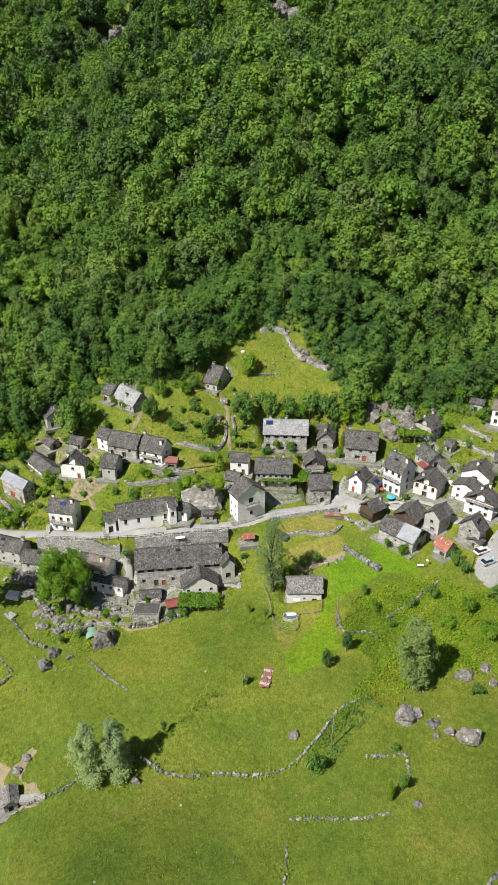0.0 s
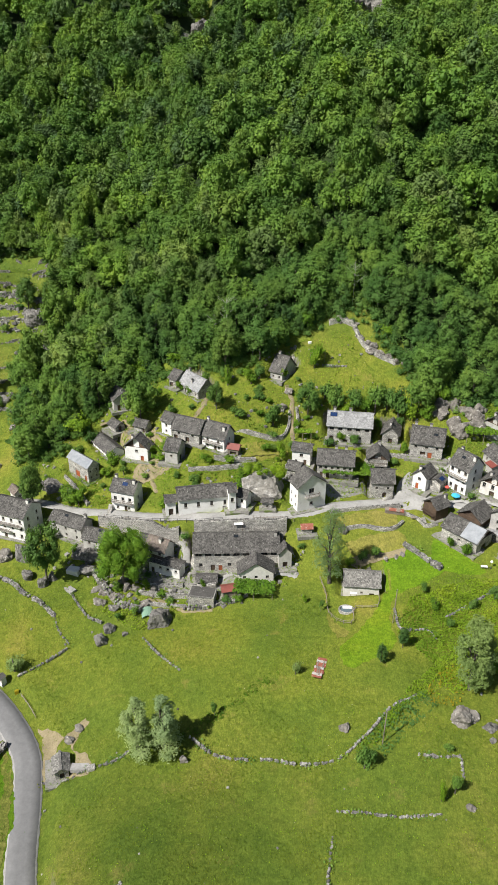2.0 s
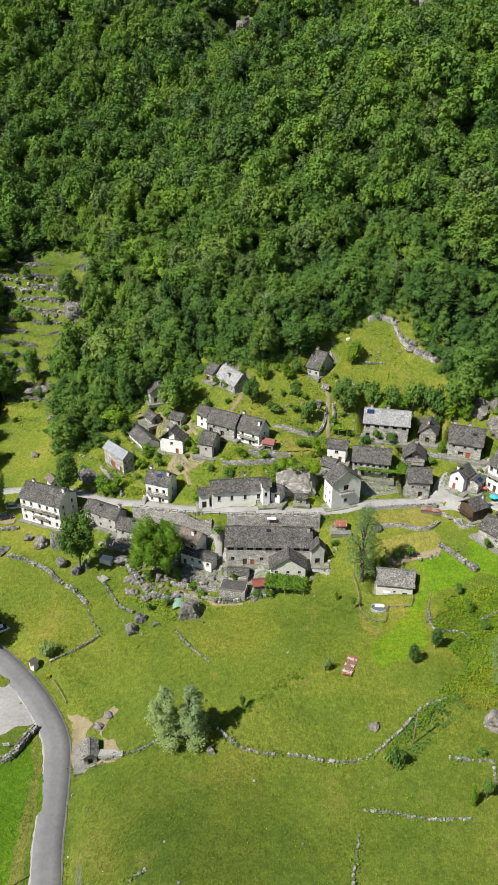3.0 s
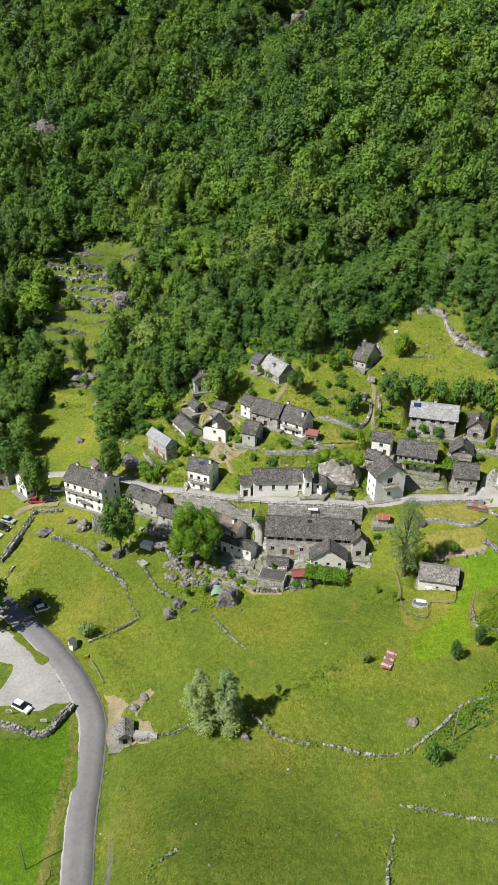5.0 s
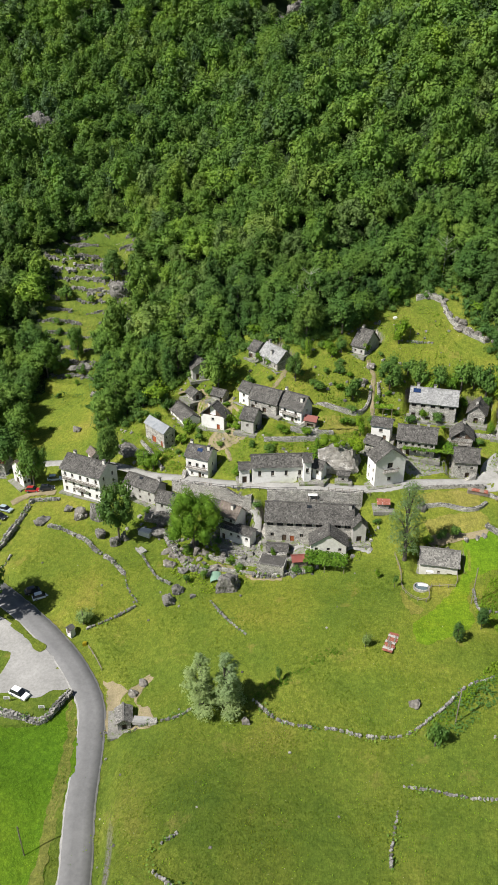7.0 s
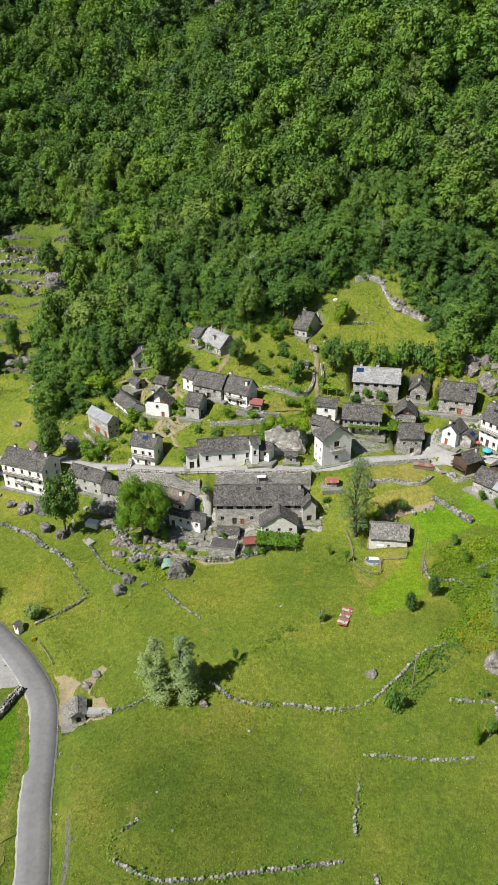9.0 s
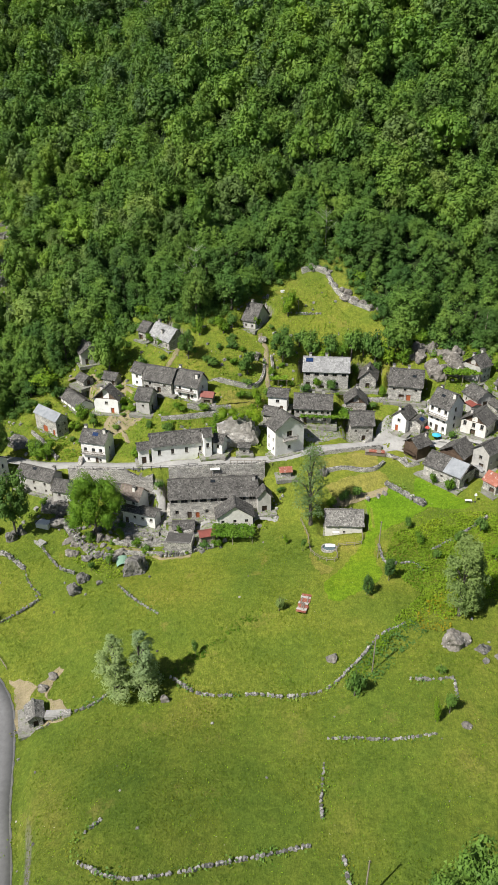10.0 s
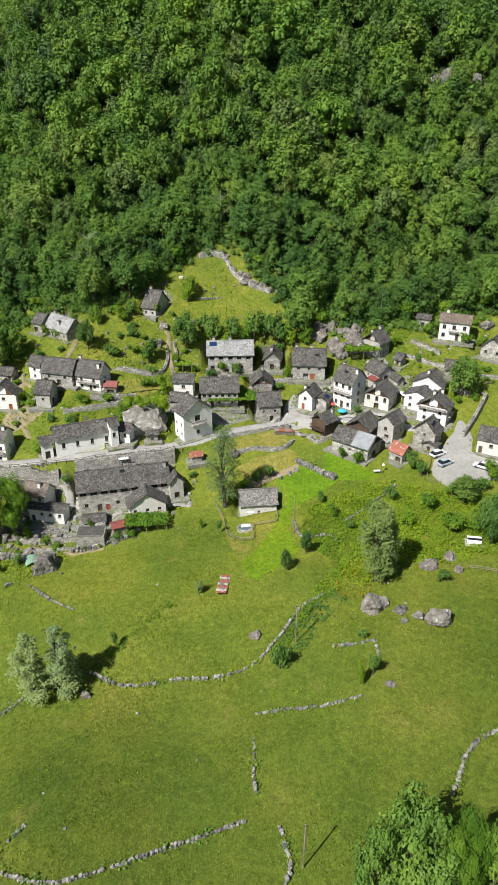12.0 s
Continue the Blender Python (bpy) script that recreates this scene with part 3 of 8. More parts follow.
plan("barn", "long stone barn with patched slab roof", 40.9, 148.8, 3.5, -43, 11.0, 3.8, 3.2, 2.5, PALESTONE, SLAB,
     [('s', 'k', 0.78, 2.0, 1.4), ('s', 'w', 1.0, 1.0, 1.4, 2.0, 0.7, 0.6), ('e', 'k', 0.5, 2.4, 1.6)], [], [('tg', 'e')])
plan("house", "narrow grey stone house with slab roof", 50.5, 151.6, 5.4, 43, 6.3, 2.6, 5.0, 2.1, GREYPLASTER, SLAB,
     [('w', 'w', 1.0, 1.0, 3.0, 2.0, 0.9, 1.0), ('w', 'k', 0.6, 1.2, 1.9), ('s', 'w', 2.0, 1.0, 2.0, 2.0, 0.6, 0.7)], [], [])
plan("shed", "stone shed with rusty corrugated red roof", 50.7, 143.0, 3.7, -53, 4.5, 2.3, 2.4, 2.1, STONE, RUST,
     [('s', 'k', 0.7, 1.4, 1.5)], [], [])
plan("house", "stone house with slab roof and skylights", 58.5, 146.6, 5.2, 46, 4.6, 3.2, 4.6, 3.2, STONE, SLAB,
     [('w', 'w', 1.0, 2.0, 1.2, 2.2, 0.7, 0.9), ('s', 'w', 2.0, 1.0, 1.5, 2.0, 0.6, 0.8)], [], [('sky', 0.1, -0.35), ('sky', -0.35, -0.4)])
plan("house", "large white house with timber loft gable", 63.4, 156.1, 7.6, 53, 5.6, 4.2, 4.6, 3.1, WHITE, SLAB,
     [('w', 'w', 2.0, 2.0, 0.8, 2.2, 0.9, 1.1), ('s', 'w', 2.0, 2.0, 0.9, 2.2, 0.8, 1.0)], [(-0.2, 0.1), (0.9, -0.2)], [('tg', 'w'), ('bal', 'w', 4.4, 0.95), ('bal', 's', 2.4, 0.6)])
plan("house", "white gabled house with slab roof and chimney", 65.6, 167.3, 10.9, 54, 7.2, 4.3, 3.3, 2.5, WHITE, SLAB,
     [('w', 'w', 1.0, 1.0, 2.0, 2.0, 1.0, 1.1), ('s', 'w', 2.0, 1.0, 1.2, 2.0, 0.8, 0.9)], [(-0.3, 0.1)], [])
plan("house", "white house with shallow slab roof", 60.8, 161.5, 8.8, 49, 5.2, 3.7, 4.2, 1.5, WHITE, SLAB,
     [('w', 'w', 2.0, 2.0, 0.9, 2.0, 0.8, 0.9)], [], [])
plan("villa", "white two-storey villa with brown roof above terraces", 79.0, 187.7, 19.1, -27, 9.3, 2.9, 5.6, 1.9, WHITE, BROWNSLAB,
     [('s', 'w', 3.0, 2.0, 0.9, 2.5, 1.0, 1.3), ('s', 'd', 0.62, 1.0, 2.1)], [(-0.6, 0.1)], [('bal', 's', 2.9, 0.35)])
plan("shed", "low dark slab-roofed stone shed on terrace", 72.0, 170.0, 15.1, 160, 3.6, 3.0, 2.0, 2.0, STONE, SLAB,
     [], [], [])
plan("house", "grey stone gabled house at terrace edge", 87.5, 177.8, 16.2, -132, 4.9, 3.5, 3.1, 3.5, PALESTONE, SLAB,
     [('e', 'w', 2.0, 1.0, 1.6, 2.0, 0.8, 1.0)], [], [])
plan("house", "cream house with brown roof beside gravel parking", 74.9, 141.1, 5.7, -34, 9.8, 3.6, 3.9, 2.2, CREAM, SLAB,
     [('s', 'w', 4.0, 1.0, 2.0, 2.0, 0.9, 0.9), ('s', 'd', 0.1, 0.9, 1.9)], [], [])
plan("house", "large white three-storey house with balconies and slab roof", -83.3, 153.1, -5.6, -14, 14.2, 4.4, 7.8, 2.9, WHITE, SLAB,
     [('s', 'w', 5.0, 3.0, 0.9, 2.4, 0.8, 1.2), ('s', 'd', 0.5, 1.0, 2.1), ('e', 'w', 2.0, 3.0, 1.2, 2.4, 0.8, 1.1)], [(-0.75, 0.15), (0.95, -0.1)], [('bal', 's', 4.9, 0.9), ('bal', 's', 2.5, 0.3)])
plan("house", "white gabled house with brown roof", -106.0, 154.1, -6.6, 58, 2.9, 3.3, 5.3, 2.6, WHITE, BROWNSLAB,
     [('w', 'w', 2.0, 1.0, 2.6, 2.0, 0.9, 1.0), ('w', 'd', 0.4, 1.6, 2.0), ('s', 'w', 2.0, 1.0, 1.2, 2.0, 0.8, 0.9)], [], [])
plan("shed", "small shed with mossy brown roof", -87.0, 164.3, -2.4, -44, 4.6, 1.5, 2.7, 1.4, CREAM, BROWNSLAB,
     [('e', 'w', 1.0, 1.0, 1.2, 2.0, 0.8, 0.8)], [], [])
plan("house", "grey plastered house with slab roof below the lane", -65.8, 151.5, -4.3, -19, 11.4, 2.9, 4.3, 2.0, GREYPLASTER, SLAB,
     [('s', 'w', 3.0, 2.0, 0.7, 2.0, 0.7, 0.8), ('e', 'w', 1.0, 1.0, 1.6, 2.0, 0.7, 0.8)], [(0.98, 0.1)], [('sky', -0.1, -0.2)])
plan("house", "grey plastered house with slab roof and orange door", -56.2, 146.6, -5.9, -12, 8.0, 2.9, 4.9, 2.0, GREYPLASTER, SLAB,
     [('s', 'w', 2.0, 2.0, 0.9, 2.4, 0.7, 0.9), ('s', 'o', 0.62, 1.0, 2.1)], [(0.7, -0.3)], [('sky', 0.2, -0.1)])
plan("house", "white-based house with brown slab roof and loggia", -38.9, 144.2, -5.9, -21, 6.3, 2.7, 4.6, 2.6, WHITE, BROWNSLAB,
     [('s', 'k', 0.25, 1.2, 1.0), ('s', 'w', 2.0, 2.0, 0.8, 2.4, 0.9, 1.0)], [(0.3, -0.3)], [('bal', 's', 2.8, 0.9)])
plan("shed", "low white shed with slab roof", -42.7, 147.1, -3.3, -15, 4.8, 1.9, 1.9, 1.4, WHITE, SLAB,
     [('s', 'w', 1.0, 1.0, 0.7, 2.0, 0.7, 0.6)], [], [])
plan("house", "very long grey stone house with open loft and slab roof", -18.6, 145.6, -5.8, 8, 22.8, 4.4, 6.0, 3.4, PALESTONE, SLAB,
     [('s', 'w', 9.0, 1.0, 4.7, 2.0, 1.7, 0.9), ('s', 'd', 0.22, 1.1, 2.0), ('s', 'o', 0.31, 1.0, 1.8), ('s', 'w', 6.0, 1.0, 1.4, 2.0, 0.9, 1.1), ('s', 'd', 0.8, 1.1, 2.0)], [(0.28, 0.1), (0.99, -0.2)], [('sol', -0.72, 0.1, 1.6), ('sol', 0.4, 0.08, 1.4), ('sky', 0.0, -0.2)])
plan("house", "cream gabled house with vines below the long house", -12.6, 138.3, -6.3, -81, 5.2, 4.7, 4.3, 3.3, CREAM, SLAB,
     [('e', 'w', 3.0, 1.0, 2.7, 2.0, 0.8, 0.9), ('e', 'w', 2.0, 1.0, 0.8, 2.0, 0.9, 0.9), ('s', 'w', 1.0, 1.0, 1.0, 2.0, 0.7, 0.8)], [], [])
plan("barn", "grey stone meadow barn with slab roof", 14.1, 136.6, -5.4, 0, 9.3, 3.3, 3.7, 2.6, CREAM, LICHENSLAB,
     [('s', 'k', 0.8, 1.2, 1.6), ('s', 'w', 1.0, 1.0, 1.4, 2.0, 0.6, 0.6)], [], [])
plan("shed", "small stone shed with pale slab roof beside the road", -47.2, 86.7, -16.5, 113, 4.3, 1.65, 2.2, 1.0, STONE, LICHENSLAB,
     [('w', 'k', 0.5, 0.9, 1.6)], [], [])
plan("annex", "white lower wing with slab roof", -36.5, 140.9, -7.4, -17, 9.8, 1.9, 3.7, 0.8, WHITE, SLAB,
     [('s', 'w', 4.0, 1.0, 1.9, 2.0, 0.8, 0.8), ('s', 'd', 0.12, 1.0, 1.8)], [], [])
plan("porch", "open chapel porch with slab roof", -37.4, 152.4, 3.9, 16, 3.4, 1.9, 4.4, 1.3, WHITE, SLAB,
     [('s', 'k', 0.5, 1.2, 2.2)], [], [])
plan("bell_house", "white chapel bay with dark slab roof", -20.8, 153.9, 5.7, 19, 2.6, 1.9, 6.0, 1.6, WHITE, SLAB,
     [('s', 'w', 1.0, 1.0, 2.8, 2.0, 0.8, 1.3)], [], [])
plan("shed", "low shed with smooth slate roof", -25.3, 137.7, -7.4, 5, 5.6, 1.8, 1.6, 1.4, STONE, SLAB,
     [('s', 'w', 2.0, 1.0, 0.5, 2.0, 0.6, 0.6)], [], [])
plan("annex", "small stone gabled end building", -5.5, 142.6, -3.6, 102, 3.2, 2.0, 4.3, 2.3, GREYPLASTER, SLAB,
     [('w', 'k', 0.5, 1.3, 1.8)], [], [])
plan("hut", "tiny stone hut built under a boulder", -11.2, 155.4, 5.6, 5, 3.5, 1.1, 2.1, 0.8, STONE, SLAB,
     [('s', 'w', 1.0, 1.0, 0.4, 2.0, 0.6, 0.6)], [], [])
plan("hut", "stone hut with dark gabled slab roof and vines", 23.8, 186.2, 12.8, 80, 7.3, 2.7, 3.0, 2.6, STONE, SLAB,
     [('w', 'k', 0.5, 1.2, 1.8)], [(-0.5, 0.1)], [])
plan("hut", "small dark stone hut on a terrace", 60.3, 179.1, 14.7, -48, 2.8, 1.8, 1.9, 1.6, STONE, SLAB,
     [('s', 'k', 0.5, 0.8, 1.4)], [], [])
plan("shed", "lean-to shed with slab roof", 57.3, 171.8, 11.7, -73, 5.1, 1.3, 1.8, 1.3, STONE, SLAB,
     [], [], [])
plan("garage", "stone garage with orange-red tile roof", -116.3, 159.4, -6.7, 4, 6.3, 3.0, 4.3, 2.6, PALESTONE, RUST,
     [('s', 'k', 0.5, 1.8, 2.0)], [], [])
plan("shed", "small open shed with red sheet roof", -22.5, 173.8, 11.8, -10, 3.9, 1.7, 2.0, 1.2, PALETIMBER, REDPAINT,
     [('s', 'k', 0.5, 2.0, 1.2)], [], [])
plan("shed", "tiny shed with rusty striped roof below the lane", -0.2, 149.8, 2.2, 9, 3.4, 1.3, 1.6, 1.0, STONE, RUST,
     [], [], [])
plan("shed", "lean-to with dull red sheet roof", -18.9, 132.9, -6.4, -162, 4.2, 1.6, 1.8, 0.7, PALETIMBER, REDPAINT,
     [('s', 'k', 0.5, 1.2, 1.3)], [], [])
plan("house", "stone rear house with slab roof", -4.3, 168.2, 8.1, -21, 4.4, 2.1, 3.3, 1.9, STONE, SLAB,
     [('s', 'w', 1.0, 1.0, 1.0, 2.0, 0.6, 0.7)], [], [])
plan("annex", "stone annex with solar panels on its slab roof", 35.9, 168.6, 6.6, 55, 4.4, 2.1, 3.1, 1.1, PALESTONE, SLAB,
     [('s', 'w', 2.0, 1.0, 1.4, 1.0, 0.6, 0.7)], [], [('sol', 0.0, -0.5, 1.3)])
plan("lean_to", "low stone lean-to with pale slab roof", 48.3, 150.0, 3.9, 43, 2.8, 1.9, 1.9, 0.6, PALESTONE, PALESLAB,
     [('w', 'd', 0.5, 0.8, 1.6)], [], [])
plan("lean_to", "low stone lean-to with dark slab roof", 58.9, 144.4, 4.9, 46, 3.2, 2.0, 2.0, 0.9, STONE, SLAB,
     [('w', 'd', 0.5, 0.8, 1.6)], [], [])
plan("lean_to", "lean-to with dull red sheet roof between houses", 51.3, 172.6, 10.6, -67, 3.4, 1.6, 2.6, 0.5, GREYPLASTER, REDPAINT,
     [], [], [])
plan("shed", "small grey stone shed beside the villa", 71.6, 194.4, 20.9, -27, 4.6, 2.2, 2.9, 1.0, GREYPLASTER, SLAB,
     [('s', 'k', 0.5, 0.9, 1.8)], [], [])


# ---- building blocks ----
class Lump:
    """Gathers vertices and faces for one mesh."""

    def __init__(self):
        self.v, self.f = [], []

    def box(self, m, sx, sy, sz, bottom=True, slab=False):
        """A box on the plane z = 0 of m, centred in x and y."""
        i = len(self.v)
        for x, y, z in ((-1, -1, 0), (1, -1, 0), (1, 1, 0), (-1, 1, 0), (-1, -1, 1), (1, -1, 1), (1, 1, 1), (-1, 1, 1)):
            self.v.append(m @ Vector((x * sx / 2, y * sy / 2, z * sz)))
        faces = [(4, 5, 6, 7), (0, 1, 5, 4), (1, 2, 6, 5), (2, 3, 7, 6), (3, 0, 4, 7)]
        if slab:
            faces = faces[:3] + faces[4:]
        if bottom:
            faces.append((3, 2, 1, 0))
        self.f += [tuple(i + k for k in q) for q in faces]

    def poly(self, *points):
        i = len(self.v)
        self.v += [Vector(p) for p in points]
        self.f.append(tuple(range(i, i + len(points))))

    def tube(self, points, radii, sides=6):
        """A tapered tube through points."""
        i0 = len(self.v)
        n = len(points)
        for k, (p, r) in enumerate(zip(points, radii)):
            d = (Vector(points[min(k + 1, n - 1)]) - Vector(points[max(k - 1, 0)])).normalized()
            q = d.to_track_quat("Z", "Y").to_matrix()
            for s in range(sides):
                a = 2 * math.pi * s / sides
                self.v.append(Vector(p) + q @ Vector((r * math.cos(a), r * math.sin(a), 0)))
        for k in range(n - 1):
            for s in range(sides):
                a, b = i0 + k * sides + s, i0 + k * sides + (s + 1) % sides
                self.f.append((a, b, b + sides, a + sides))
        self.f.append(tuple(i0 + (n - 1) * sides + s for s in range(sides)))
        self.f.append(tuple(i0 + s for s in reversed(range(sides))))

    def mesh(self, name, material, smooth=False):
        me = bpy.data.meshes.new(name)
        me.from_pydata([tuple(p) for p in self.v], [], self.f)
        me.materials.append(material)
        if smooth:
            me.polygons.foreach_set("use_smooth", [True] * len(me.polygons))
        me.update()
        return me


def thing(name, label, category, m=None, group="", kind=""):
    """An Empty at the base of a thing that parents its parts."""
    ob = tagged(new(name), label, category, group, kind)
    ob.empty_display_size = 0.2
    if m is not None:
        ob.matrix_world = m
    return ob


def part(name, lump, material, parent, label="", m=None, smooth=False):
    ob = new(name, lump if isinstance(lump, bpy.types.Mesh) else lump.mesh(name, material, smooth))
    ob.parent = parent
    if m is not None:
        ob.matrix_basis = m
    if label:
        ob["label"] = label
    return ob


def solo(name, lump, material, label, category, m=None, group="", kind="", smooth=False):
    ob = new(name, lump if isinstance(lump, bpy.types.Mesh) else lump.mesh(name, material, smooth))
    if m is not None:
        ob.matrix_world = m
    return tagged(ob, label, category, group, kind)


def stones(lump, rng, p, size, flat=0.7):
    """One irregular stone of about that size, sunk a little where it lies."""
    m = Matrix.Translation(p) @ Euler((rng.uniform(-0.25, 0.25), rng.uniform(-0.25, 0.25), rng.uniform(0, 3.1))).to_matrix().to_4x4()
    i = len(lump.v)
    for x, y, z in ((-1, -1, -1), (1, -1, -1), (1, 1, -1), (-1, 1, -1), (-0.8, -0.8, 1), (0.8, -0.8, 1), (0.8, 0.8, 1), (-0.8, 0.8, 1)):
        lump.v.append(m @ Vector((x * size * rng.uniform(0.35, 0.6), y * size * rng.uniform(0.3, 0.5), z * size * flat * rng.uniform(0.35, 0.5))))
    lump.f += [tuple(i + k for k in q) for q in ((4, 5, 6, 7), (0, 1, 5, 4), (1, 2, 6, 5), (2, 3, 7, 6), (3, 0, 4, 7))]

# ---- ground: one sheet to the horizon, finest round the village ----
def axis(lo, hi, step, start, end, grow=1.25):
    mid = list(np.arange(lo, hi + step / 2, step))
    d = step
    while mid[-1] < end:
        d *= grow
        mid.append(mid[-1] + d)
    d = step
    while mid[0] > start:
        d *= grow
        mid.insert(0, mid[0] - d)
    return np.array(mid)


def roughness(x, y):
    """Small unevenness of the meadow, in metres."""
    return (0.16 * np.sin(x * 0.31 + 0.8 * np.sin(y * 0.17)) * np.sin(y * 0.27 + 0.6 * np.sin(x * 0.13))
            + 0.07 * np.sin(x * 0.83 + y * 0.41) * np.sin(y * 0.77 - x * 0.29))


GX, GY = axis(-152, 98, 0.8, -1900, 1900), axis(40, 284, 0.8, -900, 1500)
gx, gy = np.meshgrid(GX, GY)
flat = ground_z(gx.ravel(), gy.ravel())
dl, _ = along(LANE_PTS[::2], gx.ravel(), gy.ravel())
dr, _ = along(ROAD_PTS[::2], gx.ravel(), gy.ravel())
flat = flat + roughness(gx.ravel(), gy.ravel()) * ease((np.minimum(dl - 2.2, dr - 3.6)) / 2)
nx, ny = len(GX), len(GY)
me = bpy.data.meshes.new("ground")
idx = np.arange(nx * ny).reshape(ny, nx)
quads = np.stack([idx[:-1, :-1], idx[:-1, 1:], idx[1:, 1:], idx[1:, :-1]], -1).reshape(-1, 4)
me.vertices.add(nx * ny)
me.vertices.foreach_set("co", np.stack([gx.ravel(), gy.ravel(), flat], 1).ravel())
me.loops.add(quads.size)
me.loops.foreach_set("vertex_index", quads.ravel())
me.polygons.add(len(quads))
me.polygons.foreach_set("loop_start", np.arange(0, quads.size, 4))
me.polygons.foreach_set("use_smooth", np.ones(len(quads), bool))
me.update(calc_edges=True)
me.materials.append(GRASS)
tagged(new("ground", me), "steep green alpine meadow slope with tall grass", "ground", kind="structure")


def strip(name, line, half, material, label, lift=0.05, kind="structure", edge=0.15, seed=1):
    """A road surface along a dense line, with slightly uneven edges."""
    rng = random.Random(seed)
    lump = Lump()
    d = np.gradient(line[:, :2], axis=0)
    n = np.stack([-d[:, 1], d[:, 0]], 1) / np.linalg.norm(d, axis=1)[:, None]
    rows = []
    for p, q in zip(line, n):
        a, b = half + rng.uniform(-edge, edge), half + rng.uniform(-edge, edge)
        row = []
        for s, sink in ((a + 0.1, -0.25), (a, 0), (a * 0.3, 0.03), (-b * 0.3, 0.03), (-b, 0), (-b - 0.1, -0.25)):
            row.append(len(lump.v))
            lump.v.append(Vector((p[0] + q[0] * s, p[1] + q[1] * s, p[2] + lift + sink)))
        rows.append(row)
    for r0, r1 in zip(rows, rows[1:]):
        lump.f += [(r0[k], r0[k + 1], r1[k + 1], r1[k]) for k in range(5)]
    return solo(name, lump, material, label, name.split("_")[-1], kind=kind, smooth=True)


strip("lane", LANE_PTS, 1.75, LANE, "narrow pale paved lane through the village", 0.07, seed=3)
strip("road_shoulder", ROAD_PTS, 2.85, GRAVEL, "pale gritty shoulder of the asphalt road", 0.045, edge=0.12, seed=5)
strip("road", ROAD_PTS, 2.55, ASPHALT, "smooth grey asphalt road along the meadow", 0.07, edge=0.05, seed=4)


def patch(name, outline, material, label, category, lift=0.06, step=1.0, kind="structure", z=None):
    """A flat area that follows the ground inside an outline."""
    loop = dense([(*q, 0) for q in outline] + [(*outline[0], 0)], 0.9)[:-1]
    wob = 0.35 if material in (LAWN, DRYGRASS, EARTH) else 0.15
    rng = random.Random(len(loop))
    pts = [Vector((q[0] + rng.uniform(-wob, wob), q[1] + rng.uniform(-wob, wob), 0)) for q in loop]
    bm = bmesh.new()
    bm.faces.new([bm.verts.new(p) for p in pts])
    xs, ys = [p.x for p in pts], [p.y for p in pts]
    for k in np.arange(min(xs) + step, max(xs), step):
        bmesh.ops.bisect_plane(bm, geom=bm.verts[:] + bm.edges[:] + bm.faces[:], plane_co=(k, 0, 0), plane_no=(1, 0, 0))
    for k in np.arange(min(ys) + step, max(ys), step):
        bmesh.ops.bisect_plane(bm, geom=bm.verts[:] + bm.edges[:] + bm.faces[:], plane_co=(0, k, 0), plane_no=(0, 1, 0))
    co = np.array([v.co[:2] for v in bm.verts])
    zz = ground_z(co[:, 0], co[:, 1]) + roughness(co[:, 0], co[:, 1]) if z is None else np.full(len(co), z)
    for v, h in zip(bm.verts, zz):
        v.co.z = h + lift
    for f in bm.faces:
        f.smooth = True
        if f.normal.z < 0:
            f.normal_flip()
    me = bpy.data.meshes.new(name)
    bm.to_mesh(me)
    bm.free()
    me.materials.append(material)
    return solo(name, me, material, label, category, kind=kind)


def way(line, half, material, label, seed):
    """A footway that follows the ground."""
    pts = dense([(x, y, 0) for x, y in line], 0.7)
    pts[:, 2] = ground_z(pts[:, 0], pts[:, 1]) + roughness(pts[:, 0], pts[:, 1]) + 0.02
    return strip("footpath", pts, half, material, label, 0.06, edge=half * 0.3, seed=seed)

# ---- walls, rocks and scrub ----
WALL_LINES, ROCK_TOPS = [], {}


def stone_wall(name, line, height, width, label, size=0.34, seed=1, sink=0.35, gap=0.0, material=None):
    """Dry-stone wall of laid stones along a line of (x, y), following the ground."""
    rng = random.Random(seed)
    lump = Lump()
    pts = dense([(x, y, 0) for x, y in line], 0.25)
    zz = ground_z(pts[:, 0], pts[:, 1])
    WALL_LINES.append((pts, height))
    d = np.gradient(pts[:, :2], axis=0)
    n = np.stack([-d[:, 1], d[:, 0]], 1) / np.maximum(1e-6, np.linalg.norm(d, axis=1))[:, None]
    stepn = max(1, round(size * 0.8 / 0.25))
    for k in range(0, len(pts), stepn):
        if rng.random() < gap:
            continue
        h = height * (0.75 + 0.35 * math.sin(k * 0.11 + seed) * math.sin(k * 0.037) + rng.uniform(-0.1, 0.1))
        z = -sink
        if gap > 0.3 and math.sin(k * 0.047 + seed * 1.7) * math.sin(k * 0.019 + seed) < -0.8:
            continue                              # here the turf has closed over the wall
        while z < h:
            for w in (-width / 2, width / 2) if width > 0.5 else (0,):
                o = w + rng.uniform(-0.1, 0.1) * width
                stones(lump, rng, (pts[k, 0] + n[k, 0] * o + rng.uniform(-0.1, 0.1), pts[k, 1] + n[k, 1] * o + rng.uniform(-0.1, 0.1), zz[k] + z + size * 0.3), size * rng.uniform(0.8, 1.5), 0.75)
            z += size * 0.62
    return solo(name, lump, material or FIELDSTONE, label, "wall")


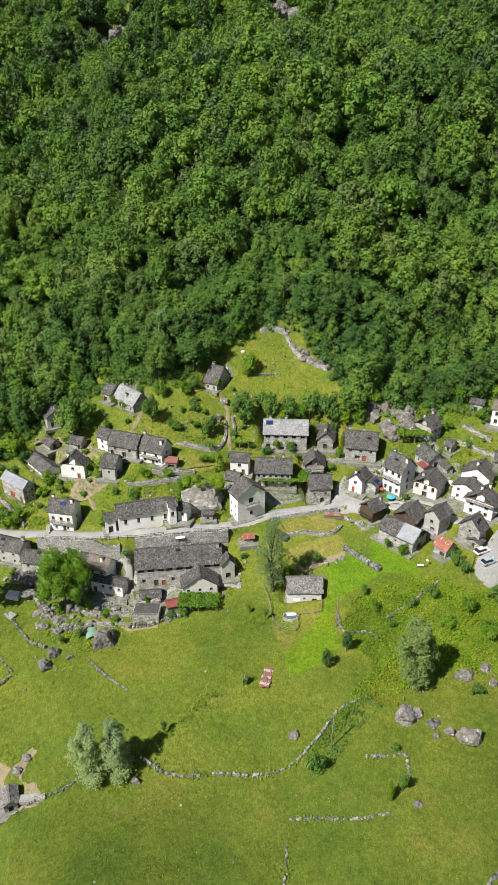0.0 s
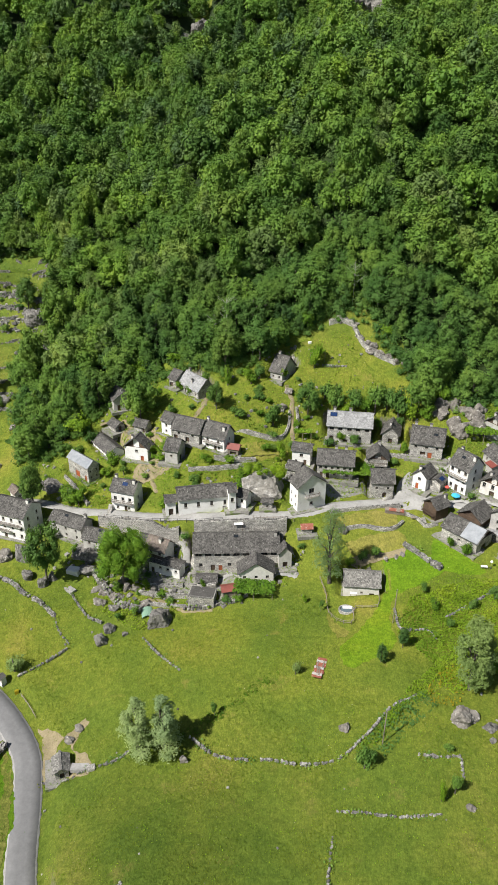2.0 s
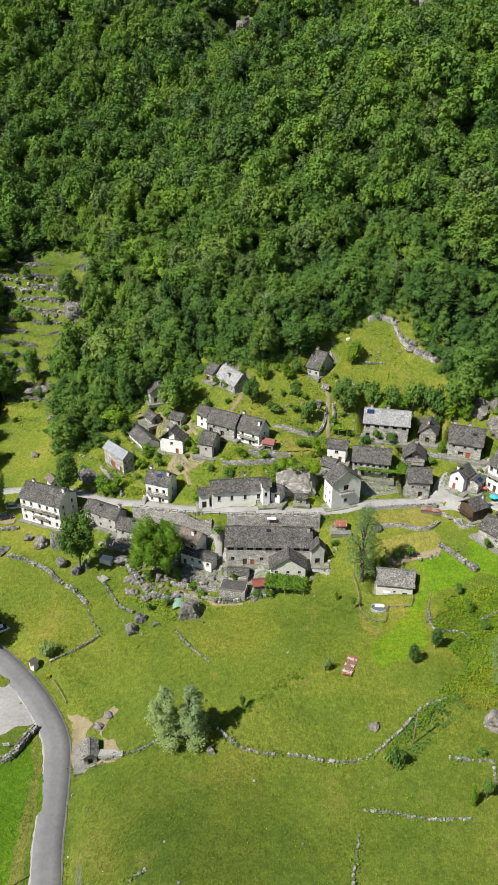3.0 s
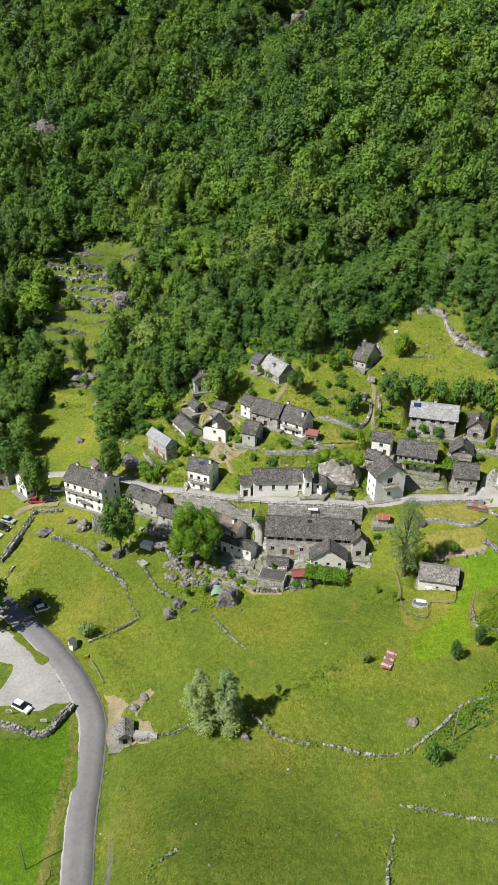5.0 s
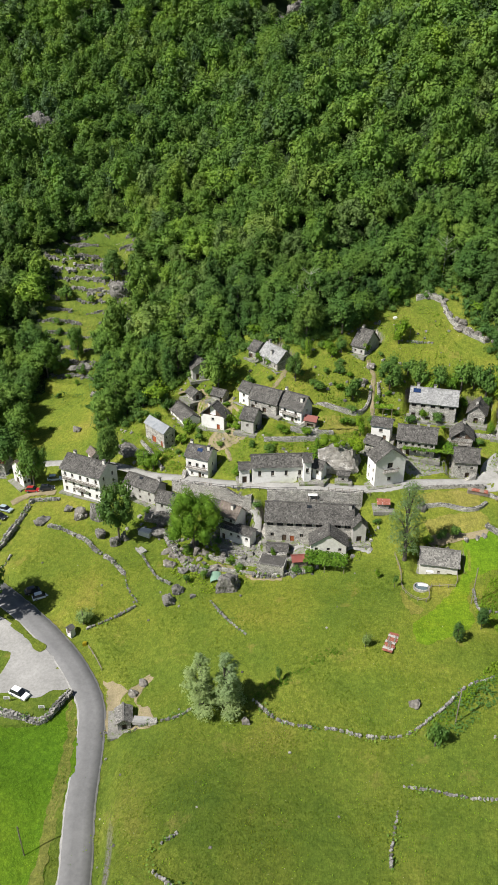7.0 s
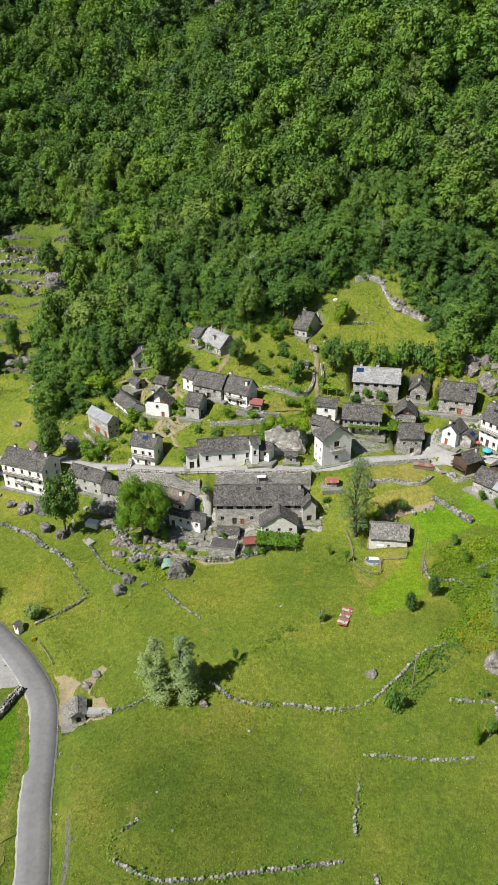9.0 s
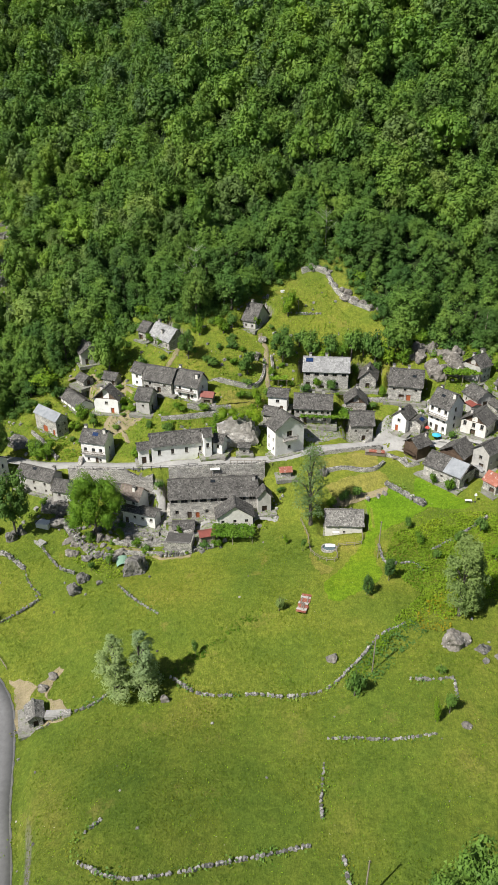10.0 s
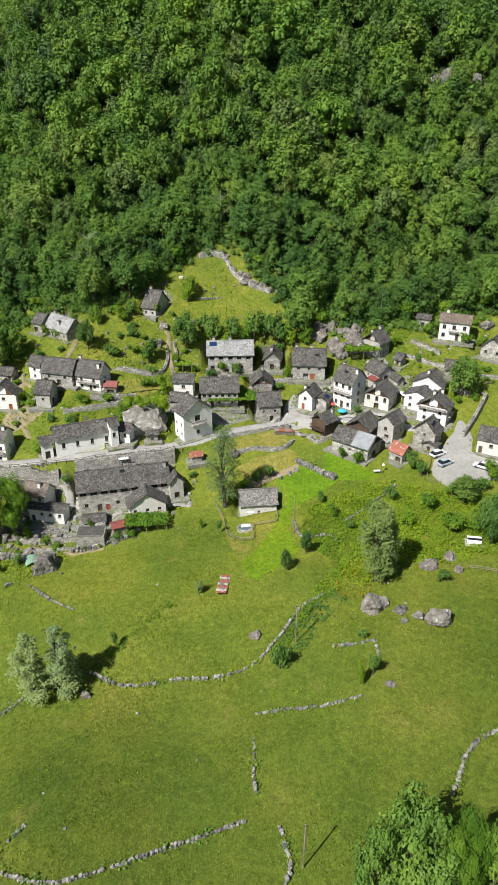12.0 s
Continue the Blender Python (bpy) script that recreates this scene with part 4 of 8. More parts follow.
def boulder(x, y, sx, sy, sz, label, seed=1, sink=0.25, material=None, name="boulder", yaw=None, rough=1.0):
    """A weathered block with worn edges and facets."""
    bm = bmesh.new()
    bmesh.ops.create_icosphere(bm, subdivisions=4, radius=1.0)
    rng = random.Random(seed)
    off = Vector((rng.uniform(0, 50), rng.uniform(0, 50), rng.uniform(0, 50)))
    cuts = [(Vector((rng.gauss(0, 1), rng.gauss(0, 1), rng.gauss(0, 0.8))).normalized(), rng.uniform(0.5, 0.85)) for _ in range(12)]
    for v in bm.verts:
        p = v.co.copy()
        for nrm, dist in cuts:
            k = p.dot(nrm) - dist
            if k > 0:
                p -= nrm * k * 0.9
        p *= 1 + rough * 0.3 * noise.noise(p * 1.7 + off) + rough * 0.2 * abs(noise.noise(p * 3.4 + off)) + 0.11 * noise.noise(p * 7 + off) + 0.06 * noise.noise(p * 14 + off)
        v.co = Vector((p.x * sx / 2 * 1.15, p.y * sy / 2 * 1.15, p.z * sz * 0.75))
    me = bpy.data.meshes.new(name)
    bm.to_mesh(me)
    bm.free()
    me.materials.append(material or ROCK)
    zlo = sz * (0.35 - sink)
    ROCK_TOPS[label] = (x, y, gz(x, y) + zlo + max(v.co.z for v in me.vertices), sx, sy)
    return solo(name, me, material or ROCK, label, "rock", pose(x, y, gz(x, y) + zlo, 0, 0, rng.uniform(0, 360) if yaw is None else yaw))


def inside(px, py, outline):
    hit = np.zeros(px.shape, bool)
    n = len(outline)
    for k in range(n):
        (x0, y0), (x1, y1) = outline[k], outline[(k + 1) % n]
        cross = ((y0 > py) != (y1 > py)) & (px < (x1 - x0) * (py - y0) / (y1 - y0 + 1e-9) + x0)
        hit ^= cross
    return hit


def scrub(name, outline, density, height, material, label, size=0.4, seed=1, patchy=0.5):
    """Tall plants over an area: many small leaf sprays on uneven stems."""
    rng = np.random.default_rng(seed)
    o = np.array(outline)
    lo, hi = o.min(0), o.max(0)
    n = int((hi[0] - lo[0]) * (hi[1] - lo[1]) * density)
    p = rng.uniform(lo, hi, (n, 2))
    p = p[inside(p[:, 0], p[:, 1], outline)]
    wave = np.sin(p[:, 0] * 0.9 + 2 * np.sin(p[:, 1] * 0.4)) * np.sin(p[:, 1] * 1.1 + 2 * np.sin(p[:, 0] * 0.33))
    p = p[wave + rng.uniform(-1, 1, len(p)) > patchy * 2 - 1.4]
    z = ground_z(p[:, 0], p[:, 1])
    h = height * rng.uniform(0.15, 1.0, len(p)) * (0.6 + 0.5 * np.sin(p[:, 0] * 0.7) * np.sin(p[:, 1] * 0.6 + 1))
    c = np.column_stack([p, z + np.maximum(0.05, h)])
    k = len(c)
    nrm = rng.normal(scale=0.6, size=(k, 3)) + np.array((0, 0, 0.9))
    nrm /= np.linalg.norm(nrm, axis=1)[:, None]
    t = np.cross(nrm, rng.normal(size=(k, 3)))
    t /= np.linalg.norm(t, axis=1)[:, None]
    b = np.cross(nrm, t)
    s = size * rng.uniform(0.5, 1.4, (k, 1))
    quads = np.stack([c - t * s * 0.6, c - b * s * 0.4 - nrm * s * 0.2, c + t * s * 0.6, c + b * s * 0.4 - nrm * s * 0.2], 1)
    return solo(name, sprays_mesh(name, quads, material), material, label, "plants", kind="stuff")


def fence(line, label, height=1.0, every=1.8, material=None, rails=2, name="fence"):
    """Posts and rails along a line of (x, y); every post and rail is a part."""
    pts = dense([(x, y, 0) for x, y in line], 0.3)
    step = max(1, round(every / 0.3))
    ks = list(range(0, len(pts), step))
    ob = thing(name, label, "fence", Matrix.Translation((pts[0, 0], pts[0, 1], 0)))
    inv = Matrix.Translation((-pts[0, 0], -pts[0, 1], 0))
    tops = []
    for k in ks:
        x, y = pts[k, :2]
        z = gz(x, y)
        tops.append(Vector((x, y, z)))
        p = Lump()
        p.box(inv @ pose(x, y, z - 0.3, 0, 0, k * 17), 0.11, 0.11, height + 0.35)
        part("post", p, material or PALETIMBER, ob)
    for a, b in zip(tops, tops[1:]):
        for r in range(rails):
            h = Vector((0, 0, height * (0.95 - 0.45 * r)))
            p = Lump()
            p.tube([inv @ (a + h), inv @ (b + h)], [0.05, 0.05], 5)
            part("rail", p, material or PALETIMBER, ob)
    return ob


def pole(x, y, height, label, material=None, name="utility_pole"):
    z = gz(x, y)
    ob = thing(name, label, "pole", Matrix.Translation((x, y, z)))
    p = Lump()
    p.tube([(0, 0, -0.5), (0, 0, height * 0.5), (0.03, 0, height)], [0.14, 0.12, 0.09], 8)
    part("mast", p, material or PALETIMBER, ob)
    p = Lump()
    p.box(pose(0.03, 0, height - 0.35), 0.5, 0.08, 0.09)
    part("crossarm", p, IRON, ob)
    return ob


CAR_SHAPES = {}


def car(x, y, yaw, paint, label, length=4.3, tall=1.5, name="car", lift=0.1):
    """A parked car: bodywork, cabin glass, bumpers, lamps and wheels; local +x is its front."""
    top = thing(name, label, "car", pose(x, y, gz(x, y) + lift, 0, 0, yaw))
    wide = 1.78
    prof = [(-0.5, 0.32), (-0.5, 0.62), (-0.47, 0.66), (0.24, 0.64), (0.47, 0.52), (0.5, 0.42), (0.5, 0.28)]
    body = Lump()
    rows = []
    for s, k in ((-0.5, 0.92), (-0.46, 1.0), (0.46, 1.0), (0.5, 0.92)):
        rows.append([len(body.v) + i for i in range(len(prof))])
        body.v += [Vector((px * length * (1 if abs(s) < 0.48 else 0.985), s * wide, 0.28 + (pz - 0.28) * tall / 1.0 * k)) for px, pz in prof]
    for r0, r1 in zip(rows, rows[1:]):
        body.f += [(r0[i + 1], r0[i], r1[i], r1[i + 1]) for i in range(len(prof) - 1)]
        body.f.append((r0[0], r0[-1], r1[-1], r1[0]))
    body.f += [tuple(rows[0]), tuple(reversed(rows[-1]))]
    part("body", body, paint, top)
    z0, z1 = 0.28 + 0.37 * tall, tall
    cab = Lump()
    base = [(-0.47, -0.46), (0.26, -0.46), (0.26, 0.46), (-0.47, 0.46)]
    roof = [(-0.36, -0.36), (0.08, -0.36), (0.08, 0.36), (-0.36, 0.36)]
    b = [Vector((u * length, v * wide, z0 - 0.03)) for u, v in base]
    t = [Vector((u * length, v * wide, z1)) for u, v in roof]
    cab.v += b + t
    cab.f += [(4, 5, 6, 7), (0, 1, 5, 4), (1, 2, 6, 5), (2, 3, 7, 6), (3, 0, 4, 7)]
    part("cabin_glass", cab, PANE, top, "dark tinted glass")
    r = Lump()
    r.box(pose(-0.14 * length, 0, z1 + 0.005), 0.42 * length, 0.7 * wide, 0.035)
    part("roof", r, paint, top)
    for u, nm, mt in ((0.5, "headlight", CARWHITE), (-0.5, "tail_light", CLOTHRED)):
        for s in (-1, 1):
            p = Lump()
            p.box(pose(u * length * 0.985, s * wide * 0.36, 0.28 + 0.2 * tall), 0.12, 0.34, 0.14)
            part(nm, p, mt, top)
    for u in (-0.31, 0.31):
        for s in (-1, 1):
            p = Lump()
            p.tube([(u * length, s * (wide / 2 - 0.2), 0.3), (u * length, s * (wide / 2 + 0.01), 0.3)], [0.32, 0.32], 14)
            w = part("wheel", p, RUBBER, top)
            p = Lump()
            p.tube([(u * length, s * (wide / 2), 0.3), (u * length, s * (wide / 2 + 0.025), 0.3)], [0.2, 0.18], 10)
            part("rim", p, ZINC, w)
    return top


def pergola(x, y, wide, deep, seed, tall=2.3):
    """Posts and bars with a roof of vine leaves."""
    ob = thing("pergola", "timber pergola covered with bright green vines", "pergola", Matrix.Translation((x, y, gz(x, y))))
    for u in (-0.5, 0, 0.5):
        for v in (-0.5, 0.5):
            p = Lump()
            p.box(pose(u * wide, v * deep, -1.2), 0.14, 0.14, tall + 1.2)
            part("post", p, PALETIMBER, ob)
    for v in (-0.5, 0.5):
        p = Lump()
        p.box(pose(0, v * deep, tall), wide + 0.4, 0.12, 0.12)
        part("beam", p, PALETIMBER, ob)
    rng = np.random.default_rng(seed)
    n = int(wide * deep * 26)
    c = np.column_stack([rng.uniform(-0.55, 0.55, n) * wide, rng.uniform(-0.6, 0.6, n) * deep, tall + 0.1 + rng.uniform(0, 0.45, n)])
    nrm = rng.normal(scale=0.45, size=(n, 3)) + np.array((0, 0, 1.0))
    nrm /= np.linalg.norm(nrm, axis=1)[:, None]
    t = np.cross(nrm, rng.normal(size=(n, 3)))
    t /= np.linalg.norm(t, axis=1)[:, None]
    b = np.cross(nrm, t)
    s = rng.uniform(0.18, 0.42, (n, 1))
    part("vine", sprays_mesh("vine", np.stack([c - t * s, c - b * s * 0.7, c + t * s, c + b * s * 0.7], 1), LIMELEAF), LIMELEAF, ob, "bright green vine leaves")
    return ob


def retaining_wall(line, height, width, label, seed=1, name="retaining_wall"):
    """A solid rubble wall that stands against higher ground, with uneven coping stones."""
    rng = random.Random(seed)
    pts = dense([(x, y, 0) for x, y in line], 1.0)
    d = np.gradient(pts[:, :2], axis=0)
    n = np.stack([-d[:, 1], d[:, 0]], 1) / np.linalg.norm(d, axis=1)[:, None]
    if n[:, 1].mean() < 0:
        n = -n
    low = ground_z(*(pts[:, :2] - n * 1.2).T)
    high = ground_z(*(pts[:, :2] + n * 1.4).T)
    top = np.maximum(np.minimum(high + 0.45, low + height * 1.6), low + height * 0.6)
    top = np.convolve(np.pad(top, 2, "edge"), np.ones(5) / 5, "valid")
    lump = Lump()
    rows = []
    for k in range(len(pts)):
        a, b = pts[k, :2] - n[k] * width / 2, pts[k, :2] + n[k] * width / 2
        lean = n[k] * 0.12 * (top[k] - low[k]) * 0.5
        z = top[k] + rng.uniform(-0.2, 0.14)
        rows.append([len(lump.v) + i for i in range(4)])
        lump.v += [Vector((*(a - lean), low[k] - 1.5)), Vector((*a, z)), Vector((*b, z)), Vector((*b, low[k] - 1.5))]
    for r0, r1 in zip(rows, rows[1:]):
        for i in range(3):
            lump.f.append((r0[i], r1[i], r1[i + 1], r0[i + 1]))
    lump.f += [tuple(reversed(rows[0])), tuple(rows[-1])]
    ob = thing(name, label, "wall")
    part("masonry", lump, STONE, ob)
    cap = Lump()
    for k in range(len(pts) - 1):
        for f in (0.0, 0.33, 0.67):
            x, y = pts[k, :2] * (1 - f) + pts[k + 1, :2] * f
            stones(cap, rng, (x, y, top[k] * (1 - f) + top[k + 1] * f + 0.05), rng.uniform(0.35, 0.62), 0.6)
    part("coping", cap, FIELDSTONE, ob)
    return ob


def strewn(name, outline, count, size, label, seed=1):
    """Loose stones lying over an area."""
    rng = random.Random(seed)
    o = np.array(outline)
    lump = Lump()
    while count:
        x, y = rng.uniform(o[:, 0].min(), o[:, 0].max()), rng.uniform(o[:, 1].min(), o[:, 1].max())
        if inside(np.array([x]), np.array([y]), outline)[0]:
            s = size * rng.uniform(0.4, 1.0) ** 2 * 2
            stones(lump, rng, (x, y, gz(x, y) + s * 0.1), s, 0.7)
            count -= 1
    return solo(name, lump, FIELDSTONE, label, "stones", kind="stuff")


def tufts(name, outline, count, height, material, label, seed=1):
    """Standing grass: single bent blades in bunches, too many to count."""
    rng = np.random.default_rng(seed)
    o = np.array(outline, float)
    p = rng.uniform(o.min(0), o.max(0), (count, 2))
    p = p[inside(p[:, 0], p[:, 1], outline)]
    d = np.minimum(along(LANE_PTS[::3], p[:, 0], p[:, 1])[0] - 2.1, along(ROAD_PTS[::3], p[:, 0], p[:, 1])[0] - 3.2)
    p = p[d > 0]
    z = ground_z(p[:, 0], p[:, 1]) + roughness(p[:, 0], p[:, 1]) - 0.03
    n = len(p)
    patch_h = 0.5 + 0.5 * np.sin(p[:, 0] * 0.21 + 2 * np.sin(p[:, 1] * 0.13)) * np.sin(p[:, 1] * 0.19 + 1.5 * np.sin(p[:, 0] * 0.11))
    h = height * (0.35 + 0.65 * patch_h) * rng.uniform(0.5, 1.3, n)
    a = rng.uniform(0, 6.28, n)
    w = rng.uniform(0.05, 0.14, n)
    u = np.column_stack([np.cos(a) * w, np.sin(a) * w, np.zeros(n)])
    base = np.column_stack([p, z])
    tip = base + np.column_stack([rng.normal(0, 0.45, n) * h, rng.normal(0, 0.45, n) * h, h])
    quads = np.stack([base - u, base + u, tip + u * 0.35, tip - u * 0.35], 1)
    return solo(name, sprays_mesh(name, quads, material), material, label, "grass", kind="stuff")


def lane_line(x0, x1, off):
    """A line beside the lane, off metres to its lower side."""
    d = np.gradient(LANE_PTS[:, :2], axis=0)
    n = np.stack([d[:, 1], -d[:, 0]], 1) / np.linalg.norm(d, axis=1)[:, None]
    q = LANE_PTS[:, :2] + n * off
    q = q[(q[:, 0] > x0) & (q[:, 0] < x1)]
    return [tuple(v) for v in q[::6]]


lane_wall = retaining_wall(lane_line(-58, -30, 2.7), 4.5, 0.9, "high grey stone retaining wall below the lane", 71)
retaining_wall(lane_line(-30.3, -3, 2.75), 8.5, 1.0, "high grey stone retaining wall below the lane", 72)

# ---- areas of other ground ----
patch("lawn", [(19.4, 145.2), (29.6, 144.0), (34.6, 138.6), (28.3, 134.0), (22.4, 131.1), (20.0, 121.7), (20.4, 114.1), (15.0, 109.5), (9.9, 107.7), (8.6, 111.9), (13.9, 120.5), (18.8, 129.7), (19.8, 139.7)], LAWN, "short bright green mown lawn round the barn", "lawn")
patch("lawn", [(32.8, 149.2), (40.6, 141.7), (43.7, 136.8), (40.8, 136.5), (34.3, 138.1), (31.7, 143.0)], LAWN, "short green lawn below the barns", "lawn")
patch("lawn", [(-75.0, 79.7), (-64.6, 83.0), (-60.5, 90.1), (-56.3, 83.6), (-52.2, 73.0), (-51.9, 66.2), (-49.5, 54.1), (-58.4, 52.8)], LAWN, "lush bright green field beside the road", "field")
patch("dry_grass", [(6.1, 153.7), (14.0, 157.1), (23.6, 158.5), (23.9, 154.1), (16.1, 152.7), (9.1, 151.1)], DRYGRASS, "yellowish mown grass below the lane", "grass")
patch("dry_grass", [(9.8, 147.3), (18.2, 150.2), (24.4, 151.0), (26.1, 146.2), (19.3, 144.4), (13.4, 143.5)], DRYGRASS, "yellowish mown grass terrace", "grass")
patch("dry_grass", [(4.4, 137.0), (5.6, 127.6), (6.6, 119.5), (8.5, 116.4), (10.6, 119.0), (8.0, 121.3), (6.2, 124.5), (5.4, 133.7)], DRYGRASS, "worn grass path beside the fence", "path")
patch("gravel_yard", [(60.3, 143.0), (65.8, 148.6), (69.7, 153.6), (70.6, 147.4), (68.5, 140.5), (74.4, 135.0), (72.4, 130.0), (65.1, 130.8), (57.9, 129.6), (56.3, 133.7)], GRAVEL, "pale gravel parking yard in the village", "parking")
patch("gravel_yard", [(-61.6, 93.6), (-66.0, 97.0), (-71.4, 100.6), (-80.3, 105.0), (-92.4, 108.0), (-93.0, 101.0), (-84.0, 99.2), (-79.6, 98.4), (-78.9, 92.5), (-80.0, 87.8), (-73.5, 88.9), (-67.3, 88.6), (-65.6, 90.6), (-62.6, 92.0)], GRAVEL, "pale gravel parking beside the road", "parking")
patch("bare_earth", [(-55.7, 96.0), (-53.0, 90.6), (-51.3, 86.6), (-50.0, 84.2), (-48.9, 84.6), (-49.6, 89.0), (-49.7, 92.4), (-47.6, 95.0), (-45.2, 97.5), (-44.4, 96.3), (-45.6, 94.4), (-46.2, 91.2), (-44.4, 89.5), (-46.0, 90.4), (-49.0, 93.6), (-52.0, 95.2)], EARTH, "bare earth strip beside the shed", "ground")
patch("bare_earth", [(-44.9, 89.6), (-43.6, 89.9), (-41.0, 86.9), (-40.6, 85.0), (-44.8, 84.7)], EARTH, "bare trodden yard beside the shed", "ground", lift=0.08)
patch("dry_grass", [(-61.4, 91.2), (-58.4, 86.8), (-56.0, 82.4), (-54.6, 77.5), (-52.6, 71.5), (-51.0, 65.0), (-49.2, 57.0), (-47.0, 50.0), (-49.0, 50.0), (-51.6, 58.0), (-54.0, 66.0), (-56.2, 75.5), (-57.6, 81.8), (-60.0, 86.5)], DRYGRASS, "dry grass verge beside the road", "verge", lift=0.1)
patch("verge", [(-83.6, 105.6), (-78.0, 102.9), (-72.6, 100.0), (-72.1, 101.0), (-77.6, 104.0), (-83.6, 107.0)], GRASS, "narrow grass strip between road and parking", "verge", lift=0.16)
patch("lane_court", [(17.5, 165.4), (25.9, 169.9), (28.3, 173.1), (32.8, 165.4), (38.2, 157.6), (30.2, 159.8), (23.2, 159.2)], LANE, "pale paved widening of the lane", "lane")
patch("bare_earth", [(-61.0, 186.5), (-55.0, 187.5), (-50.0, 187.0), (-47.5, 180.0), (-47.0, 176.0), (-44.0, 172.0), (-40.8, 168.2), (-44.5, 166.0), (-48.6, 164.4), (-52.0, 168.2), (-50.6, 172.6), (-55.0, 178.0), (-59.0, 181.0)], EARTH, "trodden stony ground between the cottages", "ground")
patch("dry_grass", [(-20.9, 176.6), (-12.6, 178.0), (-9.2, 176.4), (-9.4, 174.6), (-12.0, 172.8), (-19.6, 171.6)], DRYGRASS, "yellowish mown garden terrace", "grass")
patch("courtyard", [(25.5, 178.0), (33.0, 176.6), (36.7, 172.6), (39.0, 166.0), (47.0, 160.2), (56.0, 156.0), (66.0, 150.5), (69.0, 160.0), (64.0, 172.0), (58.5, 174.5), (56.0, 182.0), (50.0, 178.0), (44.0, 176.4), (38.0, 178.0), (30.0, 179.6)], PLINTH, "mossy stone-paved courtyards between the houses", "paving")
patch("courtyard", [(-6.6, 166.0), (-0.8, 168.5), (12.6, 167.2), (16.4, 171.6), (16.0, 179.0), (22.0, 181.0), (21.6, 172.6), (24.4, 172.0), (23.6, 167.0), (14.0, 164.2), (6.0, 161.6), (4.0, 164.4)], PLINTH, "mossy stone paving between the stone houses", "paving")
patch("courtyard", [(-46.0, 140.0), (-34.0, 147.0), (-31.0, 146.0), (-30.0, 141.0), (-14.0, 141.2), (-8.0, 140.4), (-8.6, 135.0), (-16.0, 134.4), (-22.0, 133.6), (-31.0, 133.6), (-42.0, 137.0)], PLINTH, "mossy stone-paved yards below the long house", "paving")
patch("bare_earth", [(10.5, 142.6), (14.0, 144.2), (20.0, 144.8), (25.6, 145.4), (25.0, 143.9), (19.0, 142.6), (13.0, 141.2)], EARTH, "bare brown earth bank behind the barn", "ground", lift=0.1)
way([(-67.2, 187.7), (-60.5, 189.5), (-53.5, 179.8), (-49.3, 176.1), (-49.6, 169.7), (-45.5, 165.5), (-42.8, 159.8)], .8, EARTH, "trodden earth path between cottages", 210)
way([(-47.1, 180.6), (-44.1, 177.7), (-34.8, 187.0), (-32.1, 195.7)], .7, EARTH, "trodden earth path up to the cottages", 211)
way([(-20.0, 173.0), (-13.5, 174.9), (-6.9, 176.7)], 1.4, DRYGRASS, "dry grass terrace path", 212)
way([(-5.6, 180.3), (-6.5, 187.7), (-7.0, 194.7), (-8.8, 197.7)], .7, EARTH, "trodden path beside the terrace wall", 213)
way([(-33.9, 146.4), (-31.9, 144.4), (-31.6, 142.3)], .8, LANE, "stone-paved steps beside the long house", 214)
way([(-29.0, 140.4), (-20.7, 139.6), (-17.9, 141.2)], 1.2, LANE, "stone-paved yard before the long house", 215)
way([(-39.8, 131.0), (-33.9, 130.0), (-28.6, 127.9), (-22.4, 128.3)], .9, EARTH, "trodden path below the houses", 216)
way([(-8.1, 139.9), (-4.4, 139.9), (-1.8, 139.6)], 1.1, LANE, "stone-paved yard beside the long house", 217)
way([(35.4, 163.3), (40.9, 163.4), (45.2, 161.8), (48.8, 160.8), (53.4, 157.5)], 1.1, LANE, "paved lane between white houses", 218)
way([(39.2, 175.5), (37.0, 172.0), (35.7, 167.6)], .9, LANE, "paved path between houses", 219)
way([(-105.3, 145.5), (-101.6, 149.0), (-93.3, 150.8)], 1.6, EARTH, "trodden yard before the white house", 220)

# ---- houses ----
def wall_side(lump, m, length, height, holes, sink=3.0, depth=0.3):
    """One wall in the x-z plane of m (outside towards -y), with holes (x, z, w, h) whose reveals go depth inwards."""
    xs, zs = {-length / 2, length / 2}, {-sink, height}
    for x, z, w, h in holes:
        xs |= {x - w / 2, x + w / 2}
        zs |= {z, z + h}
    xs, zs = sorted(xs), sorted(zs)
    for x0, x1 in zip(xs, xs[1:]):
        for z0, z1 in zip(zs, zs[1:]):
            cx, cz = (x0 + x1) / 2, (z0 + z1) / 2
            if any(abs(cx - x) < w / 2 and z < cz < z + h for x, z, w, h in holes):
                continue
            lump.poly(*(m @ Vector(p) for p in ((x0, 0, z0), (x1, 0, z0), (x1, 0, z1), (x0, 0, z1))))
    for x, z, w, h in holes:
        a, b, c, d = x - w / 2, x + w / 2, z, z + h
        for p, q in (((a, c), (b, c)), ((b, c), (b, d)), ((b, d), (a, d)), ((a, d), (a, c))):
            lump.poly(*(m @ Vector(v) for v in ((q[0], 0, q[1]), (p[0], 0, p[1]), (p[0], depth, p[1]), (q[0], depth, q[1]))))


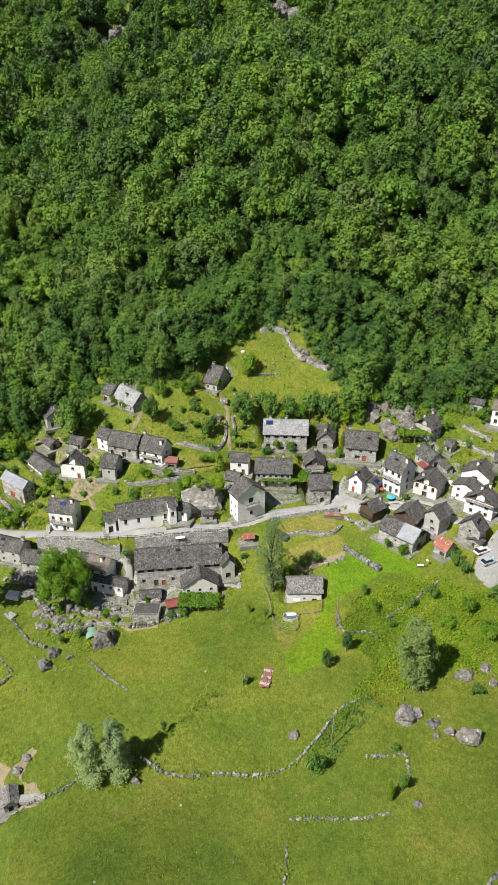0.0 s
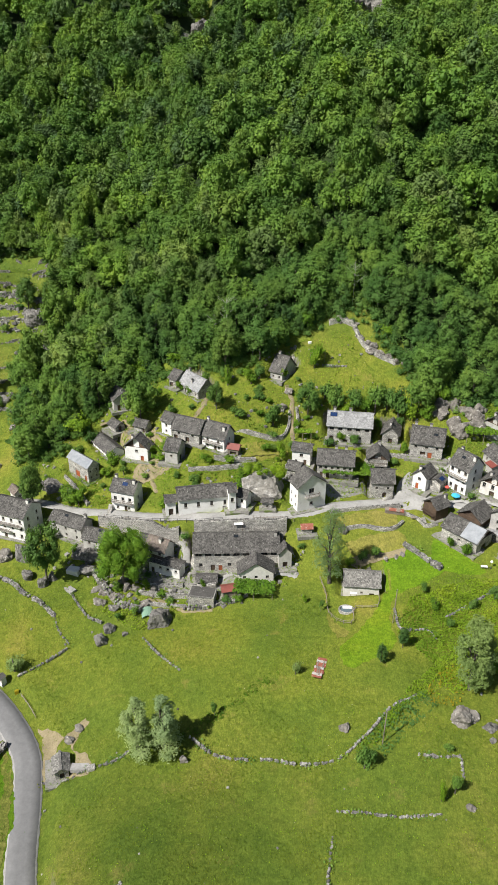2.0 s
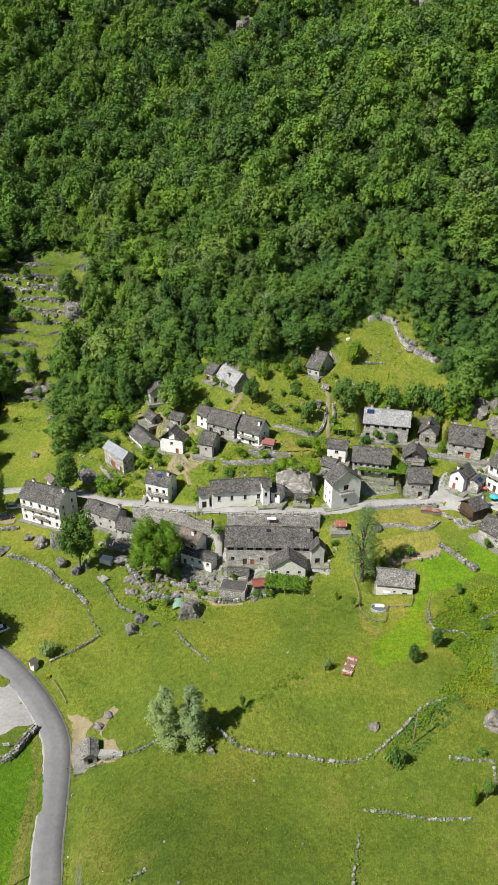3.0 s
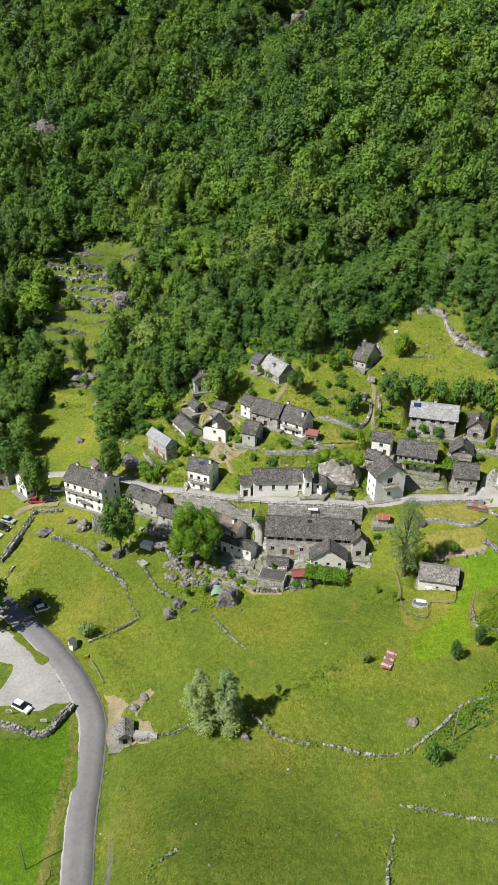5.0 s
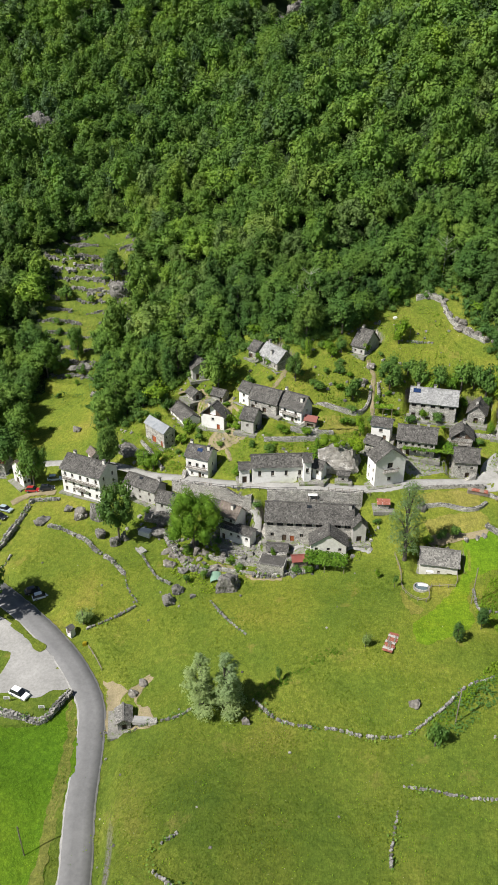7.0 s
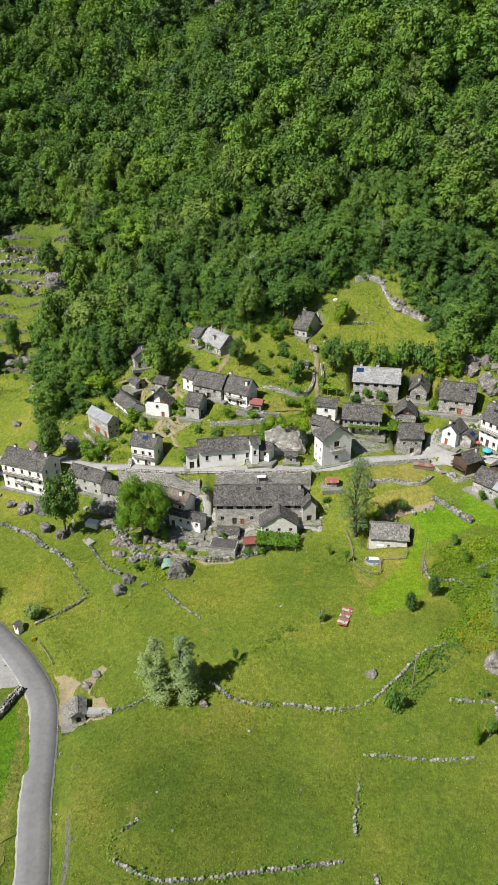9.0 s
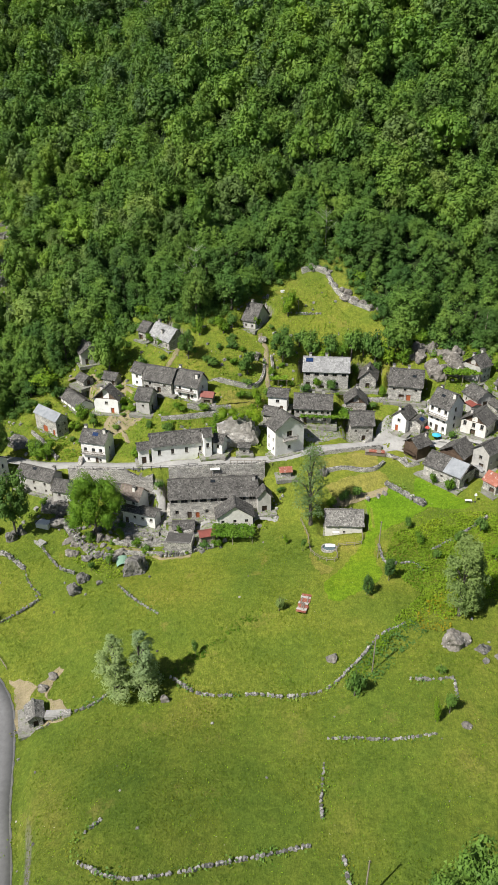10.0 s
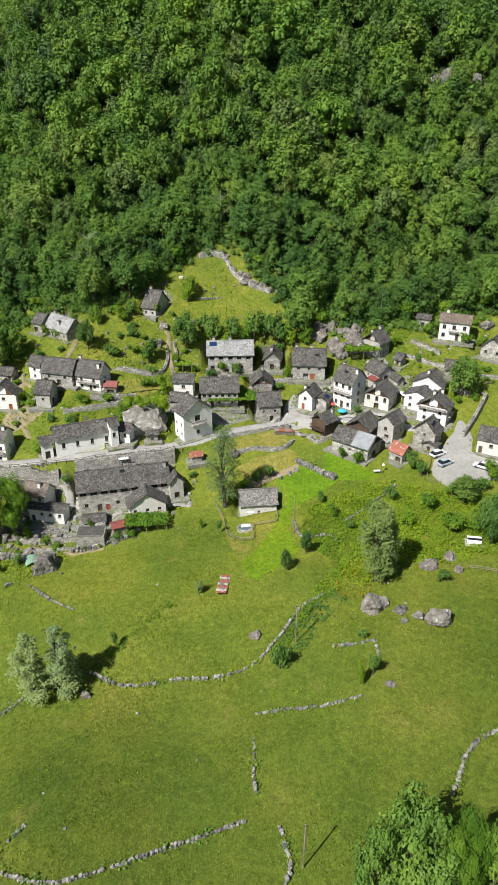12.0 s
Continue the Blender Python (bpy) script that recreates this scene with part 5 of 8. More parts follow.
def roof_slope(lump, rng, m, length, run):
    """Overlapping courses of stone slabs on the plane of m: x along the eave, y up the slope from the eave."""
    rows = max(4, round(run / 0.33))
    dy = run / rows
    for r in range(rows):
        x = -length / 2 + rng.uniform(-0.12, 0.05)
        while x < length / 2 - 0.05:
            w = min(rng.uniform(0.2, 0.5), length / 2 - x + 0.12)
            t = rng.uniform(0.05, 0.11)
            q = m @ Matrix.Translation((x + w / 2, (r + 0.5) * dy - rng.uniform(0.03, 0.14), 0.02 + rng.uniform(0, 0.035)))
            lump.box(q @ pose(0, 0, 0, rng.uniform(-6, -2), rng.uniform(-1.5, 1.5), rng.uniform(-3, 3)), w * 0.985, dy * 1.5, t, False, True)
            x += w


def opening(parent, m, x, z, w, h, kind, depth=0.22):
    """Window, door or dark doorway set back in its hole."""
    t = 0.07
    if kind == "w":
        win = part("window", Lump_frame(m, x, z, w, h, depth, t), PALETIMBER, parent)
        pane = Lump()
        pane.box(m @ Matrix.Translation((x, depth + 0.03, z)), w, 0.02, h)
        part("pane", pane, PANE, win)
        sill = Lump()
        sill.box(m @ Matrix.Translation((x, 0.02, z - 0.08)), w + 0.2, 0.22, 0.08)
        part("sill", sill, PALESTONE, win, "pale stone sill")
    elif kind in "do":
        leaf = Lump()
        n = max(2, round(w / 0.25))
        for k in range(n):
            leaf.box(m @ Matrix.Translation((x - w / 2 + (k + 0.5) * w / n, depth, z)), w / n - 0.015, 0.06, h)
        part("door", leaf, SHUTTER if kind == "o" else TIMBER, parent, "orange-brown plank door" if kind == "o" else "dark plank door")
    else:
        back = Lump()
        back.box(m @ Matrix.Translation((x, depth + 0.55, z - 0.1)), w, 0.5, h + 0.1)
        part("doorway", back, TIMBER, parent, "dark open doorway")


def Lump_frame(m, x, z, w, h, depth, t):
    f = Lump()
    for cx, cz, sx, sz in ((x, z, w, t), (x, z + h - t, w, t), (x - w / 2 + t / 2, z, t, h), (x + w / 2 - t / 2, z, t, h), (x, z, t * 0.7, h)):
        f.box(m @ Matrix.Translation((cx, depth - 0.02, cz)), sx, 0.06, sz)
    return f


def balcony(parent, m, x, z, w, out, material):
    b = Lump()
    b.box(m @ Matrix.Translation((x, -out / 2, z - 0.1)), w, out, 0.1)
    deck = part("balcony", b, PALESTONE if material is not TIMBER else TIMBER, parent)
    r = Lump()
    n = max(4, int(w / 0.22))
    for k in range(n + 1):
        r.box(m @ Matrix.Translation((x - w / 2 + 0.04 + k * (w - 0.08) / n, -out + 0.05, z)), 0.05, 0.04, 0.9)
    r.box(m @ Matrix.Translation((x, -out + 0.05, z + 0.88)), w, 0.09, 0.07)
    for s in (-1, 1):
        r.box(m @ Matrix.Translation((x + s * (w / 2 - 0.04), -out / 2, z + 0.88)), 0.07, out, 0.06)
    part("railing", r, TIMBER, deck, "dark timber railing")


def house(name, label, x, y, z, yaw, length, half, wall_h, rise, walls, roof, openings, chimneys, extras, seed):
    rng = random.Random(seed)
    top = thing(name, label, name, pose(x, y, z, 0, 0, yaw))
    over = 0.35
    wl, wd = length - 2 * over, 2 * (half - over)
    eave = rise * over / half                      # the roof plane meets the wall this much higher than its edge
    wh = wall_h + eave - 0.02
    frames = {"s": (pose(0, -wd / 2, 0), wl), "n": (pose(0, wd / 2, 0, 0, 0, 180), wl),
              "e": (pose(wl / 2, 0, 0, 0, 0, 90), wd), "w": (pose(-wl / 2, 0, 0, 0, 0, -90), wd)}
    holes = {k: [] for k in frames}
    for side, kind, *v in openings:
        run = frames[side][1]
        if kind == "w":
            cols, rows, z0, dz, w, h = v
            for c in range(int(cols)):
                for r in range(int(rows)):
                    px, pz = run * ((c + 0.5) / cols - 0.5) + rng.uniform(-0.12, 0.12), z0 + r * dz
                    if pz + h < wh - 0.1 and not any(abs(px - q[0]) < (w + q[2]) / 2 + 0.12 and pz < q[1] + q[3] + 0.1 and q[1] < pz + h + 0.1 for q in holes[side]):
                        holes[side].append((px, pz, w, h, "w"))
        else:
            u, w, h = v
            holes[side] = [q for q in holes[side] if abs(run * (u - 0.5) - q[0]) > (w + q[2]) / 2 + 0.1 or q[1] > h + 0.1]
            if h < wh - 0.05 and abs(run * (u - 0.5)) + w / 2 < run / 2 - 0.1:
                holes[side].append((run * (u - 0.5), 0.02, w, h, kind))
    apron = Lump()
    ring = [(length / 2 + rng.uniform(0.7, 1.9)) for _ in range(4)]
    apron.box(pose((ring[0] - ring[1]) / 2, (ring[2] - ring[3]) / 2, -0.9, 0, 0, rng.uniform(-3, 3)), ring[0] + ring[1] - 0.6, 2 * half + ring[2] + ring[3] - length - 0.3, 1.0)
    part("plinth", apron, PLINTH, top, "mossy stone paving round the walls")
    timbered = {e[1] for e in extras if e[0] == "tg"}
    body = Lump()
    for side, (m, run) in frames.items():
        wall_side(body, m, run, wh, [q[:4] for q in holes[side]])
        if side in "ew":
            ridge = wh + rise * (half - over) / half
            if side in timbered:
                body.poly(*(m @ Vector(p) for p in ((-run / 2, 0.5, wh), (run / 2, 0.5, wh), (0, 0.5, ridge))))
                body.poly(*(m @ Vector(p) for p in ((-run / 2, 0, wh), (run / 2, 0, wh), (run / 2, 0.5, wh), (-run / 2, 0.5, wh))))
            else:
                body.poly(*(m @ Vector(p) for p in ((-run / 2, 0, wh), (run / 2, 0, wh), (0, 0, ridge))))
    part("wall", body, walls, top)
    for side, (m, run) in frames.items():
        for px, pz, w, h, kind in holes[side]:
            opening(top, m, px, pz, w, h, kind)
        if side in timbered:
            boards = Lump()
            n = max(6, int(run / 0.3))
            for k in range(n):
                bx = -run / 2 + (k + 0.5) * run / n
                bh = (ridge - wh) * (1 - abs(bx) / (run / 2))
                if bh > 0.15 and abs(bx) > run * 0.12:
                    boards = Lump()
                    boards.box(m @ Matrix.Translation((bx, 0.42 + rng.uniform(0, 0.03), wh)), run / n - 0.02, 0.04, bh - 0.08)
                    part("gable_board", boards, TIMBER, top, "dark weathered gable board")
            boards = Lump()
            boards.box(m @ Matrix.Translation((0, 0.1, wh - 0.05)), run, 0.18, 0.18)
            part("gable_beam", boards, TIMBER, top, "dark weathered beam")
    pitch = math.degrees(math.atan2(rise, half))
    run = math.hypot(rise, half)
    sheet = roof in (ZINC, RUST, REDPAINT)
    for s, nm in ((1, "roof_slope"), (-1, "roof_slope")):
        r = Lump()
        m = pose(0, 0, 0, 0, 0, 0 if s > 0 else 180) @ pose(0, -half, wall_h, pitch)
        r.box(m @ Matrix.Translation((0, run / 2, -0.1)), length - 0.1, run, 0.1)
        if not sheet:
            roof_slope(r, rng, m, length, run + 0.05)
        slope = part(nm, r, roof, top)
        n = max(4, int(length / 0.6)) if sheet else 0
        for k in range(n):
            r = Lump()
            r.box(m @ Matrix.Translation((-length / 2 + (k + 0.5) * length / n, (run + 0.05) / 2, 0)) @ pose(0, 0, 0, rng.uniform(-0.2, 0.2)), length / n + 0.02, run + 0.05, 0.05 + 0.03 * (k % 2))
            part("roof_sheet", r, roof, slope)
    k = -length / 2
    while k < length / 2 and not sheet:
        w = rng.uniform(0.5, 0.9)
        cap = Lump()
        cap.box(pose(min(k + w / 2, length / 2), rng.uniform(-0.04, 0.04), wall_h + rise - 0.02, 0, rng.uniform(-3, 3), rng.uniform(-5, 5)), w, rng.uniform(0.4, 0.55), 0.13)
        part("ridge_slab", cap, roof, top)
        k += w
    for u, v in chimneys:
        px, py = u * length / 2 * 0.92, v * half
        zz = wall_h + rise * (1 - abs(v)) - 0.3
        c = Lump()
        c.box(pose(px, py, zz), 0.75, 0.65, 1.35)
        ch = part("chimney", c, GREYPLASTER if walls is not WHITE else CREAM, top)
        c = Lump()
        for a in (-0.28, 0.28):
            c.box(pose(px + a, py, zz + 1.35), 0.12, 0.55, 0.22)
        c.box(pose(px, py, zz + 1.57), 0.95, 0.85, 0.09)
        part("chimney_cap", c, SLAB, ch, "stone slab chimney cap")
    for e in extras:
        if e[0] == "bal":
            m, w = frames[e[1]]
            balcony(top, m, 0, e[2], w * e[3], 0.95, TIMBER if walls is TIMBER else WHITE)
        elif e[0] in ("sky", "sol"):
            u, v = e[1], e[2]
            w = e[3] if len(e) > 3 else 0.8
            m = pose(0, -half, wall_h, pitch) @ pose(u * length / 2, (1 + v) * run, 0.2) if v <= 0 else pose(0, 0, 0, 0, 0, 180) @ pose(0, -half, wall_h, pitch) @ pose(-u * length / 2, (1 - v) * run, 0.2)
            p = Lump()
            p.box(m, w * 1.5, w, 0.06)
            pan = part("solar_panel" if e[0] == "sol" else "skylight", p, IRON, top)
            g = Lump()
            for a in (-1, 0, 1):
                g.box(m @ pose(a * w * 0.48, 0, 0.06), w * 0.46, w * 0.92, 0.012)
            part("glass", g, SOLAR if e[0] == "sol" else PANE, pan, "dark blue glass")
    return top


for number, spec in enumerate(HOUSES):
    built = house(*spec, seed=100 + number)
    if spec[1].startswith("long stone barn with patched"):
        half, wall_h, rise = spec[7:10]
        for k in range(5):
            patch_sheet = Lump()
            patch_sheet.box(pose(0, -half, wall_h, math.degrees(math.atan2(rise, half))) @ pose(0.9 + k * 0.98, math.hypot(rise, half) / 2, 0.16 + 0.02 * (k % 2)), 1.02, math.hypot(rise, half) + 0.1, 0.05)
            part("roof_sheet", patch_sheet, ZINC, built, "pale zinc sheet patching the slab roof")

# ---- trees ----
GOLD = (1 + 5 ** 0.5) / 2
ICO = np.array([(-1, GOLD, 0), (1, GOLD, 0), (-1, -GOLD, 0), (1, -GOLD, 0), (0, -1, GOLD), (0, 1, GOLD), (0, -1, -GOLD), (0, 1, -GOLD), (GOLD, 0, -1), (GOLD, 0, 1), (-GOLD, 0, -1), (-GOLD, 0, 1)]) / 1.902
ICO_FACES = np.array([(0, 11, 5), (0, 5, 1), (0, 1, 7), (0, 7, 10), (0, 10, 11), (1, 5, 9), (5, 11, 4), (11, 10, 2), (10, 7, 6), (7, 1, 8), (3, 9, 4), (3, 4, 2), (3, 2, 6), (3, 6, 8), (3, 8, 9), (4, 9, 5), (2, 4, 11), (6, 2, 10), (8, 6, 7), (9, 8, 1)])


def leaf_cloud(rng, centres, radii, per, size, up=0.45, core=0.62, sides=4, long=1.0, loose=0.42):
    """Small folded leaf sprays (n, sides, 3) round clumps, and the clumps' leafy hearts (m, 12, 3)."""
    out, hearts = [], []
    for c, r in zip(centres, radii):
        n = max(8, int(per * (r ** 2)))
        d = rng.normal(size=(n, 3))
        d /= np.linalg.norm(d, axis=1)[:, None]
        d[:, 2] = np.where(d[:, 2] < -0.4, -d[:, 2], d[:, 2])
        far = rng.uniform(0.5, 1.0, (n, 1)) ** 0.6 * (1.0 + 0.3 * np.sin(d[:, :1] * 5.0 + d[:, 1:2] * 4.0 + r * 9) * np.sin(d[:, 2:] * 5.0))
        p = np.asarray(c) + d * (r * 1.12 * far)
        nrm = d + rng.normal(scale=loose, size=(n, 3)) + np.array((0, 0, up))
        nrm /= np.linalg.norm(nrm, axis=1)[:, None]
        t = np.cross(nrm, rng.normal(size=(n, 3)))
        t /= np.linalg.norm(t, axis=1)[:, None]
        b = np.cross(nrm, t)
        s = size * rng.uniform(0.5, 1.4, (n, 1))
        droop = nrm * (s * -0.25)
        if sides == 3:
            out.append(np.stack([p - t * s * 0.75, p + t * s * 0.55 - b * s * 0.6, p + t * s * 0.3 + b * s * 0.75 + droop], 1))
        else:
            out.append(np.stack([p - t * s * 0.6 * long, p - b * s * 0.45 + droop, p + t * s * 0.6 * long, p + b * s * 0.45 + droop], 1))
        turn = np.linalg.qr(rng.normal(size=(3, 3)))[0]
        if np.linalg.det(turn) < 0:
            turn[:, 0] *= -1
        hearts.append(np.asarray(c) + (ICO @ turn.T) * (r * core * rng.uniform(0.6, 1.3, (12, 1))))
    return np.concatenate(out), np.array(hearts)


def crown_clumps(rng, height, radius, style, n=19):
    """Centres and radii of a crown's clumps, base of the tree at the origin."""
    cs, rs = [], []
    if style == "tall":
        n = int(9 + height * 0.9)
        for k in range(n):
            f = k / (n - 1)
            zz = height * (0.07 + 0.87 * f)
            env = radius * (0.55 + 0.9 * f - 1.25 * f * f) * 1.15
            a = k * 2.4 + rng.uniform(-0.5, 0.5)
            rr = env * rng.uniform(0.25, 0.75)
            cs.append((rr * math.cos(a), rr * math.sin(a), zz))
            rs.append(max(0.45, env * rng.uniform(0.45, 0.7)))
    elif style == "feather":
        for k in range(34):
            f = (k + 0.5) / 34
            a = k * 2.4 + rng.uniform(-0.5, 0.5)
            env = radius * (0.5 + 1.5 * f - 1.75 * f * f)
            rr = env * rng.uniform(0.3, 0.95)
            cs.append((rr * math.cos(a), rr * math.sin(a), height * (0.12 + 0.84 * f)))
            rs.append(radius * rng.uniform(0.2, 0.34))
    elif style == "column":
        for k in range(30):
            f = (k + 0.5) / 30
            a = k * 2.4 + rng.uniform(-0.5, 0.5)
            env = radius * (0.95 + 0.45 * f - 1.15 * f * f) * (1.15 - 0.25 * (k % 3))
            rr = env * rng.uniform(0.3, 0.8)
            cs.append((rr * math.cos(a), rr * math.sin(a), height * (0.09 + 0.86 * f)))
            rs.append(radius * rng.uniform(0.28, 0.46) * (1.1 - 0.55 * f))
    elif style == "bush":
        for k in range(9):
            a = k * 2.4 + rng.uniform(-0.5, 0.5)
            rr = radius * rng.uniform(0.1, 0.6)
            cs.append((rr * math.cos(a), rr * math.sin(a), height * rng.uniform(0.3, 0.65)))
            rs.append(min(radius, height) * rng.uniform(0.26, 0.5))
    else:
        for k in range(n):
            f = (k + 0.5) / n
            up_part = 1 - 1.75 * f
            el = math.asin(max(-0.8, up_part))
            a = k * 2.399 + rng.uniform(-0.5, 0.5)
            q = rng.uniform(0.55, 1.0)
            cs.append((radius * 0.78 * q * math.cos(el) * math.cos(a), radius * 0.78 * q * math.cos(el) * math.sin(a), height * (0.52 + 0.4 * q * math.sin(el))))
            rs.append(radius * rng.uniform(0.24, 0.42) * (19 / n) ** 0.4)
    return cs, rs


def sprays_mesh(name, quads, material, hearts=None, tones=None):
    """One mesh of leaf sprays and, where given, of clump hearts with soft shading."""
    n, sides = quads.shape[:2]
    m = 0 if hearts is None else len(hearts)
    co = quads.reshape(-1, 3) if not m else np.concatenate([quads.reshape(-1, 3), hearts.reshape(-1, 3)])
    tri = np.array([[0, 1, 2], [0, 2, 3]][:sides - 2])
    loops = (np.arange(n)[:, None, None] * sides + tri[None]).ravel()
    if m:
        loops = np.concatenate([loops, (n * sides + np.arange(m)[:, None, None] * 12 + ICO_FACES[None]).ravel()])
    me = bpy.data.meshes.new(name)
    me.vertices.add(len(co))
    me.vertices.foreach_set("co", co.reshape(-1).astype(np.float32))
    me.loops.add(len(loops))
    me.loops.foreach_set("vertex_index", loops)
    me.polygons.add(len(loops) // 3)
    me.polygons.foreach_set("loop_start", np.arange(0, len(loops), 3))
    me.polygons.foreach_set("use_smooth", np.arange(len(loops) // 3) >= n * (sides - 2))
    me.update(calc_edges=True)
    if tones is not None:
        me.attributes.new("tree_tone", "FLOAT", "FACE").data.foreach_set("value", np.repeat(tones[0], sides - 2).tolist() + np.repeat(tones[1], 20).tolist())
    me.materials.append(material)
    return me


def trunk_mesh(rng, height, radius, clumps, thick=1.0):
    lump = Lump()
    r0 = (0.1 + height * 0.016) * thick
    lean = rng.uniform(-0.04, 0.04, 2)
    line = [(lean[0] * h, lean[1] * h, h) for h in (-0.6, 0.3, height * 0.3, height * 0.6, height * 0.9)]
    lump.tube(line, [r0 * 1.5, r0, r0 * 0.8, r0 * 0.5, r0 * 0.15], 7)
    for c in clumps[0][::2]:
        h = max(height * 0.18, c[2] * 0.62)
        a = Vector((lean[0] * h, lean[1] * h, h))
        b = Vector(c)
        lump.tube([a, a.lerp(b, 0.5) + Vector((0, 0, 0.15 * (b - a).length)), b], [r0 * 0.45, r0 * 0.3, r0 * 0.1], 5)
    return lump


TREE_KINDS = {}


def crown_mesh(cloud, material):
    return sprays_mesh("crown", cloud[0], material, cloud[1])


def tree_kind(key, height, radius, style, per, size, material, seed, core=0.62, long=1.0, loose=0.42, sides=4):
    rng = np.random.default_rng(seed)
    clumps = crown_clumps(rng, height, radius, style)
    TREE_KINDS[key] = (crown_mesh(leaf_cloud(rng, *clumps, per, size, core=core, sides=sides, long=long, loose=loose), material), trunk_mesh(rng, height, radius, clumps).mesh("trunk", BARK, True), height)


for k in range(4):
    tree_kind("round%d" % k, 10.0, 4.6, "round", 78, 0.3, LEAF, 10 + k, sides=3, loose=0.34)
for k in range(3):
    tree_kind("dark%d" % k, 10.0, 4.4, "round", 78, 0.3, DARKLEAF, 20 + k, sides=3, loose=0.34)
for k in range(3):
    tree_kind("tall%d" % k, 11.0, 3.2, "tall", 84, 0.28, LEAF, 30 + k, sides=3, loose=0.34)
for k in range(2):
    tree_kind("willow%d" % k, 10.0, 3.0, "feather", 420, 0.15, PALELEAF, 40 + k, 0.35, 2.0, 0.7)
    tree_kind("poplar%d" % k, 10.0, 1.75, "column", 620, 0.11, SAGELEAF, 46 + k, 0.5, 1.8, 0.55)
tree_kind("birch0", 10.0, 2.6, "feather", 240, 0.12, BIRCHLEAF, 44, 0.12, 1.8, 0.7)
for k in range(3):
    tree_kind("bush%d" % k, 3.0, 2.0, "bush", 150, 0.2, LEAF, 50 + k, sides=3)
for k in range(2):
    tree_kind("lime%d" % k, 3.0, 2.0, "bush", 150, 0.2, LIMELEAF, 60 + k, sides=3)
tree_kind("palebush0", 3.0, 2.0, "bush", 130, 0.22, PALELEAF, 70)
tree_kind("lush0", 10.0, 5.2, "round", 190, 0.19, LIMELEAF, 71, core=0.8, loose=0.34)


def tree(key, x, y, height, wide, label, seed=0, name="tree", sink=0.0, z=None, group=""):
    """A tree or bush as a thing of its own; alike ones share their meshes."""
    crown, trunk, h0 = TREE_KINDS[key]
    rng = random.Random(seed * 7 + int(x * 13 + y * 29))
    s = height / h0
    ob = thing(name, label, "bush" if name == "bush" else "tree", Matrix.Translation((x, y, (gz(x, y) if z is None else z) - sink)), group=group)
    ob.rotation_euler = (0, 0, rng.uniform(0, 6.28))
    ob.scale = (s * wide, s * wide, s)
    part("trunk", trunk, BARK, ob)
    part("crown", crown, LEAF, ob)
    return ob


# ---- the woods ----
EDGE_X = (-400, -150, -124, -118, -97, -90, -76, -61, -45, -37, -26, -17, -8, 4, 15, 23, 30, 37, 47, 60, 76, 95, 130, 600)
EDGE_Y = (190, 190, 196, 202, 190, 178, 180, 204, 207, 203, 202, 206, 213, 222, 222, 212, 203, 197, 195, 194, 196, 195, 192, 192)


CLIFFS = [(-6, 425, 9), (18, 443, 10), (-80, 470, 10), (-43, 408, 6), (35, 420, 8), (54, 338, 5), (100, 290, 7), (111, 274, 5), (-196, 356, 11)]


def in_woods(x, y):
    ok = y > np.interp(x, EDGE_X, EDGE_Y) + 1.5 * np.sin(x * 0.5)
    west = np.interp(y, (172, 188, 204, 217, 223, 228, 234, 241, 252, 258, 266, 280), (-116, -120, -126, -123, -133, -139, -143, -139, -141, -151, -147, -141))
    east = np.interp(y, (172, 194, 204, 216, 221, 226, 232, 240, 255, 267, 276, 280), (-96, -97, -101, -109, -107, -105, -99, -102, -105, -105, -116, -132))
    mid, wide = (west + east) / 2, (east - west) / 2
    glade = (abs(x - mid) < wide) & (y > 168) & (y < 278)
    for cx, cy, r in CLIFFS:
        ok &= (x - cx) ** 2 + ((y - cy + r * 0.7) * 0.75) ** 2 > r * r
    return ok & ~glade


# woods floor: litter and moss, not meadow, with the crowns' shade darkened into it
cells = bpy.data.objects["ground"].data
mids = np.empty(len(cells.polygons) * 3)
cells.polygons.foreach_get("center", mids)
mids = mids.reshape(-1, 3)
cells.materials.append(SHADEDLITTER)
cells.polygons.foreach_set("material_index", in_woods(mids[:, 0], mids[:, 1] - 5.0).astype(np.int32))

rng = np.random.default_rng(5)
sites = []
row, y = 0, 168.0
while y < 500:
    step = 6.5 if y < 300 else (7.4 if y < 430 else 8.4)
    half = 50 + y * 0.52
    xs = np.arange(-half - 25, half * 0.72 + 8, step) + (row % 2) * step / 2
    xs = xs + rng.uniform(-3.0, 3.0, len(xs))
    ys = y + rng.uniform(-3.0, 3.0, len(xs))
    for px, py in zip(xs[in_woods(xs, ys)], ys[in_woods(xs, ys)]):
        sites.append((px, py))
    y += step * 0.86
    row += 1
sites = np.array(sites)
site_z = ground_z(sites[:, 0], sites[:, 1])
margin = sites[:, 1] - np.interp(sites[:, 0], EDGE_X, EDGE_Y)
order = np.argsort(margin)
NEAR = 200
kinds_near = ["round0", "round1", "round2", "round3", "dark0", "dark1", "dark2", "tall0", "tall1", "tall2"]
wood_labels = ["broad green deciduous tree at the wood's edge", "dark green deciduous tree at the wood's edge", "slender green deciduous tree at the wood's edge"]
for k in order[:NEAR]:
    px, py = sites[k]
    key = kinds_near[int(rng.integers(0, len(kinds_near)))]
    lab = wood_labels[1] if key.startswith("dark") else wood_labels[2] if key.startswith("tall") else wood_labels[0]
    tree(key, px, py, rng.uniform(8.0, 15.0), rng.uniform(0.8, 1.1), lab, int(k), z=site_z[k], group="trees at the wood's edge")


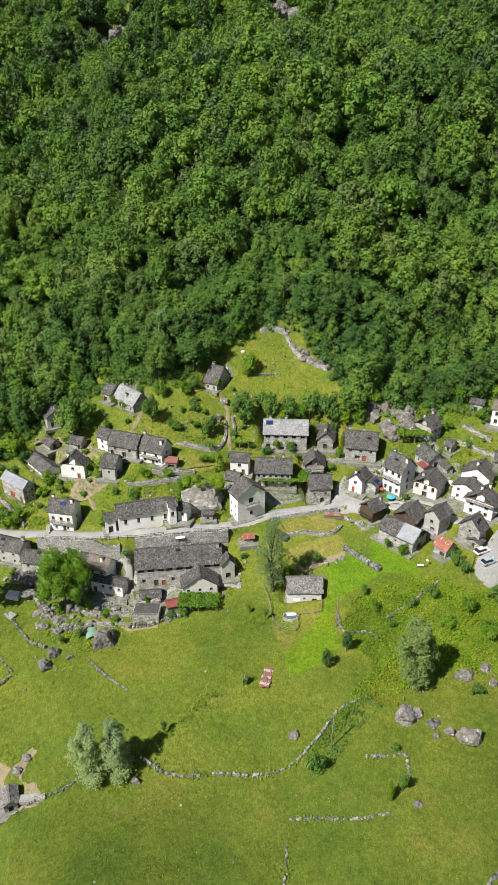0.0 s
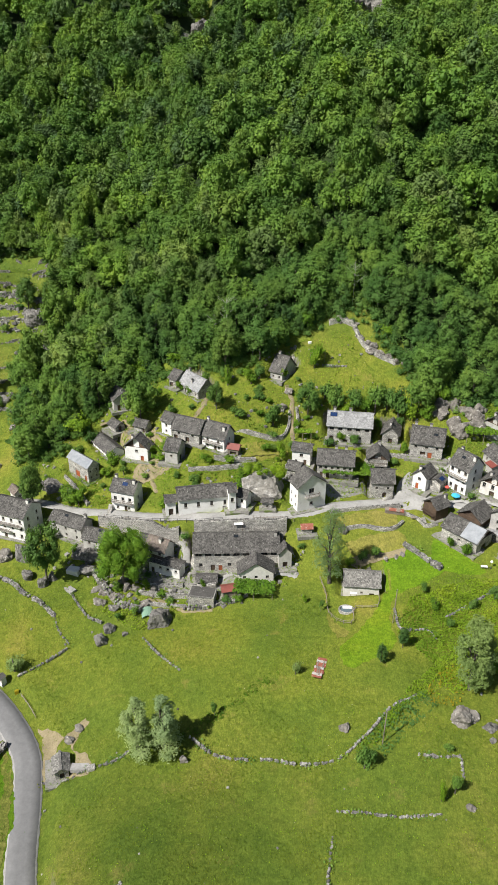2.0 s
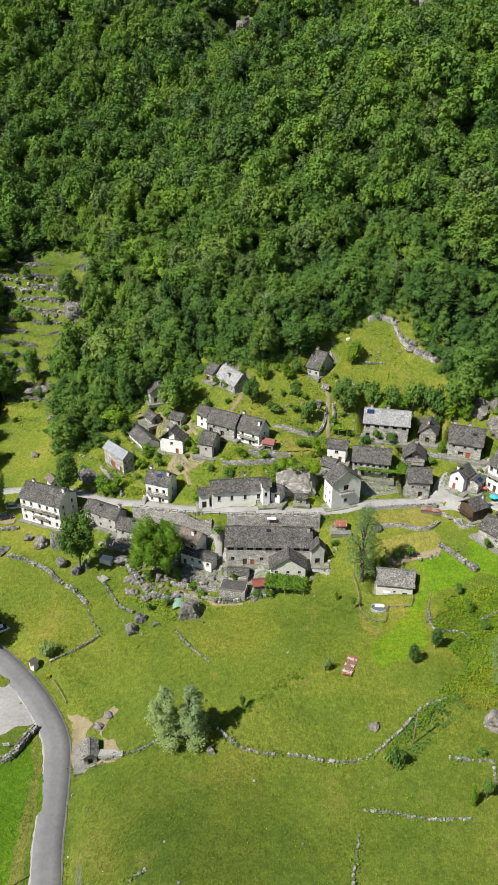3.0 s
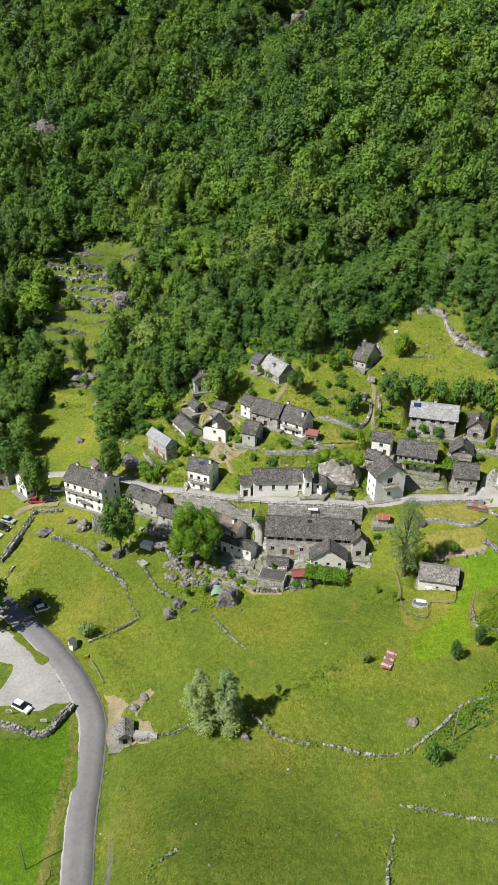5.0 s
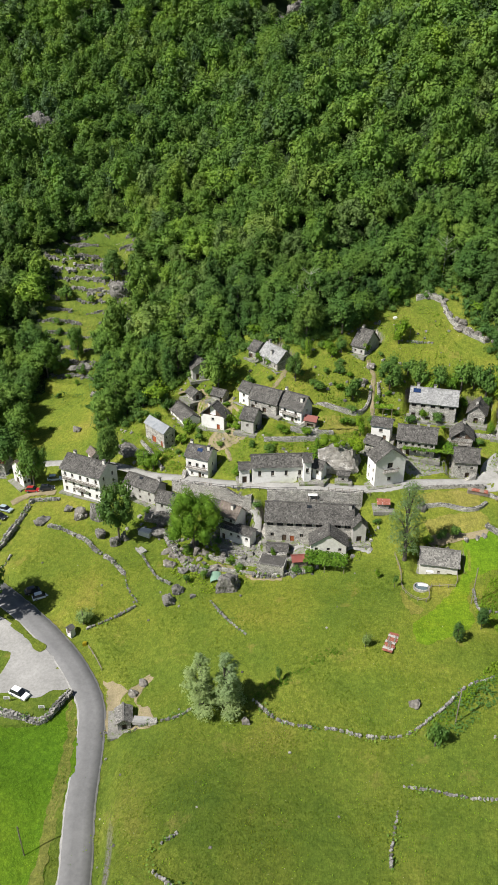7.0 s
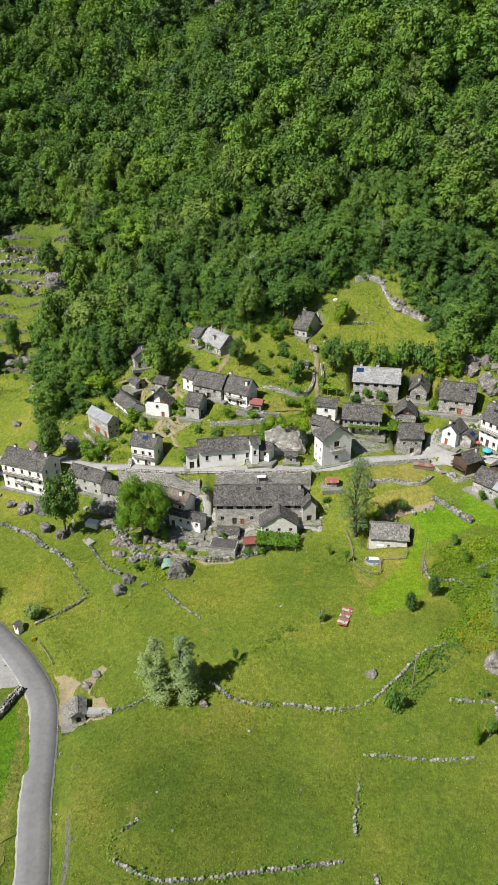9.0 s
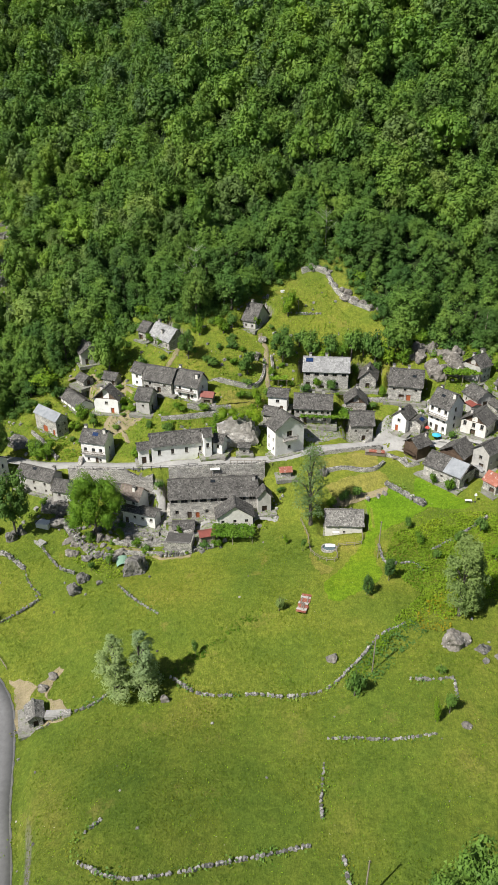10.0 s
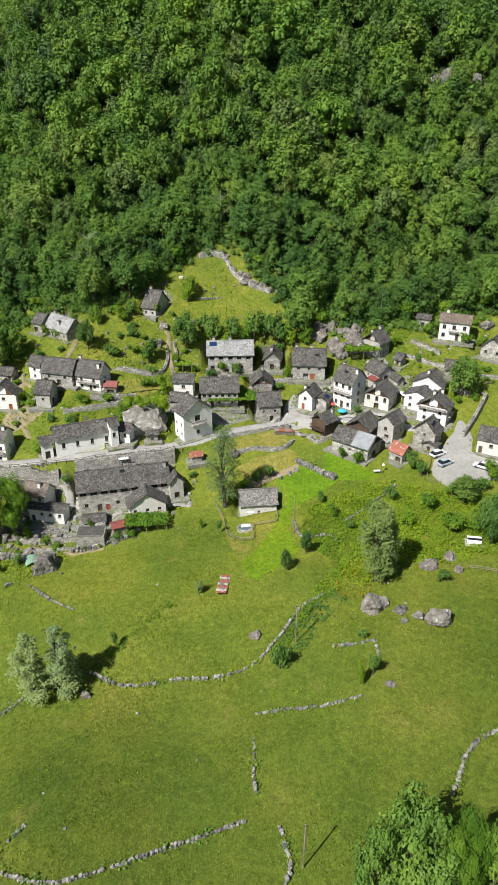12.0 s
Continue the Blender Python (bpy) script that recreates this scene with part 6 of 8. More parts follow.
def stand(name, picks, per, size, material, label, tall_share, seed, n=14, grow=1.0):
    """Many trees as one mesh: crowns assembled from a few patterns, each tree with a tone of its own."""
    rng = np.random.default_rng(seed)
    patterns = []
    for k in range(8):
        style = "tall" if k < tall_share else "round"
        cl = crown_clumps(rng, 10.0, 3.0 if style == "tall" else 4.4, style, n + k % 4)
        keep = [c[2] > 3.4 for c in cl[0]]               # dense woods carry no leaves low down
        cl = [[v for v, ok in zip(q, keep) if ok] for q in cl]
        patterns.append(leaf_cloud(rng, *cl, per, size, up=0.3, sides=3, core=0.6, loose=0.27))
    blocks, hearts, tones = [], [], ([], [])
    for k in picks:
        q, hq = patterns[int(rng.integers(0, 8))]
        s = rng.uniform(0.8, 1.3) * grow * (1.35 if rng.random() < 0.22 else 1.0)
        a = rng.uniform(0, 6.28)
        w = s * rng.uniform(0.85, 1.25)
        c, sn = math.cos(a) * w, math.sin(a) * w
        rot = np.array(((c, -sn, 0), (sn, c, 0), (0, 0, s * rng.uniform(0.9, 1.35))))
        at = np.array((sites[k, 0], sites[k, 1], site_z[k]))
        blocks.append(q @ rot.T + at)
        hearts.append(hq @ rot.T + at)
        tone = float(np.clip(rng.normal(0.05, 0.42), -1, 1))
        tones[0].append(np.full(len(q), tone))
        tones[1].append(np.full(len(hq), tone))
    me = sprays_mesh(name, np.concatenate(blocks), material, np.concatenate(hearts), [np.concatenate(v) for v in tones])
    return solo(name, me, material, label, "woods", kind="stuff")


rest = order[NEAR:]
pick = rng.random(len(rest))
pick = np.where((sites[rest][:, 0] < -100) & (sites[rest][:, 1] < 340), 0.36 + 0.5 * pick, pick)     # more dark trees round the hay terraces
close = sites[rest][:, 1] < 290
for share, material, tall, label in (((0.0, 0.5), LEAF, 2, "leafy green trees of the dense mixed woods"), ((0.5, 0.8), DARKLEAF, 3, "darker trees of the dense mixed woods"),
                                     ((0.8, 1.0), GREYLEAF, 5, "grey-green trees of the dense mixed woods")):
    some = (pick >= share[0]) & (pick < share[1])
    stand("woods", rest[some & close], 46, 0.34, material, label, tall, 11 + tall)
    stand("woods", rest[some & ~close], 28, 0.43, material, "far " + label, tall, 21 + tall, 12, 1.12)

# undergrowth between the trunks
low = np.concatenate([rng.uniform((-170, 175), (130, 300), (3400, 2)), rng.uniform((-260, 290), (200, 470), (4200, 2))])
low = low[in_woods(low[:, 0], low[:, 1])]
cs = np.column_stack([low, ground_z(low[:, 0], low[:, 1]) + 0.6])
cloud = leaf_cloud(rng, cs, rng.uniform(1.4, 3.2, len(cs)), 7, 0.55, sides=3, core=0.6)
solo("undergrowth", sprays_mesh("undergrowth", cloud[0], DARKLEAF, cloud[1]), DARKLEAF, "shaded leafy undergrowth between the trees", "undergrowth", kind="stuff")

young = rng.uniform((-66, 194), (96, 252), (1500, 2))
young = young[in_woods(young[:, 0], young[:, 1])]
cloud = leaf_cloud(rng, np.column_stack([young, ground_z(young[:, 0], young[:, 1]) + 1.5]), rng.uniform(1.3, 2.6, len(young)), 22, 0.4, sides=3, core=0.6, loose=0.3)
solo("young_growth", sprays_mesh("young_growth", cloud[0], LEAF, cloud[1]), LEAF, "young leafy growth filling the foot of the woods", "undergrowth", kind="stuff")

# a second belt of small trees fills the foot of the woods
for k, px in enumerate(np.arange(-94, 96, 2.3)):
    py = float(np.interp(px, EDGE_X, EDGE_Y)) + rng.uniform(0.5, 5.5)
    key = ("round0", "bush1", "dark1", "lime1", "tall0", "bush2")[k % 6]
    tree(key, float(px + rng.uniform(-1, 1)), py, rng.uniform(3.6, 7.0), rng.uniform(0.8, 1.15), "small leafy tree at the foot of the woods", 300 + k, group="trees at the wood's edge")

# shrubs along the edge of the woods
ex = np.arange(-93, 93, 1.7)
ex = np.concatenate([ex, ex + 0.8]) + rng.uniform(-0.8, 0.8, len(ex) * 2)
ey = np.interp(ex, EDGE_X, EDGE_Y) - rng.uniform(-2.0, 3.5, len(ex))
cloud = leaf_cloud(rng, np.column_stack([ex, ey, ground_z(ex, ey) + 0.8]), rng.uniform(0.8, 2.0, len(ex)), 60, 0.28, core=0.6)
solo("edge_shrubs", sprays_mesh("edge_shrubs", cloud[0], LEAF, cloud[1]), LEAF, "leafy green shrubs along the wood's edge", "shrubs", kind="stuff")


def dead_tree(x, y, height, seed):
    """A bare bleached tree."""
    rng = random.Random(seed)
    z = gz(x, y)
    ob = thing("dead_tree", "bare bleached dead tree among green woods", "tree", Matrix.Translation((x, y, z)))
    lump = Lump()
    lump.tube([(0, 0, 0), (0.2, 0, height * 0.5), (0.1, 0.2, height)], [0.16, 0.11, 0.03], 7)
    part("trunk", lump, DEADWOOD, ob)
    for k in range(20):
        h = height * rng.uniform(0.4, 0.92)
        a, l = k * 2.4, height * rng.uniform(0.12, 0.25)
        e = Vector((math.cos(a) * l, math.sin(a) * l, h + l * rng.uniform(0.3, 0.9)))
        lump = Lump()
        lump.tube([Vector((0.15, 0.05, h)), Vector((0.1, 0, h)).lerp(e, 0.55), e], [0.06, 0.04, 0.015], 5)
        part("limb", lump, DEADWOOD, ob)
    return ob


dead_tree(11.2, 224.5, 15.0, 1)
dead_tree(-29.8, 213.0, 14.0, 2)
dead_tree(-33.5, 209.5, 11.0, 3)
for k, (cx, cy, r) in enumerate(CLIFFS):
    for j in range(3):
        boulder(cx + (j - 1) * r * 0.75, cy + (j % 2) * 2.5, r * 1.15, r * 0.8, r * (0.75 + 0.25 * (j % 2)), "grey cliff rock showing through the woods", 500 + 7 * k + j, name="cliff_rock")

# ---- walls, fences and rocks ----
stone_wall("stone_wall", [(-21.7, 91.8), (-15.3, 87.8), (-11.9, 87.1), (-4.8, 86.9), (2.3, 85.8), (7.7, 86.6), (13.5, 91.5), (18.5, 97.2), (23.4, 100.0)], 0.48999999999999994, 0.48, "low dry-stone field wall across the meadow", 0.38, 1, gap=0.34)
stone_wall("stone_wall", [(7.7, 76.2), (12.2, 75.7), (17.9, 74.6), (24.7, 74.7)], 0.27999999999999997, 0.48, "low dry-stone field wall half sunk in grass", 0.34, 2, gap=0.34)
stone_wall("stone_wall", [(6.8, 71.7), (6.4, 68.2), (6.0, 64.3), (6.1, 62.5)], 0.385, 0.48, "crumbling dry-stone field wall", 0.36, 3, gap=0.34)
stone_wall("stone_wall", [(-26.8, 61.4), (-30.5, 56.3), (-25.4, 52.7), (-20.6, 51.9), (-14.7, 53.2), (-7.1, 55.6), (4.1, 58.0)], 0.48999999999999994, 0.48, "long dry-stone field wall at the meadow's foot", 0.38, 4, gap=0.34)
stone_wall("stone_wall", [(8.8, 56.3), (9.2, 53.4), (9.5, 50.3), (8.0, 47.7)], 0.42, 0.48, "heap of field stones along an old wall", 0.42, 5, gap=0.34)
stone_wall("stone_wall", [(43.8, 64.9), (39.8, 63.6), (36.5, 61.1), (34.6, 58.2), (32.8, 55.9)], 0.63, 0.48, "curved dry-stone field wall", 0.42, 6, gap=0.34)
stone_wall("stone_wall", [(21.9, 86.4), (27.2, 85.5), (29.2, 85.6), (29.4, 81.6)], 0.35, 0.48, "crumbling dry-stone wall in the meadow", 0.36, 7, gap=0.34)
stone_wall("stone_wall", [(-89.5, 138.0), (-85.7, 137.4), (-80.0, 135.4), (-76.9, 134.2), (-72.9, 131.4), (-66.7, 128.2), (-62.0, 124.6)], 0.62, 0.55, "dry-stone wall below the white house", 0.42, 8, gap=0.22)
stone_wall("stone_wall", [(-62.0, 133.0), (-60.4, 131.9), (-56.5, 127.7), (-53.1, 124.4), (-49.5, 123.0)], 0.63, 0.48, "pale dry-stone wall on the bank", 0.42, 9, gap=0.34)
stone_wall("stone_wall", [(-62.0, 124.6), (-59.7, 120.8), (-55.6, 116.7)], 0.26, 0.48, "stones of a sunken field wall", 0.34, 44, gap=0.5)
stone_wall("stone_wall", [(-98.5, 146.6), (-94.3, 147.1), (-90.9, 147.7)], 0.7, 0.6, "dry-stone wall below the parked cars", 0.42, 45, gap=0.1)
stone_wall("stone_wall", [(-64.8, 107.7), (-59.5, 111.8), (-55.1, 116.1)], 0.48999999999999994, 0.48, "dry-stone field wall leading to the road", 0.36, 10, gap=0.34)
stone_wall("stone_wall", [(-50.4, 83.9), (-45.9, 84.5), (-40.2, 85.9), (-34.8, 87.8), (-33.5, 89.1)], 0.42, 0.48, "low dry-stone wall beside the shed", 0.36, 11, gap=0.34)
stone_wall("stone_wall", [(-37.6, 118.4), (-33.6, 113.9), (-26.9, 108.1)], 0.35, 0.48, "low stone wall running down the meadow", 0.36, 12, gap=0.34)
stone_wall("stone_wall", [(-76.8, 83.8), (-68.1, 83.4), (-63.8, 83.7), (-62.4, 87.3), (-61.3, 91.3)], 1.2, 0.7, "mortared stone wall round the parking", 0.45, 13, gap=0.12)
stone_wall("stone_wall", [(25.2, 146.7), (29.4, 143.0), (33.4, 138.4)], 1.1, 0.8, "stone garden wall on the lawn", 0.42, 15, gap=0.12)
retaining_wall([(8.3, 150.3), (15.3, 152.1), (20.6, 151.5), (23.0, 152.1), (25.5, 154.7)], 1.3, 0.8, "curved stone garden wall", 16)
retaining_wall([(5.8, 155.9), (14.1, 158.2), (21.3, 159.8), (25.3, 160.4)], 1.0, 0.6, "stone parapet wall below the lane", 17)
retaining_wall([(-34.9, 166.5), (-29.2, 166.8), (-22.9, 167.9), (-18.9, 168.8)], 1.0, 0.8, "dry-stone terrace wall in the village", 20)
retaining_wall([(-24.0, 181.1), (-17.1, 180.1), (-8.7, 180.9), (-7.4, 183.9), (-7.2, 190.3)], 1.2, 0.8, "dry-stone terrace wall below the upper meadow", 21)
retaining_wall([(-5.1, 191.4), (-4.5, 186.2), (-5.0, 183.3)], 1.2, 0.8, "dry-stone terrace wall beside the path", 22)
retaining_wall([(-28.0, 170.5), (-21.4, 170.3), (-15.8, 171.4)], 1.2, 0.8, "dry-stone terrace wall below the garden", 23)
retaining_wall([(11.9, 218.2), (14.6, 212.9), (19.1, 209.5), (25.5, 207.2)], 1.1, 1.0, "ruined wall along the garden's edge", 24)
retaining_wall([(3.8, 218.9), (7.2, 219.7), (11.9, 218.2)], 1.4, 1.0, "ruined wall above the garden", 25)
stone_wall("stone_wall", [(-0.3, 205.3), (5.2, 205.1), (9.8, 205.4)], 0.5599999999999999, 0.48, "low stone bank in the garden", 0.36, 26, gap=0.34)
retaining_wall([(-8.9, 200.2), (-7.3, 208.2), (-6.8, 211.2)], 1.2, 0.8, "dry-stone wall beside the garden house", 27)
retaining_wall([(62.9, 181.7), (66.4, 179.1), (70.5, 175.8), (73.4, 172.5)], 2.0, 0.8, "high dry-stone terrace wall", 28)
retaining_wall([(65.8, 187.5), (69.6, 184.1), (73.0, 181.2)], 1.8, 0.8, "high dry-stone terrace wall below the villa", 29)
retaining_wall([(68.2, 147.1), (72.8, 152.5), (76.8, 157.7), (79.3, 161.1)], 3.0, 0.8, "high stone wall beside the parking", 30)
retaining_wall([(71.2, 165.4), (75.1, 162.7), (77.5, 161.3)], 1.4, 0.8, "dry-stone terrace wall", 31)
retaining_wall([(73.5, 168.3), (80.0, 169.8), (85.5, 168.3)], 1.2, 0.8, "dry-stone terrace wall", 32)
retaining_wall([(22.3, 180.1), (25.7, 178.2), (30.6, 178.3), (33.9, 178.0)], 1.2, 0.8, "stone wall beside the lane", 33)
stone_wall("stone_wall", [(-98.8, 146.0), (-99.1, 139.2), (-99.2, 133.2), (-99.8, 128.0)], 1.2, 0.8, "overgrown stone bank wall", 0.5, 34, gap=0.12)
retaining_wall([(-29.6, 135.4), (-26.0, 134.8), (-22.6, 135.6)], 2.4, 0.9, "stone terrace block below the long house", 35)
retaining_wall([(-42.2, 135.5), (-36.3, 135.5), (-31.3, 135.8)], 1.6, 0.8, "stone garden wall below the white wing", 36)
stone_wall("stone_wall", [(-56.4, 139.5), (-51.3, 133.7), (-46.5, 129.0), (-40.5, 127.2)], 1.2, 0.8, "rubble wall at the village edge", 0.5, 37, gap=0.12)
stone_wall("stone_wall", [(-29.4, 128.0), (-25.2, 128.3), (-21.1, 129.5), (-16.9, 130.5)], 1.2, 0.8, "stone wall along the field edge", 0.5, 38, gap=0.12)
retaining_wall([(-73.4, 169.6), (-67.7, 164.0), (-63.1, 158.8)], 1.0, 0.8, "stone wall beside the barn", 39)
retaining_wall([(26.1, 157.9), (29.5, 155.8), (31.6, 153.0), (34.4, 153.9)], 1.2, 0.8, "stone garden wall above the lawn", 40)
stone_wall("stone_wall", [(-95.1, 126.8), (-95.4, 124.2), (-97.4, 122.9)], 0.5599999999999999, 0.48, "old wall in scrub", 0.38, 41, gap=0.34)
stone_wall("stone_wall", [(21.3, 125.9), (22.7, 118.7), (28.3, 118.4), (29.6, 115.8)], 0.5599999999999999, 0.48, "tumbled wall hidden in scrub", 0.38, 42, gap=0.34)
stone_wall("stone_wall", [(46.8, 132.8), (41.7, 128.9), (37.0, 126.0), (32.7, 122.8)], 0.5599999999999999, 0.48, "tumbled wall hidden in scrub", 0.38, 43, gap=0.34)
# every hay terrace is held by a broken dry-stone wall with tumbled blocks along its foot
def terrace_wall(level, seed):
    rng = random.Random(seed)
    lump, blocks = Lump(), Lump()
    ys = np.linspace(196, 282, 345)
    for x in np.arange(-150, -97, 0.42):
        z = slope_z(np.full(ys.shape, x), ys)
        wob = z + 0.5 * math.sin(x * 0.13) + 0.35 * math.sin(x * 0.31 + 1)
        k = int(np.searchsorted(wob, (level + 0.93) * 3.2))
        if k in (0, len(ys)) or math.sin(x * 0.29 + level * 2.1) * math.sin(x * 0.11 + level) < -0.42:
            continue
        y = float(ys[k]) - 0.35
        west = np.interp(y, (196, 217, 228, 241, 258, 280), (-124, -124, -140, -140, -152, -143))
        if x < west - 2:
            continue
        low = gz(x, y - 0.9)
        high = 0.9 + 0.7 * math.sin(x * 0.4 + level) * math.sin(x * 0.17)
        h = 0.0
        while h < high:
            stones(lump, rng, (x + rng.uniform(-0.15, 0.15), y - 0.35 + h * 0.18 + rng.uniform(-0.12, 0.12), low + h + 0.15), rng.uniform(0.4, 0.75), 0.7)
            h += 0.34
        if rng.random() < 0.1:
            stones(blocks, rng, (x, y - rng.uniform(0.8, 2.0), low + 0.2), rng.uniform(0.8, 1.9), 0.7)
    if lump.v:
        ob = thing("terrace_wall", "broken grey dry-stone wall of a hay terrace", "wall", group="walls of the hay terraces")
        part("masonry", lump, ROCK, ob)
        if blocks.v:
            part("tumbled_blocks", blocks, ROCK, ob)


for level in range(1, 17):
    terrace_wall(level, 600 + level)
fence([(3.8, 138.1), (5.4, 131.6), (6.4, 124.5), (9.4, 121.5), (11.2, 121.3), (12.4, 126.7), (14.8, 126.8), (17.3, 126.8), (18.1, 131.4)], "weathered timber garden fence round the barn", 1.0)
fence([(-56.4, 152.7), (-50.6, 150.8), (-44.4, 149.2)], "timber rail fence above the lane wall", 1.0)
fence([(-14.4, 150.1), (-6.2, 151.2), (-3.1, 151.7)], "timber rail fence beside the lane", 1.0)
fence([(57.5, 140.0), (55.0, 131.8), (58.3, 130.6)], "timber fence beside the parking", 1.0)
fence([(66.0, 187.9), (70.0, 185.5), (75.3, 183.3)], "timber rail fence on the terrace edge", 1.0)
fence([(52.6, 101.9), (54.9, 101.2), (58.0, 99.8)], "timber fence beside the trailer", 1.0)
fence([(-62.6, 103.5), (-59.7, 100.9), (-57.0, 98.1)], "metal guard rail beside the road", 0.9)
pole(16.1, 89.0, 9, "grey timber utility pole in the meadow")
pole(11.1, 50.2, 9, "grey timber utility pole in the meadow")
pole(20.6, 121.3, 10, "grey timber utility pole beside the lawn")
pole(-54.1, 58.4, 8, "thin dark pole in the field")
pole(58.2, 195.6, 11, "tall thin pole behind the houses")

# ---- boulders ----
boulder(-12.9, 160.4, 14.5, 9.6, 8.0, "huge lichened boulder beside the chapel", 78, yaw=16, material=GREATROCK, rough=0.35)
boulder(31.9, 94.1, 5.8, 4.3, 3.4, "broad grey boulder below the willow", 79, yaw=-18, material=BROWNROCK)
boulder(42.5, 88.4, 4.7, 3.5, 3.4, "rounded grey boulder in the meadow", 80, yaw=-11, material=BROWNROCK)
boulder(36.0, 91.8, 2.8, 2.1, 1.4, "low grey rock in the meadow", 81, yaw=0)
boulder(39.0, 89.9, 2.4, 1.8, 1.2, "low grey rock in the meadow", 82, yaw=-18)
boulder(-34.8, 123.9, 6.5, 4.9, 5.6, "dark pointed boulder below the village", 83, yaw=-0)
boulder(-47.9, 117.5, 3.7, 2.8, 2.4, "dark boulder in the meadow", 84, yaw=12)
boulder(-46.7, 120.9, 3.2, 2.4, 2.2, "dark boulder in the meadow", 85, yaw=-15)
boulder(-42.6, 119.5, 1.6, 1.2, 1.0, "small dark rock in the meadow", 86, yaw=15)
boulder(-47.5, 127.7, 2.8, 2.1, 1.4, "grey rock at the village edge", 87, yaw=-18)
boulder(9.2, 93.1, 2.5, 1.9, 1.3, "pale rock in the meadow", 88, yaw=-5, material=BROWNROCK)
boulder(29.8, 75.7, 1.6, 1.2, 1.0, "pale rock in the meadow", 89, yaw=-21, material=BROWNROCK)
boulder(-21.7, 86.6, 1.8, 1.3, 1.3, "pale rock beside the field wall", 90, yaw=-15, material=BROWNROCK)
boulder(45.2, 103.8, 3.1, 2.3, 1.6, "brownish rock in scrub", 91, yaw=-21, material=BROWNROCK)
boulder(50.3, 105.2, 2.4, 1.8, 2.0, "brownish rock in scrub", 92, yaw=-4, material=BROWNROCK)
boulder(50.8, 101.6, 1.9, 1.4, 1.6, "brownish rock in scrub", 93, yaw=21, material=BROWNROCK)
boulder(-92.5, 139.4, 4.1, 3.0, 2.2, "grey boulder in the meadow", 94, yaw=2)
boulder(-76.6, 142.2, 5.4, 4.0, 5.2, "tall grey boulder below the white house", 95, yaw=13)
boulder(-82.3, 142.6, 4.2, 3.1, 2.9, "pale boulder below the white house", 96, yaw=-6, material=BROWNROCK)
boulder(-86.4, 144.2, 2.9, 2.2, 1.6, "grey boulder on the bank", 97, yaw=-15)
boulder(-73.5, 136.4, 3.7, 2.8, 2.4, "grey boulder on the bank", 98, yaw=-7)
boulder(-68.1, 134.0, 3.0, 2.3, 3.4, "dark wedge-shaped boulder on the bank", 99, yaw=-5)
boulder(-66.4, 136.3, 2.7, 2.0, 2.6, "dark wedge-shaped boulder on the bank", 100, yaw=-18)
boulder(-58.7, 144.1, 8.6, 6.5, 3.4, "smooth grey rock under the house", 101, yaw=4)
boulder(-109.4, 243.6, 8.6, 6.4, 6.0, "large dark boulder on the terraces", 102, yaw=-18)
boulder(-110.3, 211.8, 5.4, 4.0, 3.0, "grey rock in the terrace wall", 103, yaw=24)
boulder(-115.9, 212.5, 4.6, 3.5, 2.2, "grey rock in the terrace wall", 104, yaw=23)
boulder(-101.1, 196.8, 2.7, 2.1, 1.6, "pale rock in the terrace meadow", 105, yaw=19, material=BROWNROCK)
boulder(-99.0, 178.0, 2.9, 2.2, 2.0, "pale rock on the bank", 106, yaw=11, material=BROWNROCK)
boulder(-76.8, 166.6, 7.9, 5.9, 3.6, "smooth grey rock beside the barn", 107, yaw=-13)
boulder(-47.4, 92.8, 2.2, 1.6, 1.6, "pale weathered rock beside the shed", 108, yaw=-18, material=BROWNROCK)
boulder(-46.3, 95.3, 2.2, 1.6, 1.2, "pale weathered rock on the bank", 109, yaw=-11, material=BROWNROCK)
boulder(44.7, 186.2, 5.7, 4.3, 4.0, "pale weathered outcrop behind the houses", 110, yaw=22, material=BROWNROCK)
boulder(42.1, 188.4, 4.4, 3.3, 3.6, "pale weathered outcrop behind the houses", 111, yaw=16, material=BROWNROCK)
boulder(48.8, 186.5, 6.0, 4.5, 4.2, "pale weathered outcrop behind the houses", 112, yaw=-1, material=BROWNROCK)
boulder(39.8, 192.9, 3.8, 2.8, 2.6, "pale weathered outcrop behind the houses", 113, yaw=-23, material=BROWNROCK)
boulder(47.7, 192.2, 4.1, 3.1, 3.0, "pale weathered outcrop on the slope", 114, yaw=-13, material=BROWNROCK)
boulder(90.2, 190.2, 4.1, 3.1, 2.6, "brownish rock above the terraces", 115, yaw=20, material=BROWNROCK)
boulder(45.8, 103.8, 3.4, 2.5, 1.8, "brownish flat rock in the meadow", 116, yaw=16, material=BROWNROCK)
boulder(50.6, 105.6, 2.3, 1.7, 1.8, "brownish rock in the meadow", 117, yaw=-13, material=BROWNROCK)
boulder(35.8, 88.9, 1.4, 1.1, 1.0, "grey rock in the meadow", 118, yaw=11)
boulder(9.8, 150.1, 2.1, 1.6, 3.0, "dark rock beside the garden wall", 119, yaw=21)
boulder(-9.8, 190.8, 3.5, 2.6, 1.6, "pale rocks on the terrace path", 120, yaw=1, material=BROWNROCK)
boulder(-7.7, 195.8, 3.2, 2.4, 1.6, "pale rocks on the terrace path", 121, yaw=-21, material=BROWNROCK)
boulder(17.3, 210.3, 3.3, 2.5, 1.4, "pale rocks of the garden wall", 122, yaw=1, material=BROWNROCK)
boulder(-57.6, 139.7, 5.9, 4.4, 2.4, "smooth grey rock below the house", 123, yaw=-22)

